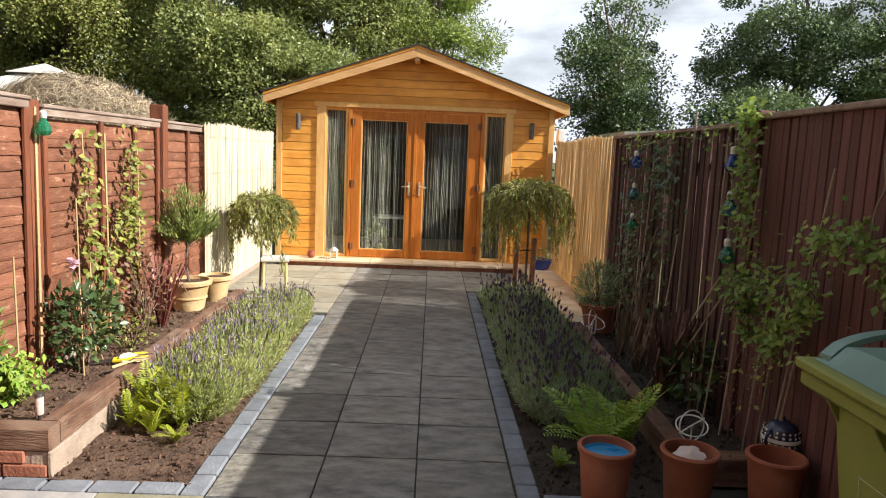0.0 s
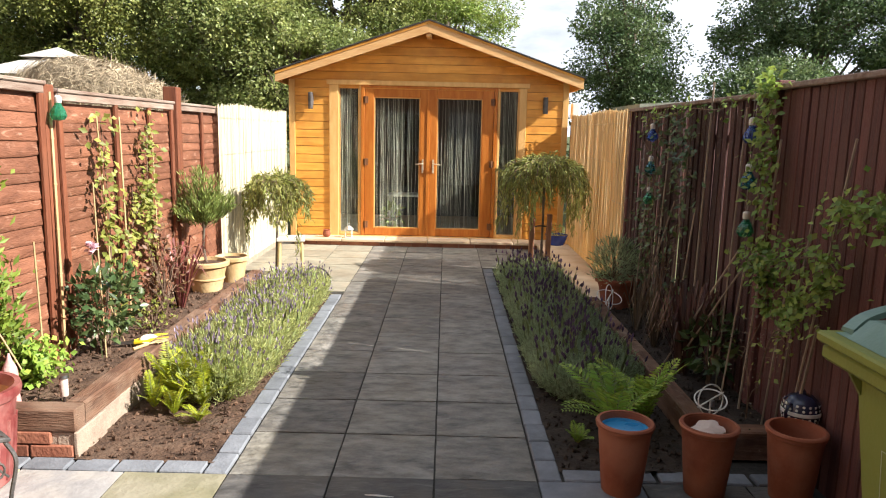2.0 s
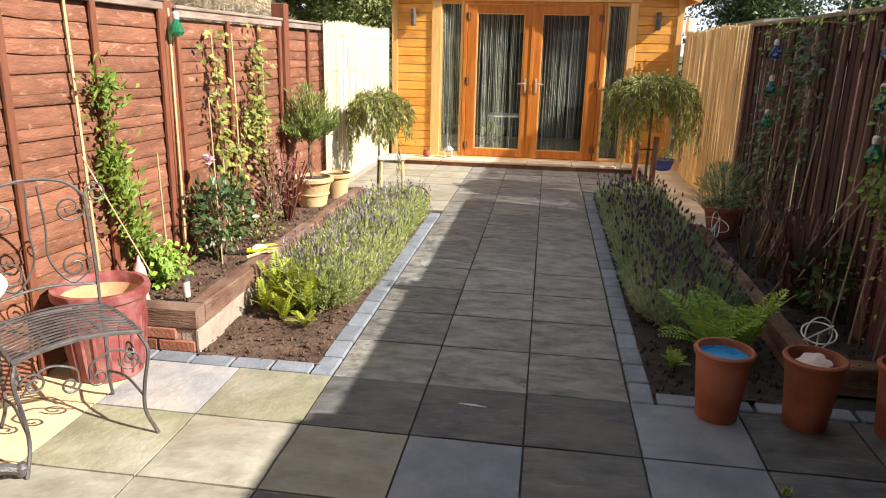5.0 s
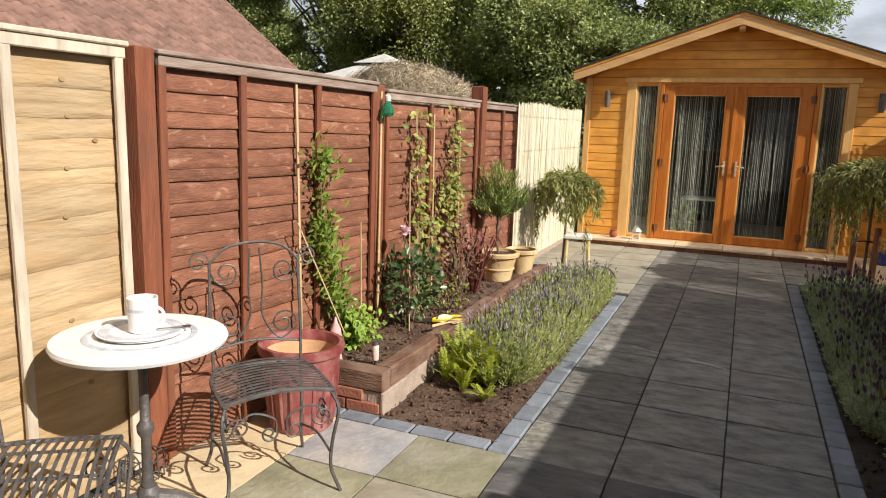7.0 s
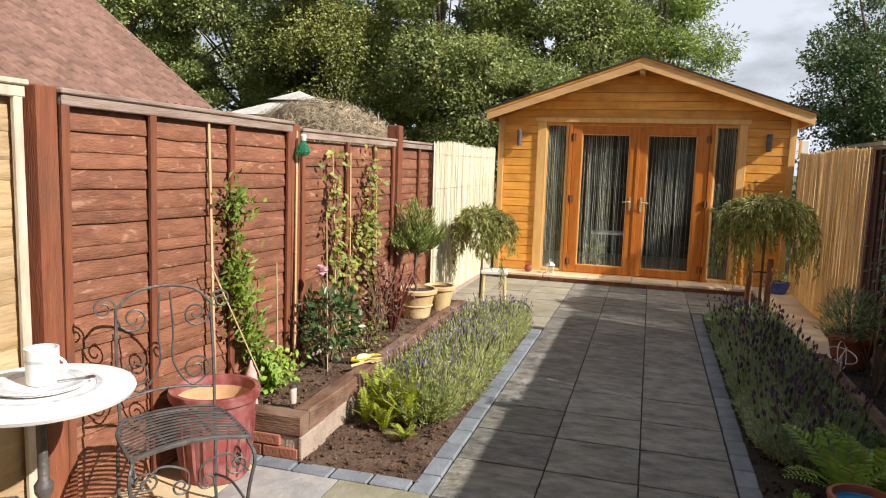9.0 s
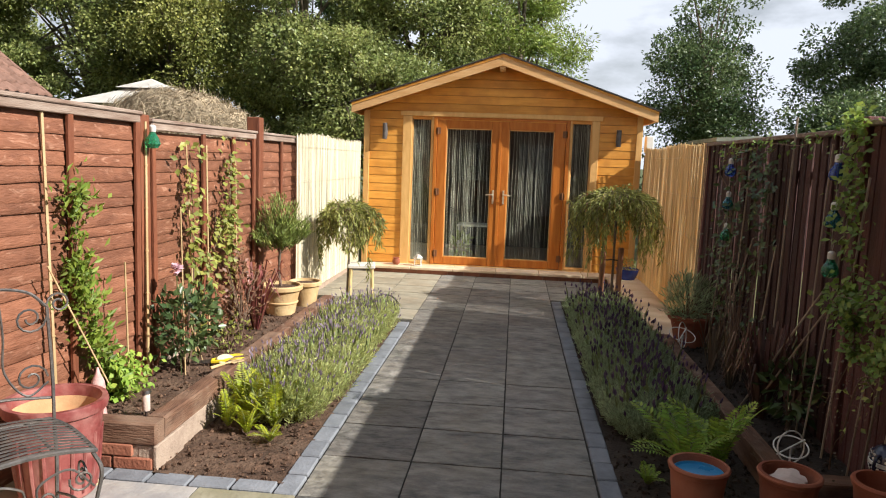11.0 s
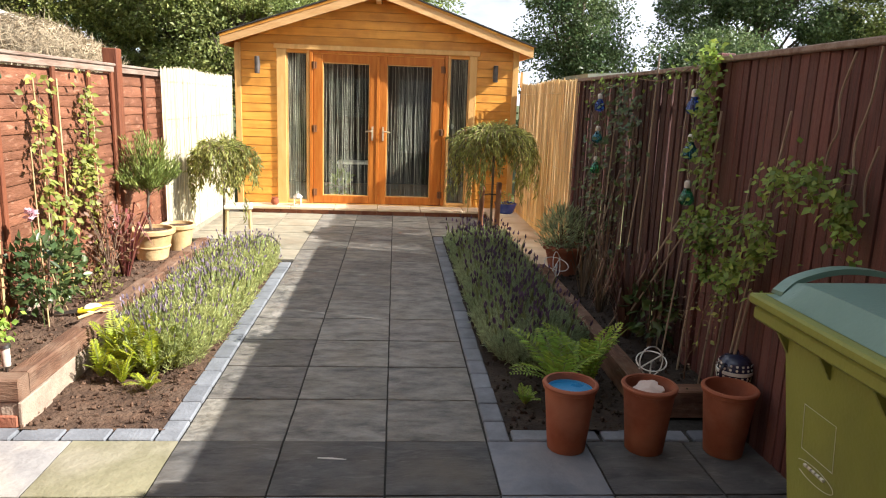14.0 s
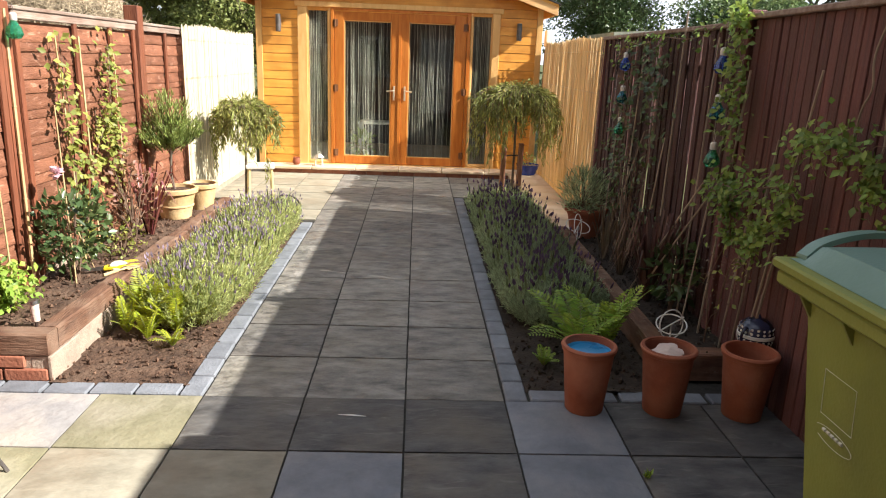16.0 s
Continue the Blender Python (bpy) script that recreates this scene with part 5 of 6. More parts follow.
for k, (x, y) in enumerate(spots):
    m = pose(x, y, -0.01, 0, 0, 77 * k)
    if k < 3:
        bushes[k].matrix_basis = m
    else:
        copy_thing(bushes[k % 3], m @ pose(0, 0, 0, 2 * (k % 3), -2, 0))
shady = [lavender(lab_shade, 80 + k, 0.235, 36, M_LAV_SHADE, 0.27, 0.16, M_LAVF_SHADE, 1.35) for k in range(3)]
spots = [(0.88, 1.05), (0.81, 1.25), (1.03, 1.3), (0.81, 1.65), (1.03, 1.72), (0.81, 2.05), (1.03, 2.15), (0.81, 2.5), (1.03, 2.6), (0.81, 2.95), (1.03, 3.05), (0.81, 3.4), (1.03, 3.5), (0.81, 3.85), (1.03, 3.95), (0.81, 4.3), (1.03, 4.4)]
for k, (x, y) in enumerate(spots):
    m = pose(x, y, -0.01, 0, 0, 61 * k)
    if k < 3:
        shady[k].matrix_basis = m
    else:
        copy_thing(shady[k % 3], m)


def fern(x, y, z_, size, n, seed, label, leaf=None, arch=(0.3, 1.0), pairs=24, slim=0.034):
    rng = np.random.default_rng(seed)
    t = thing("fern", label, "fern", pose(x, y, z_))
    for k in range(n):
        a = 2 * math.pi * k / n + rng.uniform(-0.25, 0.25)
        d = np.array([math.cos(a), math.sin(a), 0])
        s = size * rng.uniform(0.45, 1.25)
        reach = rng.uniform(*arch)
        ts = np.linspace(0.12, 1, pairs)
        pts = d[None] * (reach * s * ts ** 1.3)[:, None] + np.array([0, 0, 1.0])[None] * (s * (1.05 * ts - 0.55 * reach * ts ** 2.2))[:, None]
        tang = np.gradient(pts, axis=0)
        side = np.cross(tang, [0, 0, 1.0])
        side /= np.linalg.norm(side, axis=1, keepdims=True) + 1e-9
        wid = s * 0.20 * np.sin(math.pi * np.clip(ts * 0.95, 0, 1)) ** 0.8 + 0.008
        base = np.concatenate([pts, pts])
        tang = tang / np.linalg.norm(tang, axis=1, keepdims=True)
        along = np.concatenate([side + tang * 0.45, -side + tang * 0.45]) + rng.normal(0, 0.05, (2 * pairs, 3))
        face = np.concatenate([np.cross(side, tang)] * 2)
        f = part("frond", leaf_mesh("frond", base, along, face, np.concatenate([wid, wid]), s * slim, leaf or M_FERN, 0.1), None, t)
        part("frond_rib", Build().tube([tuple(p) for p in pts[::6]], [0.004, 0.003, 0.002, 0.0015, 0.001][:len(pts[::6])], 4), M_LAVSTEM, f)
    return t


SUN_FERN = "bright yellow-green fern in the sun at the end of the bed"
for k, (x, y, size, n) in enumerate(((-1.30, 0.74, 0.24, 17), (-1.45, 0.80, 0.26, 19), (-1.56, 0.72, 0.20, 13), (-1.20, 0.86, 0.22, 12), (-1.38, 0.92, 0.30, 16), (-1.42, 0.64, 0.17, 13), (-1.52, 0.90, 0.27, 13))):
    fern(x, y, 0.0, size, n, 3 + k, SUN_FERN, None, (0.12, 0.7), 20, 0.038)
fern(-1.26, 0.56, 0.0, 0.11, 12, 14, "small yellow-green fern on bare soil")
fern(0.94, 0.56, 0.0, 0.40, 16, 5, "green fern with upright fronds behind the terracotta pots", M_FERN_DEEP, (0.3, 1.1), 18, 0.040)
fern(1.12, 0.64, 0.0, 0.40, 9, 15, "green fern leaning on the sleeper", M_FERN_DEEP, (0.15, 0.8), 18, 0.040)
fern(0.72, 0.40, 0.0, 0.14, 11, 6, "small pale green fern on dark soil", M_FERN_DEEP)



def cane(x0, y0, z0, x1, y1, z1, r=0.006, label="thin bamboo cane pushed into the bed", material=None):
    pts = [Vector((x0, y0, z0)).lerp(Vector((x1, y1, z1)), k / 6) for k in range(7)]
    b = Build().tube(pts, r, 6)
    for k in range(1, 6):
        b.tube([pts[k] - Vector((0, 0, 0.004)), pts[k] + Vector((0, 0, 0.004))], r * 1.35, 6)
    return solo("bamboo_cane", b, material or M_CANE, label, "cane", None, "bamboo canes", smooth=True)


def climber(path, n, spread, size, material, label, seed, wall, sign, stem=0.004, rise=-0.35, slim=1.0):
    """A climbing plant: a stem along the path, and leaves round it."""
    rng = np.random.default_rng(seed)
    t = thing("climbing_plant", label, "climber")
    pts = arc([(wall + sign * (0.05 + 0.03 * math.sin(7 * k)), y, z_) for k, (y, z_) in enumerate(path)], 6)
    part("stem", Build().tube(pts, [stem * (1.3 - 0.8 * k / len(pts)) for k in range(len(pts))], 5), M_DEADWOOD, t)
    arr = np.array([tuple(p) for p in pts])
    for k in range(4):
        i = rng.integers(0, len(pts) - 4)
        q = arr[i] + rng.normal(0, 1, 3) * np.array([0.02, spread * 1.2, spread])
        part("side_shoot", Build().tube([tuple(arr[i]), tuple((arr[i] + q) / 2 + [0, 0, 0.02]), tuple(q)], 0.002, 4), M_DEADWOOD, t)
    dense = 0.08 + rng.random(len(pts)) ** 3
    i = rng.choice(len(pts), n, p=dense / dense.sum())
    wide = rng.uniform(0.55, 1.7, len(pts))[i][:, None]
    base = arr[i] + rng.normal(0, 1, (n, 3)) * wide * np.array([0.03, spread, spread * 0.8])
    base[:, 0] = np.where((base[:, 0] - wall) * sign < 0.02, wall + sign * 0.03, base[:, 0])
    along = rng.normal(0, 1, (n, 3)) * [0.5, 1, 0.6] + [sign * 0.4, 0, rise]
    face = rng.normal(0, 0.5, (n, 3)) + [sign * 1.0, -0.3, 0.6]
    part("foliage", leaf_mesh("foliage", base, along, face, rng.uniform(0.6, 1.25, n) * size, rng.uniform(0.45, 0.8, n) * size * slim, material), None, t, kind="stuff")
    return t


WL = FX + 0.03
climber([(0.60, 0.14), (0.54, 0.3), (0.42, 0.5), (0.34, 0.75), (0.31, 0.95), (0.33, 1.3)], 1250, 0.046, 0.056, M_VINE_LEAF, "green leafy climber on canes against the red fence", 11, WL - 0.04, 1, 0.004, 0.7, 0.6)
climber([(0.60, 0.17), (0.58, 0.3), (0.48, 0.42)], 240, 0.05, 0.045, M_FERN_DEEP, "young bright green climber at the foot of the fence", 12, WL + 0.06, 1)
climber([(1.50, 0.25), (1.48, 0.7), (1.46, 1.1), (1.44, 1.35), (1.46, 1.62)], 170, 0.05, 0.056, M_VINE, "yellow-green climber trained up the red fence", 13, WL, 1)
climber([(1.58, 0.3), (1.72, 0.75), (1.86, 0.95), (2.0, 1.05)], 200, 0.085, 0.054, M_VINE, "yellow-green climber spreading between the canes", 14, WL, 1)
climber([(2.16, 0.3), (2.08, 0.8), (2.06, 1.2), (2.10, 1.45), (2.13, 1.56)], 230, 0.062, 0.058, M_VINE, "yellow-green climber trained up the red fence", 15, WL, 1)
climber([(1.95, 0.22), (2.1, 0.5), (2.2, 0.7), (2.1, 0.85)], 170, 0.12, 0.04, M_REDLEAF, "red-brown leaved twiggy shrub at the fence", 16, WL + 0.05, 1)
for a in ((-2.16, 0.10, 0.1, -2.24, 0.17, 1.74, 0.008), (-2.15, 0.93, 0.2, -2.17, 0.98, 1.72, 0.009), (-1.98, 1.06, 0.16, -2.0, 1.06, 1.22, 0.005), (-2.12, 1.50, 0.17, -2.14, 1.43, 1.6, 0.006),
          (-2.12, 1.72, 0.17, -2.14, 1.73, 1.6, 0.007), (-2.1, 2.18, 0.17, -2.14, 2.24, 1.5, 0.005), (-2.05, 0.55, 0.15, -2.08, 0.58, 0.95, 0.005), (-2.05, 0.35, 0.35, -2.15, 0.05, 1.0, 0.004),
          (-1.98, 1.32, 0.17, -2.02, 1.05, 0.75, 0.004)):
    cane(*a)
WR = 1.70
for a in ((1.62, 1.44, 0.12, 1.67, 1.50, 1.89, 0.006), (1.63, 0.65, 0.11, 1.66, 0.53, 1.55, 0.006), (1.62, 0.95, 0.12, 1.67, 0.98, 1.72, 0.005), (1.64, 0.17, 0.10, 1.66, -0.11, 1.56, 0.0055),
          (1.44, 1.35, 0.12, 1.66, 0.85, 0.98, 0.006), (1.46, 1.25, 0.12, 1.66, 0.72, 0.95, 0.006), (1.61, 1.90, 0.12, 1.67, 1.85, 1.5, 0.005), (1.62, 2.28, 0.12, 1.67, 2.28, 1.6, 0.006),
          (1.52, 2.35, 0.12, 1.66, 2.05, 1.1, 0.005), (1.60, 1.70, 0.12, 1.66, 1.62, 1.1, 0.005), (1.64, 0.28, 0.10, 1.66, 0.15, 1.25, 0.006), (1.64, 0.40, 0.10, 1.66, 0.31, 0.98, 0.005),
          (1.64, 0.13, 0.10, 1.66, 0.02, 0.75, 0.007), (1.57, 0.75, 0.12, 1.68, 0.72, 1.5, 0.005), (1.58, 2.62, 0.12, 1.67, 2.7, 1.7, 0.005)):
    cane(*a, label="weathered bamboo cane leaning on the dark fence", material=M_CANE_GREY)
climber([(0.47, 0.72), (0.50, 0.95), (0.56, 1.25), (0.62, 1.5), (0.66, 1.7), (0.70, 1.86)], 680, 0.042, 0.043, M_VINEG, "green climbing honeysuckle up the dark fence post", 21, WR, -1)
climber([(0.66, 0.91), (0.47, 0.98), (0.22, 1.0), (-0.07, 1.07), (-0.19, 1.02), (-0.03, 0.91), (0.12, 0.80), (0.21, 0.73)], 680, 0.050, 0.038, M_VINEG, "green honeysuckle spreading over canes", 22, WR - 0.05, -1)
climber([(-0.05, 1.18), (-0.13, 1.29), (-0.32, 1.29), (-0.47, 1.30), (-0.56, 1.25), (-0.60, 1.17), (-0.59, 1.06)], 400, 0.043, 0.040, M_VINEG, "trailing honeysuckle shoot along the dark fence", 23, WR - 0.02, -1)
climber([(0.38, 0.3), (0.28, 0.55), (0.18, 0.68), (0.05, 0.7)], 40, 0.07, 0.03, M_VINE, "yellowing honeysuckle leaves low on the canes", 24, WR - 0.06, -1)
climber([(2.9, 1.6), (2.6, 1.72), (2.2, 1.70), (1.8, 1.74), (1.3, 1.72), (0.9, 1.8)], 120, 0.05, 0.042, M_VINEG, "thin dull green climber along the fence top", 25, WR, -1)
climber([(2.6, 0.2), (2.5, 0.8), (2.4, 1.3), (2.3, 1.65)], 330, 0.14, 0.05, M_ROSE, "dark climber on the shaded fence", 26, WR, -1)
climber([(1.9, 0.2), (1.85, 0.8), (1.8, 1.3), (1.95, 1.6)], 270, 0.14, 0.05, M_ROSE, "dark climber between canes", 27, WR, -1)
for k, pts in enumerate(([(-0.34, 1.28), (-0.36, 1.42), (-0.40, 1.5), (-0.38, 1.62), (-0.44, 1.78)], [(-0.50, 1.22), (-0.53, 1.3), (-0.51, 1.45), (-0.56, 1.6), (-0.58, 1.79)], [(-0.62, 1.2), (-0.60, 1.32), (-0.64, 1.45)])):
    solo("dry_vine", Build().tube(arc([(WR - 0.012, y_, z_) for y_, z_ in pts], 5), 0.0045, 6), M_CANE_GREY, "thin pale dry climbing vine on the dark fence", "vine", smooth=True)
climber([(0.42, 0.15), (0.38, 0.3), (0.4, 0.5), (0.3, 0.7)], 120, 0.10, 0.016, M_DARKGRASS, "dry brown stems and seed heads at the canes", 28, WR - 0.08, -1)


def bush(name, label, category, m, n, radii, size, material, seed, width=0.55, twigs=14, centre_z=0.3, droop=0.0, shell=0.5):
    """A rounded bush: twigs from the base and leaves towards its outside."""
    rng = np.random.default_rng(seed)
    t = thing(name, label, category, m)
    d = rng.normal(size=(n, 3))
    d /= np.linalg.norm(d, axis=1, keepdims=True)
    lump = 1 + 0.22 * np.array([noise.noise(Vector(v) * 2.2 + Vector((seed, 0, 0))) for v in d])
    p = d * (shell + (1 - shell) * rng.uniform(0, 1, n) ** 0.6)[:, None] * lump[:, None] * np.array(radii) + [0, 0, centre_z]
    p[:, 2] = np.maximum(p[:, 2], 0.01)
    along = d + rng.normal(0, 0.6, (n, 3)) + [0, 0, 0.25 - droop]
    part("foliage", leaf_mesh("foliage", p, along, d + rng.normal(0, 0.5, (n, 3)) + [0, 0, 0.4], rng.uniform(0.6, 1.3, n) * size, rng.uniform(0.7, 1.2, n) * size * width, material), None, t, kind="stuff")
    for k in range(twigs):
        e = p[rng.integers(0, n)]
        part("twig", Build().tube([(0.01 * math.cos(k), 0.01 * math.sin(k), 0), tuple(e * [0.4, 0.4, 0.6] + [0, 0, 0.02]), tuple(e)], [0.005, 0.004, 0.002], 5), M_DEADWOOD, t)
    return t


bush("rose_bush", "dark green rose bush with one pink flower", "rose bush", pose(-2.0, 1.12, 0.18), 520, (0.19, 0.28, 0.25), 0.058, M_ROSE, 31, 0.6, 16, 0.32, shell=0.3)
rose = thing("rose_flower", "pale pink rose bloom on a tall stem", "flower", pose(-2.0, 1.0, 0.18))
part("stem", Build().tube([(0, 0.05, 0), (0, 0.02, 0.4), (0, 0, 0.66)], 0.003, 5), M_ROSE, rose)
pd = sphere_dirs(40)
part("bloom", leaf_mesh("bloom", pd * 0.012 + [0, 0, 0.67], pd + [0, 0, 0.2], sphere_dirs(40), 0.035, 0.03, M_PETAL), None, rose, kind="stuff")
bush("red_shrub", "red-brown leaved twiggy shrub in the raised bed", "shrub", pose(-2.0, 2.0, 0.18), 190, (0.2, 0.30, 0.28), 0.045, M_REDLEAF, 32, 0.5, 26, 0.34, shell=0.25)
bush("small_shrub", "low dry brown and green seedlings on soil", "shrub", pose(-1.95, 1.65, 0.18), 130, (0.16, 0.25, 0.12), 0.035, M_VINE, 33, 0.5, 14, 0.12, shell=0.2)
cordy = thing("cordyline", "red-leaved cordyline with upright strappy blades", "cordyline", pose(-1.98, 2.25, 0.18))
part("foliage", blades(46, 0, 0.56, 0.26, 0.020, M_CORDY, "blades"), M_CORDY, cordy, kind="stuff")
flax = thing("flax", "dark bronze flax with long arching blades in shade", "flax", pose(1.51, 1.20, 0.11))
part("foliage", blades(85, 0, 0.58, 0.27, 0.016, M_FLAX, "blades", 0.6), M_FLAX, flax, kind="stuff")
bush("hydrangea", "dark broad-leaved shrub under the canes", "shrub", pose(1.60, 1.02, 0.11), 150, (0.13, 0.20, 0.20), 0.075, M_ROSE, 34, 0.55, 10, 0.26)
bush("dry_tangle", "tangle of dry brown stems on the fence", "shrub", pose(1.58, 2.0, 0.11), 90, (0.08, 0.55, 0.45), 0.035, M_DARKGRASS, 35, 0.4, 20, 0.5, shell=0.2)
for x, y, s in ((1.5, 1.75, 41), (1.48, 2.15, 42)):
    f2 = thing("flax", "thin dark flax blades in the shaded bed", "flax", pose(x, y, 0.11))
    part("foliage", blades(24, 0, 0.45, 0.20, 0.011, M_DARKGRASS, "blades", 0.6), M_DARKGRASS, f2, kind="stuff")

# pots with plants
ROUND_POT = [(0.11, 0), (0.12, 0.008), (0.15, 0.16), (0.165, 0.215), (0.185, 0.22), (0.188, 0.25), (0.182, 0.258), (0.16, 0.258), (0.155, 0.22), (0.14, 0.2), (0.01, 0.2)]
pp = pot("plant_pot", "yellowed round clay pot with a rolled rim", "plant pot", pose(-1.97, 2.82, 0.185), ROUND_POT, M_PALEPOT, 0.235, M_SOIL)
part("band", Build().lathe([(0.139, 0.10), (0.147, 0.105), (0.148, 0.115), (0.142, 0.12)], 36), M_PALEPOT, pp, "", True)
pot("plant_pot", "old yellowed clay pot behind a larger one", "plant pot", pose(-1.87, 3.2, 0.185, 0, 0, 40) @ Matrix.Diagonal((0.8, 0.8, 0.9, 1)), ROUND_POT, M_PALEPOT, 0.235, M_SOIL)
std = thing("standard_shrub", "feathery green standard shrub on a bare stem in the clay pot", "shrub", pose(-1.99, 2.83, 0.40))
part("trunk", Build().tube([(0.02, 0, 0), (-0.01, 0.01, 0.16), (0.01, 0, 0.34)], [0.013, 0.010, 0.010], 7), M_BARK, std)
rng = np.random.default_rng(51)
sb, sa = [], []
for k in range(120):
    a, q = 2.39996 * k, rng.uniform(0.05, 1.0) ** 0.6
    tip = np.array([math.cos(a) * 0.26 * q, math.sin(a) * 0.26 * q, 0.36 + rng.uniform(0.10, 0.44) * (1.08 - 0.45 * q * q)])
    root = np.array([0.01, 0, 0.30 + rng.uniform(0, 0.10)])
    bend = (root + tip) / 2 + np.array([math.cos(a), math.sin(a), -0.35]) * 0.05 * q
    ts = np.linspace(0, 1, 9)[:, None]
    pts = root * (1 - ts) ** 2 + 2 * bend * ts * (1 - ts) + tip * ts ** 2
    if k % 3 == 0:
        part("branch", Build().tube([tuple(p) for p in pts[::4]], [0.004, 0.003, 0.0015], 4), M_DEADWOOD, std)
    i = rng.integers(2, 9, 42)
    sb.append(pts[i] + rng.normal(0, 0.010, (42, 3)))
    sa.append((tip - bend) * 6 + rng.normal(0, 0.4, (42, 3)) + [0, 0, 0.4])
sb, sa = np.concatenate(sb), np.concatenate(sa)
part("foliage", leaf_mesh("foliage", sb, sa, rng.normal(size=(len(sb), 3)), rng.uniform(0.03, 0.065, len(sb)), rng.uniform(0.004, 0.007, len(sb)), M_NEEDLE), None, std, kind="stuff")
potlav = pot("plant_pot", "terracotta pot in the shaded bed", "plant pot", pose(1.50, 2.88, 0.11), ROUND_POT, M_TERRA, 0.235, M_SOIL)
bush("potted_lavender", "dark bushy lavender growing out of a clay pot", "lavender", pose(1.48, 2.90, 0.34), 1000, (0.20, 0.26, 0.25), 0.075, M_LAV_SHADE, 52, 0.10, 20, 0.12, -0.8, 0.2)


def weeping_tree(m, trunk_h, rx, ry, drop, strands, seed, label):
    """A grafted mop: shoots arch out from the top of the stem and hang in leafy strands."""
    rng = np.random.default_rng(seed)
    t = thing("weeping_tree", label, "tree", m)
    part("trunk", Build().tube([(0, 0, 0), (0.012, 0.005, trunk_h * 0.5), (0, 0, trunk_h)], [0.016, 0.013, 0.016], 8), M_BARK, t)
    bs, al, sz = [], [], []
    for k in range(strands):
        a = 2.39996 * k + rng.uniform(-0.2, 0.2)
        q = 0.18 + 0.82 * rng.uniform(0, 1) ** 0.6
        gap = 0.78 + 0.22 * math.sin(3 * a + seed)
        e = np.array([math.cos(a) * rx * q, math.sin(a) * ry * q])
        d = drop * (0.3 + 0.7 * q) * (0.42 + 0.75 * rng.uniform(0, 1)) * gap
        lift = rng.uniform(0.06, 0.15) * (1.25 - 0.8 * q)
        ts = np.linspace(0, 1, 16)
        out = np.minimum(1.0, ts * 1.7) ** 0.75
        z_ = trunk_h + lift * np.sin(np.minimum(ts * 3.4, math.pi * 0.95)) - d * np.clip(ts - 0.22, 0, 1) ** 1.25 * 1.4
        sway = np.cumsum(rng.normal(0, 0.010, (16, 2)), 0)
        pts = np.stack([e[0] * out + sway[:, 0], e[1] * out + sway[:, 1], z_], 1)
        part("branch", Build().tube([tuple(p) for p in pts[::3]], [0.005, 0.004, 0.003, 0.0022, 0.0016, 0.001], 4), M_DEADWOOD, t)
        n = int(24 + 85 * d)
        u = rng.uniform(3.0, 14.99, n)
        i = u.astype(int)
        f = (u - i)[:, None]
        bs.append(pts[i] * (1 - f) + pts[i + 1] * f + rng.normal(0, 0.010, (n, 3)))
        al.append(np.gradient(pts, axis=0)[i] * 16 + rng.normal(0, 0.42, (n, 3)) + [0, 0, -0.35])
        sz.append(rng.uniform(0.04, 0.085, n))
    bs, al, sz = np.concatenate(bs), np.concatenate(al), np.concatenate(sz)
    part("foliage", leaf_mesh("foliage", bs, al, rng.normal(size=(len(bs), 3)) + [0.3, -0.3, 0.3], sz, sz * rng.uniform(0.14, 0.22, len(bs)), M_WEEP), None, t, kind="stuff")
    return t


weeping_tree(pose(-1.73, 4.25, 0), 1.0, 0.35, 0.34, 0.60, 105, 61, "small weeping tree beside the reed screen in the sun")
weeping_tree(pose(1.10, 4.70, 0, 0, 0, 50), 1.23, 0.50, 0.48, 0.76, 135, 62, "weeping tree tied between two stakes at the bed's end")
for x, y, h in ((0.96, 4.55, 0.66), (1.15, 4.60, 0.70)):
    solo("tree_stake", Build().box(-0.025, 0.025, -0.025, 0.025, -0.05, h, 0.006), M_STAKE, "square brown timber stake beside the weeping tree", "stake", pose(x, y, 0, 0, 1, 8), "tree stakes")
tie = solo("tree_tie", Build().tube([(0.98, 4.57, 0.56), (1.06, 4.62, 0.565), (1.15, 4.62, 0.56)], 0.008, 6), M_FELT, "black rubber tie between the stakes and tree", "tree tie")

stool = thing("stool", "small white-topped wooden stool with bamboo-coloured legs", "stool", pose(-1.60, 4.35, 0, 0, 0, 12))
part("seat", Build().box(-0.145, 0.145, -0.12, 0.12, 0.385, 0.425, 0.008), M_STOOLTOP, stool, "chipped white painted seat")
for sx in (-1, 1):
    for sy in (-1, 1):
        part("leg", Build().tube([(sx * 0.125, sy * 0.10, 0.0), (sx * 0.11, sy * 0.09, 0.39)], 0.019, 8), M_STOOLLEG, stool)
    part("stretcher", Build().tube([(sx * 0.12, -0.095, 0.33), (sx * 0.12, 0.095, 0.33)], 0.009, 6), M_STOOLLEG, stool)

wheel = thing("cart_wheel", "small rusty iron spoked wheel leaning at the bed's end", "wheel", pose(-1.17, 3.58, 0.125, 62, 0, 40) @ Matrix.Scale(0.78, 4))
part("rim", Build().tube([(0.17 * math.cos(a), 0.17 * math.sin(a), 0) for a in np.linspace(0, 2 * math.pi, 29)], 0.010, 6), M_GUTTER, wheel)
part("hub", Build().lathe([(0.01, -0.02), (0.03, -0.02), (0.035, 0), (0.03, 0.02), (0.01, 0.02)], 14), M_GUTTER, wheel, "", True)
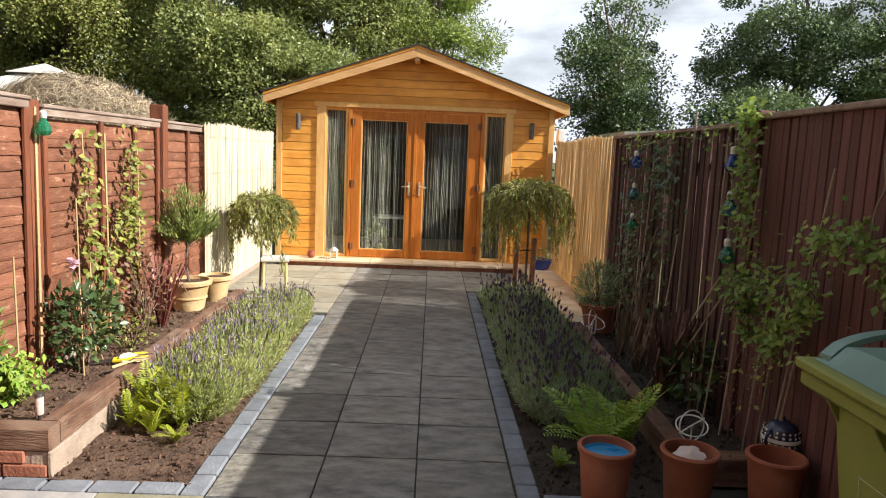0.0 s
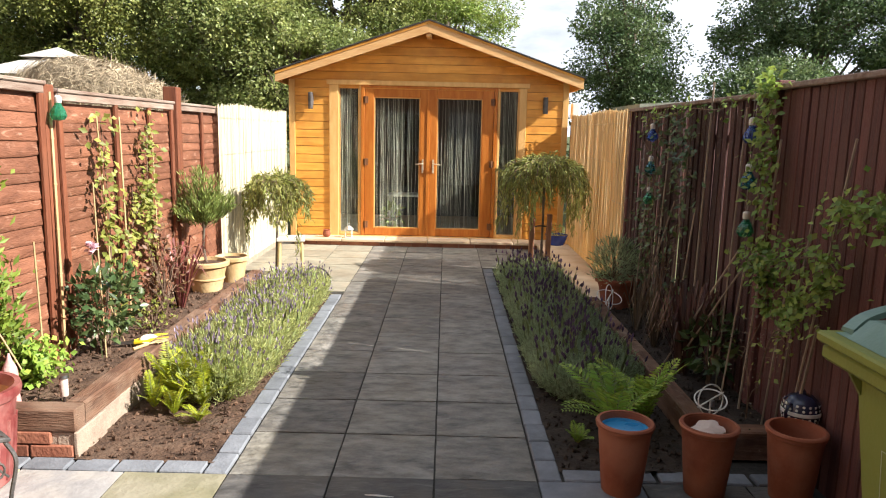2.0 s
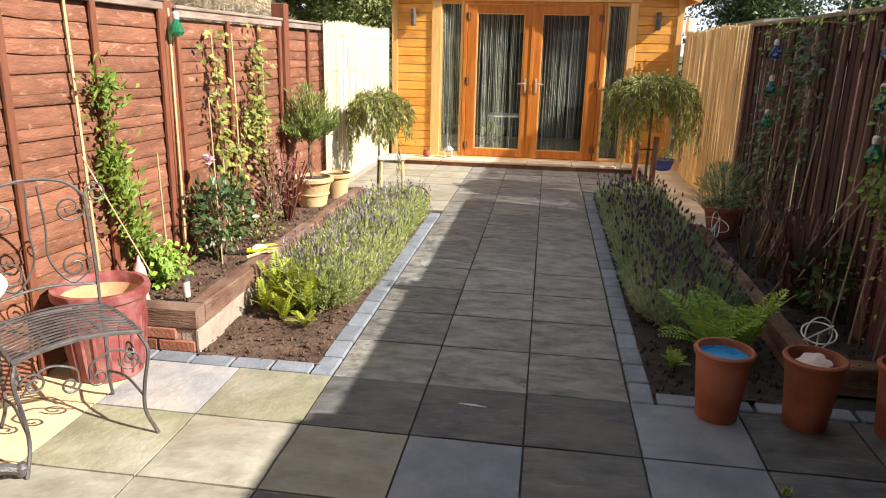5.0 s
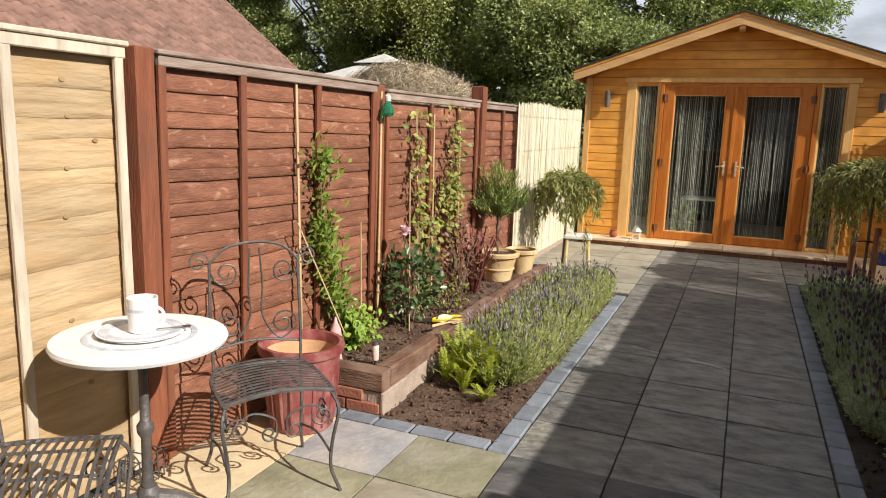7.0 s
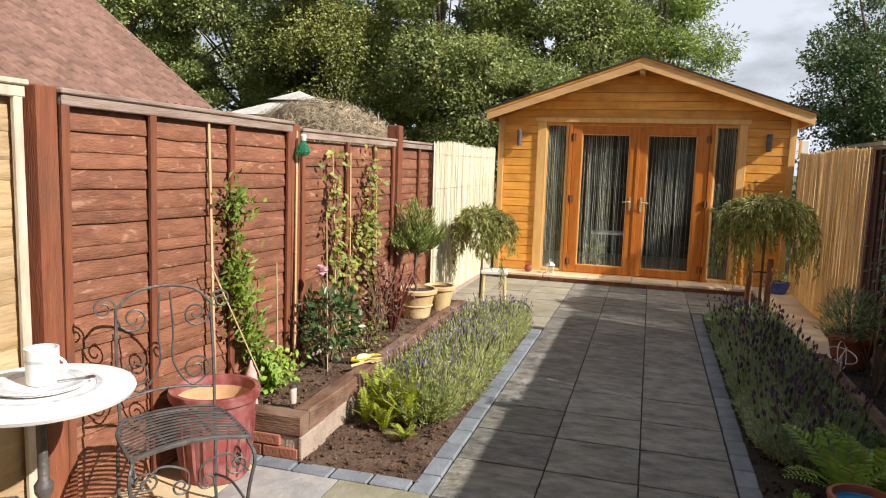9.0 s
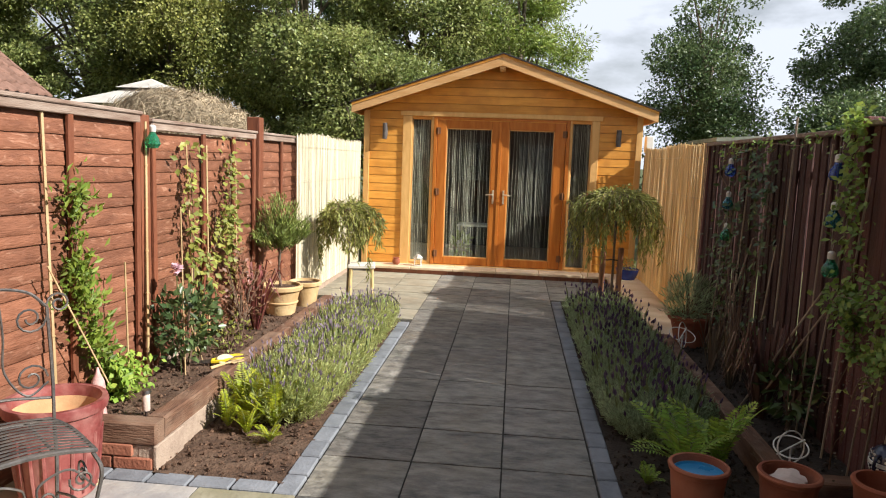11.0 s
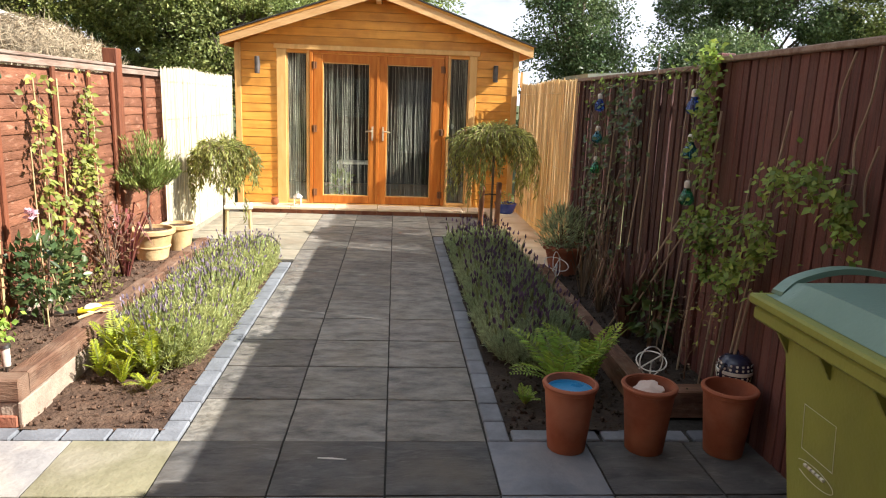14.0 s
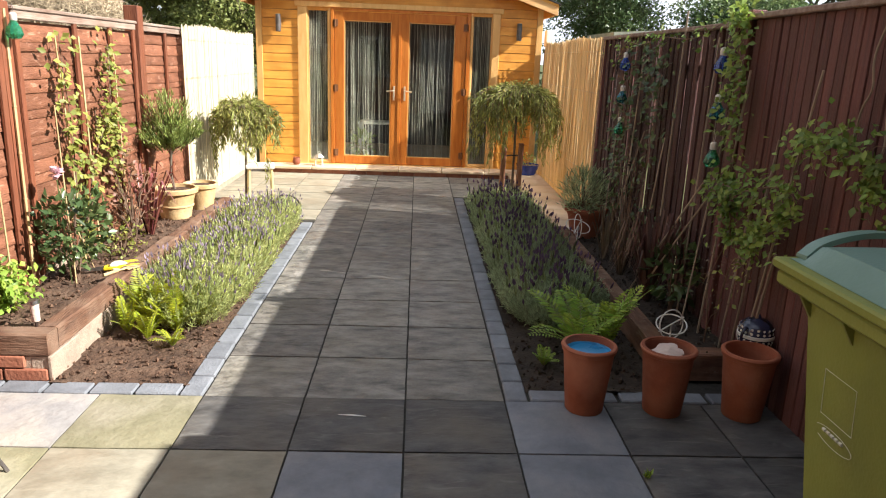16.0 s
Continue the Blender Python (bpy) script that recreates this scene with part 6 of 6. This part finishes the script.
for k in range(10):
    a = 2 * math.pi * k / 10
    part("spoke", Build().tube([(0.02 * math.cos(a), 0.02 * math.sin(a), 0), (0.17 * math.cos(a), 0.17 * math.sin(a), 0)], 0.005, 5), M_GUTTER, wheel)

shears = thing("garden_shears", "yellow-handled garden shears lying on the soil", "shears", pose(-1.90, 1.26, 0.212, 0, 0, 25) @ Matrix.Scale(1.15, 4))
for s in (-1, 1):
    part("handle", Build().tube(arc([(0.0, s * 0.012, 0), (0.06, s * 0.035, 0.006), (0.13, s * 0.05, 0.012), (0.17, s * 0.035, 0.012), (0.13, s * 0.02, 0.010), (0.07, s * 0.018, 0.006)], 5), 0.011, 7), M_YELLOW, shears, "bright yellow handle", True)
    part("blade", Build().prism([(-0.15, 0.0), (0.0, -0.008), (0.0, 0.010)], s * 0.008 - 0.001, s * 0.008 + 0.002), M_STEEL, shears)
solo("plastic_disc", Build().lathe([(0.01, 0), (0.05, 0.002), (0.056, 0.008), (0.05, 0.014), (0.01, 0.016)], 24), M_CREAMDISC, "pale cream plastic disc lying beside the shears", "disc", pose(-1.82, 1.29, 0.218, 14, 8, 0), smooth=True)
trowel = solo("garden_trowel", Build().tube([(0, 0, 0), (0.10, 0, 0.006)], 0.010, 7).tube([(0.10, 0, 0.006), (0.15, 0, 0.004)], 0.005, 6).box(0.15, 0.24, -0.028, 0.028, 0.0, 0.004, 0.001), M_CANE, "wooden-handled trowel lying on the sleeper", "trowel", pose(-1.80, 1.02, 0.245, 0, 0, 60))
solar = thing("solar_light", "small steel solar stake light in the raised bed", "solar light", pose(-1.84, 0.34, 0.18))
part("spike", Build().tube([(0, 0, 0), (0, 0, 0.05)], 0.007, 6), M_GUTTER, solar)
part("tube", Build().lathe([(0.018, 0.04), (0.02, 0.045), (0.02, 0.125), (0.018, 0.13)], 16), M_SHELL, solar, "pale frosted tube", True)
part("cap", Build().lathe([(0.022, 0.13), (0.027, 0.134), (0.025, 0.15), (0.01, 0.153)], 16), M_STEEL, solar, "", True)
ornament = solo("garden_ornament", Build().lathe([(0.04, 0), (0.045, 0.02), (0.035, 0.10), (0.028, 0.17), (0.036, 0.20), (0.03, 0.24), (0.012, 0.28), (0.004, 0.31)], 14), M_PINK, "faded pink clay garden ornament on the soil", "ornament", pose(-2.05, 0.26, 0.15), smooth=True)


def bulb_lamp(x, y, z_, tint, label, scale=1.0):
    t = thing("solar_bulb", label, "solar lamp", pose(x, y, z_) @ Matrix.Scale(scale, 4), "hanging solar bulbs")
    m = bpy.data.materials.get("tinted_" + label.split()[0])
    if m is None:
        m = glass("tinted_" + label.split()[0], tint)
        m.node_tree.nodes["Principled BSDF"].inputs["Transmission Weight"].default_value = 0.8
        m.node_tree.nodes["Principled BSDF"].inputs["Roughness"].default_value = 0.12
    part("globe", Build().lathe([(0.006, -0.105), (0.035, -0.098), (0.05, -0.075), (0.043, -0.045), (0.022, -0.012), (0.018, 0.0)], 8), m, t)
    part("cap", Build().lathe([(0.019, 0.0), (0.021, 0.004), (0.021, 0.035), (0.012, 0.045)], 12), M_CREAM, t, "pale screw cap", True)
    part("hook", Build().tube([(0, 0, 0.045), (0.004, 0, 0.07), (0, 0, 0.095)], 0.002, 5), M_STEEL, t)
    return t


BLUE, TEAL, GREEN = (0.04, 0.12, 0.62), (0.05, 0.34, 0.46), (0.06, 0.50, 0.27)
for x, y, z_, c, lab in ((1.62, 2.57, 1.61, BLUE, "blue faceted glass solar bulb hanging on the fence"), (1.62, 2.56, 1.36, TEAL, "teal glass solar bulb hanging below another"),
                         (1.62, 2.55, 1.12, GREEN, "green faceted glass solar bulb hanging on the fence"), (1.62, 0.78, 1.62, BLUE, "blue faceted glass solar bulb hanging on the fence"),
                         (1.62, 0.77, 1.38, TEAL, "teal glass solar bulb hanging below another"), (1.62, 0.75, 1.13, GREEN, "green faceted glass solar bulb hanging on the fence"),
                         (-2.12, 0.97, 1.66, GREEN, "green faceted glass solar bulb hanging on the fence")):
    bulb_lamp(x, y, z_, c, lab, 0.92)
for y in (2.57, 0.78):
    solo("hanging_cord", Build().tube([(1.62, y, 1.80), (1.62, y - 0.01, 1.45), (1.62, y - 0.02, 1.1)], 0.0018, 4), M_STEEL, "thin cord holding the glass bulbs", "cord")


def armillary(x, y, z_, r, m_extra=0):
    t = thing("armillary_sphere", "small pale metal hoop sphere on a stem", "ornament", pose(x, y, z_, 0, 0, m_extra), "hoop ornaments")
    for e in ((82, 8), (18, -14)):
        ring = [Euler((radians(e[0]), radians(e[1]), 0)).to_matrix() @ Vector((r * math.cos(a), r * math.sin(a), 0)) + Vector((0, 0, 0.12)) for a in np.linspace(0, 2 * math.pi, 29)]
        part("hoop", Build().tube(ring, 0.004, 6), M_CREAM, t)
    part("hub", Build().lathe([(0.006, -0.018), (0.012, -0.016), (0.012, 0.016), (0.006, 0.018)], 10, (0.01, 0, 0.10)), M_STEEL, t, "", True)
    part("stem", Build().tube([(0, 0, 0), (0, 0, 0.12)], 0.005, 6), M_CREAM, t)
    part("arrow", Build().tube([(-r, 0, 0.12 - r * 0.4), (r, 0, 0.12 + r * 0.4)], 0.004, 6), M_CREAM, t)
    return t


armillary(1.36, 0.36, 0.15, 0.076, 20)
armillary(1.36, 2.55, 0.15, 0.10, 60)

teapot = thing("teapot", "dark blue spotted ceramic teapot on the sleeper", "teapot", pose(1.66, 0.08, 0.15, 0, 0, 30) @ Matrix.Scale(0.8, 4))
part("body", Build().lathe([(0.05, 0.15), (0.09, 0.17), (0.105, 0.23), (0.095, 0.29), (0.06, 0.325), (0.02, 0.335), (0.018, 0.345), (0.01, 0.36)], 24), M_DARKPOT, teapot, "", True)
part("foot", Build().lathe([(0.06, -0.15), (0.07, -0.12), (0.055, 0.06), (0.052, 0.152)], 20), M_DARKPOT, teapot, "", True)
part("band", Build().lathe([(0.104, 0.225), (0.1075, 0.227), (0.1065, 0.245), (0.103, 0.247)], 24), M_CREAM, teapot, "cream band", True)
part("handle", Build().tube([(-0.09 - 0.05 * math.sin(a), 0, 0.24 - 0.05 * math.cos(a)) for a in np.linspace(0.1, math.pi - 0.1, 9)], 0.009, 7), M_DARKPOT, teapot, "", True)
part("spout", Build().tube([(0.09, 0, 0.21), (0.13, 0, 0.24), (0.155, 0, 0.29)], [0.022, 0.016, 0.011], 8), M_DARKPOT, teapot, "", True)
for k in range(18):
    a = 2 * math.pi * k / 18
    for r_, z_ in ((0.0975, 0.195), (0.1025, 0.213), (0.1005, 0.262), (0.0955, 0.285)):
        part("spot", Build().lathe([(0.001, -0.001), (0.008, 0.0), (0.008, 0.002), (0.001, 0.003)], 8), M_CREAM, teapot, "", False, pose(r_ * math.cos(a), r_ * math.sin(a), z_, 0, 90, math.degrees(a)))

# raised stone strip beside the shaded fence
strip = thing("stone_walkway", "raised cream stone strip along the reed fence", "walkway")
part("core", Build().box(1.28, 1.69, 3.12, 6.40, -0.03, 0.055), M_MORTAR, strip)
for k in range(7):
    part("slab", Build().box(1.27, 1.69, 3.09 + 0.475 * k, 3.09 + 0.475 * k + 0.468, 0.057, 0.095, 0.006), M_SANDSTONE, strip)
bluepot = pot("plant_pot", "blue glazed bowl by the summerhouse", "plant pot", pose(1.52, 6.3, 0.095), [(0.09, 0), (0.10, 0.005), (0.135, 0.08), (0.15, 0.13), (0.155, 0.14), (0.14, 0.14), (0.135, 0.12), (0.01, 0.11)], M_BLUEPOT, 0.125, M_SOIL)
bush("small_plant", "small green plant in the blue bowl", "plant", pose(1.52, 6.3, 0.21), 90, (0.10, 0.10, 0.10), 0.05, M_NEEDLE, 55, 0.3, 5, 0.06)
lantern = thing("lantern", "small white metal lantern on the step", "lantern", pose(-1.29, 6.58, 0.088))
part("base", Build().box(-0.05, 0.05, -0.05, 0.05, 0, 0.015, 0.004), M_CREAM, lantern)
for sx in (-1, 1):
    for sy in (-1, 1):
        part("post", Build().box(sx * 0.042 - 0.005, sx * 0.042 + 0.005, sy * 0.042 - 0.005, sy * 0.042 + 0.005, 0.015, 0.11, 0.001), M_CREAM, lantern)
part("pane", Build().box(-0.036, 0.036, -0.036, 0.036, 0.016, 0.108, 0.002), M_GLASS, lantern)
part("roof", Build().lathe([(0.068, 0.11), (0.066, 0.118), (0.03, 0.15), (0.01, 0.16)], 4), M_CREAM, lantern)
part("ring", Build().tube([(0.018 * math.cos(a), 0, 0.175 + 0.018 * math.sin(a)) for a in np.linspace(0, 2 * math.pi, 15)], 0.003, 5), M_CREAM, lantern)
small_pot = solo("terracotta_jar", Build().lathe([(0.03, 0), (0.05, 0.02), (0.056, 0.05), (0.045, 0.08), (0.04, 0.09), (0.05, 0.10), (0.045, 0.10), (0.01, 0.09)], 20), M_TERRA, "small terracotta jar on the step", "jar", pose(-1.60, 6.60, 0.088), smooth=True)
for x in (-1.83, 1.355):
    wl_ = thing("wall_lamp", "slim brushed steel up-and-down wall lamp on the cladding", "wall lamp", pose(x, SY - 0.005, 1.93), "wall lamps")
    part("backplate", Build().box(-0.03, 0.03, -0.012, 0.0, -0.06, 0.06, 0.004), M_STEEL, wl_)
    part("cylinder", Build().lathe([(0.028, -0.11), (0.033, -0.105), (0.033, 0.105), (0.028, 0.11)], 18, (0, -0.055, 0)), M_IRON, wl_, "", True)
    part("lens", Build().lathe([(0.01, 0.108), (0.026, 0.108), (0.026, 0.112), (0.01, 0.113)], 16, (0, -0.055, 0)), M_CREAM, wl_)
solo("gutter_box", Build().box(1.74, 1.84, SY + 0.05, SY + 0.2, 1.76, 1.98, 0.01).tube([(1.79, SY + 0.12, 1.78), (1.79, SY + 0.12, -0.07)], 0.03, 10), M_WHITE, "white rainwater hopper and pipe beside the summerhouse", "downpipe")

# inside the summerhouse
side_table = thing("side_table", "small white side table behind the doors", "table", pose(-0.55, 7.6, 0.09))
part("tabletop", Build().box(-0.28, 0.28, -0.2, 0.2, 0.50, 0.53, 0.008), M_WHITE, side_table)
for sx in (-1, 1):
    for sy in (-1, 1):
        part("leg", Build().box(sx * 0.25 - 0.018, sx * 0.25 + 0.018, sy * 0.17 - 0.018, sy * 0.17 + 0.018, 0, 0.50, 0.004), M_WHITE, side_table)
bush("potted_plant", "leafy green houseplant seen through the glass", "plant", pose(-0.75, 7.15, 0.09), 160, (0.14, 0.14, 0.2), 0.09, M_NEEDLE, 57, 0.5, 6, 0.22)

# ---- beyond the fences ----
neighbour = thing("neighbour_house", "neighbouring single-storey house with a brown pantile roof", "house")
EX, EZ, Y0, Y1 = -7.0, 2.30, -5.0, 7.05
SLOPE = math.radians(38)
part("wall", Build().box(-15.0, -7.3, Y0 + 0.1, Y1 - 0.15, -0.06, 2.1), M_RENDER, neighbour)
part("roof_deck", Build().prism([(EX, EZ - 0.03), (EX - 4.6, EZ - 0.03 + 4.6 * math.tan(SLOPE)), (EX - 9.2, EZ - 0.03), (EX - 9.2, EZ - 0.10), (EX, EZ - 0.10)], Y0, Y1 - 0.02), M_GUTTER, neighbour)
tiles = Build()
TW, TL = 0.20, 0.22
rows_, cols = 26, int((Y1 - Y0) / TW)
for r in range(rows_):
    for c in range(cols):
        y0 = Y0 + c * TW
        s0, s1 = r * TL, r * TL + TL + 0.03
        lift = 0.004 * noise.noise(Vector((r, c, 3)))
        verts = []
        for q in range(7):
            u = q / 6
            wave = 0.030 * max(0.0, math.sin(math.pi * min(1, u / 0.55))) if u < 0.55 else -0.010 * math.sin(math.pi * (u - 0.55) / 0.45)
            for s_, up in ((s0, 0.034), (s1, 0.0)):
                verts.append((EX + 0.05 - s_ * math.cos(SLOPE) + (wave + up + lift) * math.sin(SLOPE), y0 + u * TW * 1.02, EZ - 0.02 + s_ * math.sin(SLOPE) + (wave + up + lift) * math.cos(SLOPE)))
        n0 = len(verts)
        verts += [(verts[2 * q][0], verts[2 * q][1], verts[2 * q][2] - 0.03) for q in range(7)]
        faces = [(2 * q, 2 * q + 2, 2 * q + 3, 2 * q + 1) for q in range(6)] + [(2 * q, n0 + q, n0 + q + 1, 2 * q + 2) for q in range(6)]
        tiles.add(verts, faces)
part("pantile_cover", tiles, M_ROOFTILE, neighbour, "brown interlocking pantiles", kind="stuff")
part("verge", Build().prism([(EX + 0.03, EZ - 0.06), (EX - 4.6, EZ - 0.06 + 4.6 * math.tan(SLOPE)), (EX - 4.6, EZ + 0.03 + 4.6 * math.tan(SLOPE)), (EX + 0.03, EZ + 0.01)], Y1 - 0.02, Y1 + 0.03), M_ROOFTILE, neighbour)
part("gutter", Build().tube([(EX + 0.09, Y0, EZ - 0.075), (EX + 0.09, Y1, EZ - 0.075)], 0.055, 10), M_GUTTER, neighbour, "dark brown gutter")

brolly = thing("garden_parasol", "pale canvas garden gazebo roof beyond the fence", "parasol", pose(-6.28, 8.7, 0) @ Matrix.Diagonal((0.86, 0.86, 1, 1)))
part("canopy", Build().add([(-1.15, -1.1, 2.27), (1.15, -1.1, 2.27), (1.15, 1.1, 2.27), (-1.15, 1.1, 2.27), (-0.35, -0.35, 2.55), (0.35, -0.35, 2.55), (0.35, 0.35, 2.55), (-0.35, 0.35, 2.55)],
                           [(0, 1, 5, 4), (1, 2, 6, 5), (2, 3, 7, 6), (3, 0, 4, 7), (4, 5, 6, 7), (3, 2, 1, 0)]), M_CANVAS, brolly)
part("top_vent", Build().add([(-0.48, -0.48, 2.57), (0.48, -0.48, 2.57), (0.48, 0.48, 2.57), (-0.48, 0.48, 2.57), (0, 0, 2.76)], [(0, 1, 4), (1, 2, 4), (2, 3, 4), (3, 0, 4), (3, 2, 1, 0)]), M_CANVAS, brolly)
for sx in (-1, 1):
    for sy in (-1, 1):
        part("post", Build().tube([(sx * 1.1, sy * 1.05, 0), (sx * 1.1, sy * 1.05, 2.28)], 0.03, 8), M_GUTTER, brolly)

# dry thatch-like climber on a trellis
thatch = thing("dry_climber", "mound of dry straw-coloured twigs above the fence", "shrub", pose(-5.35, 7.9, 0))
n = 20000
d = sphere_dirs(n)
d[:, 2] = np.abs(d[:, 2])
tp = d * np.array([1.25, 0.9, 0.66]) * (0.80 + 0.22 * RNG.uniform(0, 1, (n, 1)) + 0.16 * RNG.uniform(0, 1, (n, 1)) ** 9) + [0, 0, 1.85]
tp[:, 2] -= 0.16 * (tp[:, 0] + 0.2) * (tp[:, 0] > -0.2)
part("brushwood", leaf_mesh("brushwood", tp, np.cross(d, RNG.normal(size=(n, 3))) + d * 0.25 + [0.35, 0, -0.2], d + RNG.normal(0, 0.4, (n, 3)), RNG.uniform(0.12, 0.32, n), 0.009, M_STRAW, 0.04), None, thatch, kind="stuff")
part("core", Build().lathe([(0.9, 0), (1.0, 1.3), (1.0, 1.8), (0.75, 2.05), (0.35, 2.2)], 20, (0, 0, 0), 0.6), M_DEADWOOD, thatch, "", True)

right_shed = thing("neighbour_shed", "low shed with a grey-green felt roof over the fence", "shed", pose(4.2, 9.0, 0))
part("wall", Build().box(-0.9, 1.2, 0.0, 1.6, -0.06, 2.05), M_DARK, right_shed)
part("roof", Build().prism([(-1.0, 2.02), (1.3, 2.18), (1.3, 2.24), (-1.0, 2.08)], -0.15, 1.75), M_FELTROOF, right_shed)


def leafy_tree(x, y, height, crown, n, size, material, seed, label, clumps=70, low=0.25, width=0.6, wispy=0.0):
    """A trunk with limbs, and leaves gathered in clumps at the ends of boughs."""
    rng = np.random.default_rng(seed)
    t = thing("tree", label, "tree", pose(x, y, -0.06))
    cx, cy, cz = crown
    part("trunk", Build().tube([(0, 0, 0), (0.08, 0.05, height * 0.25), (-0.05, 0.0, height * 0.5), (0.05, 0.05, height * 0.8)], [0.16, 0.13, 0.09, 0.03], 9), M_BARK, t)
    centres = []
    clumps = int(clumps * 1.25)
    mid = height * (low + 1) / 2
    for k in range(clumps):
        d = rng.normal(size=3)
        d /= np.linalg.norm(d)
        r = rng.uniform(0.35, 1.0) ** 0.6 * (1 + 0.25 * noise.noise(Vector(d) * 1.7 + Vector((seed * 3.1, 0, 0))))
        centres.append(np.array([d[0] * cx * r, d[1] * cy * r, mid + d[2] * cz * r]))
    for k in range(0, clumps, 3):
        c = centres[k]
        s = np.array([0, 0, height * rng.uniform(0.2, 0.6)])
        part("limb", Build().tube([tuple(s), tuple((s + c) / 2 + [0, 0, 0.15]), tuple(c)], [0.05, 0.03, 0.012], 5), M_BARK, t)
    per = n // clumps
    ps, al, fc = [], [], []
    for c in centres:
        thin = 1 - wispy * min(1.0, max(0.0, (c[2] - mid) / cz))
        e = rng.normal(0, 1, (max(8, int(per * thin)), 3))
        e *= (rng.uniform(0.05, 1, (len(e), 1)) ** 0.4) / np.linalg.norm(e, axis=1, keepdims=True)
        e = e * np.array([0.56, 0.56, 0.36]) * rng.uniform(0.55, 1.4) * (0.45 + 0.55 * thin)
        ps.append(c + e)
        al.append(e + rng.normal(0, 0.35, e.shape) + [0, 0, -0.12])
        fc.append(rng.normal(0, 0.75, e.shape) + e * 1.2 + [0.25, -0.1, 0.6])
    ps, al, fc = np.concatenate(ps), np.concatenate(al), np.concatenate(fc)
    part("crown", leaf_mesh("crown", ps, al, fc, rng.uniform(0.6, 1.3, len(ps)) * size, rng.uniform(0.7, 1.2, len(ps)) * size * width, material), None, t, kind="stuff")
    return t


far = "tall leafy tree behind the summerhouse and fence"
leafy_tree(-13.5, 12.5, 7.5, (2.2, 2.0, 3.0), 40398, 0.111, M_TREE1, 101, "tall dark green tree beyond the neighbour's roof", 90)
leafy_tree(-10.2, 13.5, 8.2, (2.3, 2.0, 3.3), 66657, 0.093, M_TREE1, 102, far, 100, 0.12)
leafy_tree(-7.8, 12.8, 7.0, (1.7, 1.6, 3.0), 54537, 0.081, M_TREE4, 103, "bronze-green leafy tree beyond the fence", 90, 0.12)
leafy_tree(-5.2, 14.0, 8.4, (2.2, 2.0, 3.6), 72717, 0.093, M_TREE1, 104, far, 110, 0.08)
leafy_tree(-3.3, 12.6, 4.6, (1.5, 1.3, 2.2), 42418, 0.081, M_TREE1, 105, "leafy elder bush behind the fence", 70, 0.05)
leafy_tree(-2.4, 14.6, 8.2, (2.0, 1.8, 3.3), 72717, 0.087, M_TREE1, 106, far, 110, 0.15)
leafy_tree(0.0, 15.0, 7.4, (1.35, 1.4, 3.2), 33664, 0.118, M_TREE2, 107, "light green willow behind the summerhouse", 75, 0.2, 0.3)
leafy_tree(-1.2, 17.0, 9.0, (2.0, 1.8, 3.6), 35910, 0.118, M_TREE2, 108, "light green willow behind the summerhouse", 80, 0.25, 0.3)
leafy_tree(4.5, 15.0, 6.4, (1.45, 1.3, 3.0), 42887, 0.087, M_TREE3, 109, "dark green tree with a thin wispy top against the sky", 90, 0.02, 0.6, 0.85)
leafy_tree(9.2, 15.0, 7.2, (2.6, 2.2, 3.2), 72717, 0.093, M_TREE3, 110, "broad dark green tree beyond the shaded fence", 100, 0.05, 0.6, 0.5)
leafy_tree(7.0, 12.0, 3.6, (1.8, 1.2, 1.5), 36358, 0.081, M_TREE3, 111, "low dark hedge tree beyond the fence", 60, 0.05)
leafy_tree(13.0, 14.0, 7.5, (2.3, 2.2, 3.2), 35910, 0.111, M_TREE1, 112, "leafy tree beyond the neighbouring garden", 80, 0.1)
leafy_tree(-16.5, 16.0, 9.0, (2.8, 2.2, 3.8), 35910, 0.133, M_TREE1, 113, "tall dark green tree beyond the neighbour's roof", 80, 0.1)
leafy_tree(-7.0, 18.0, 9.5, (3.2, 2.0, 4.2), 40398, 0.133, M_TREE3, 114, "tall dark tree at the back", 90, 0.08)
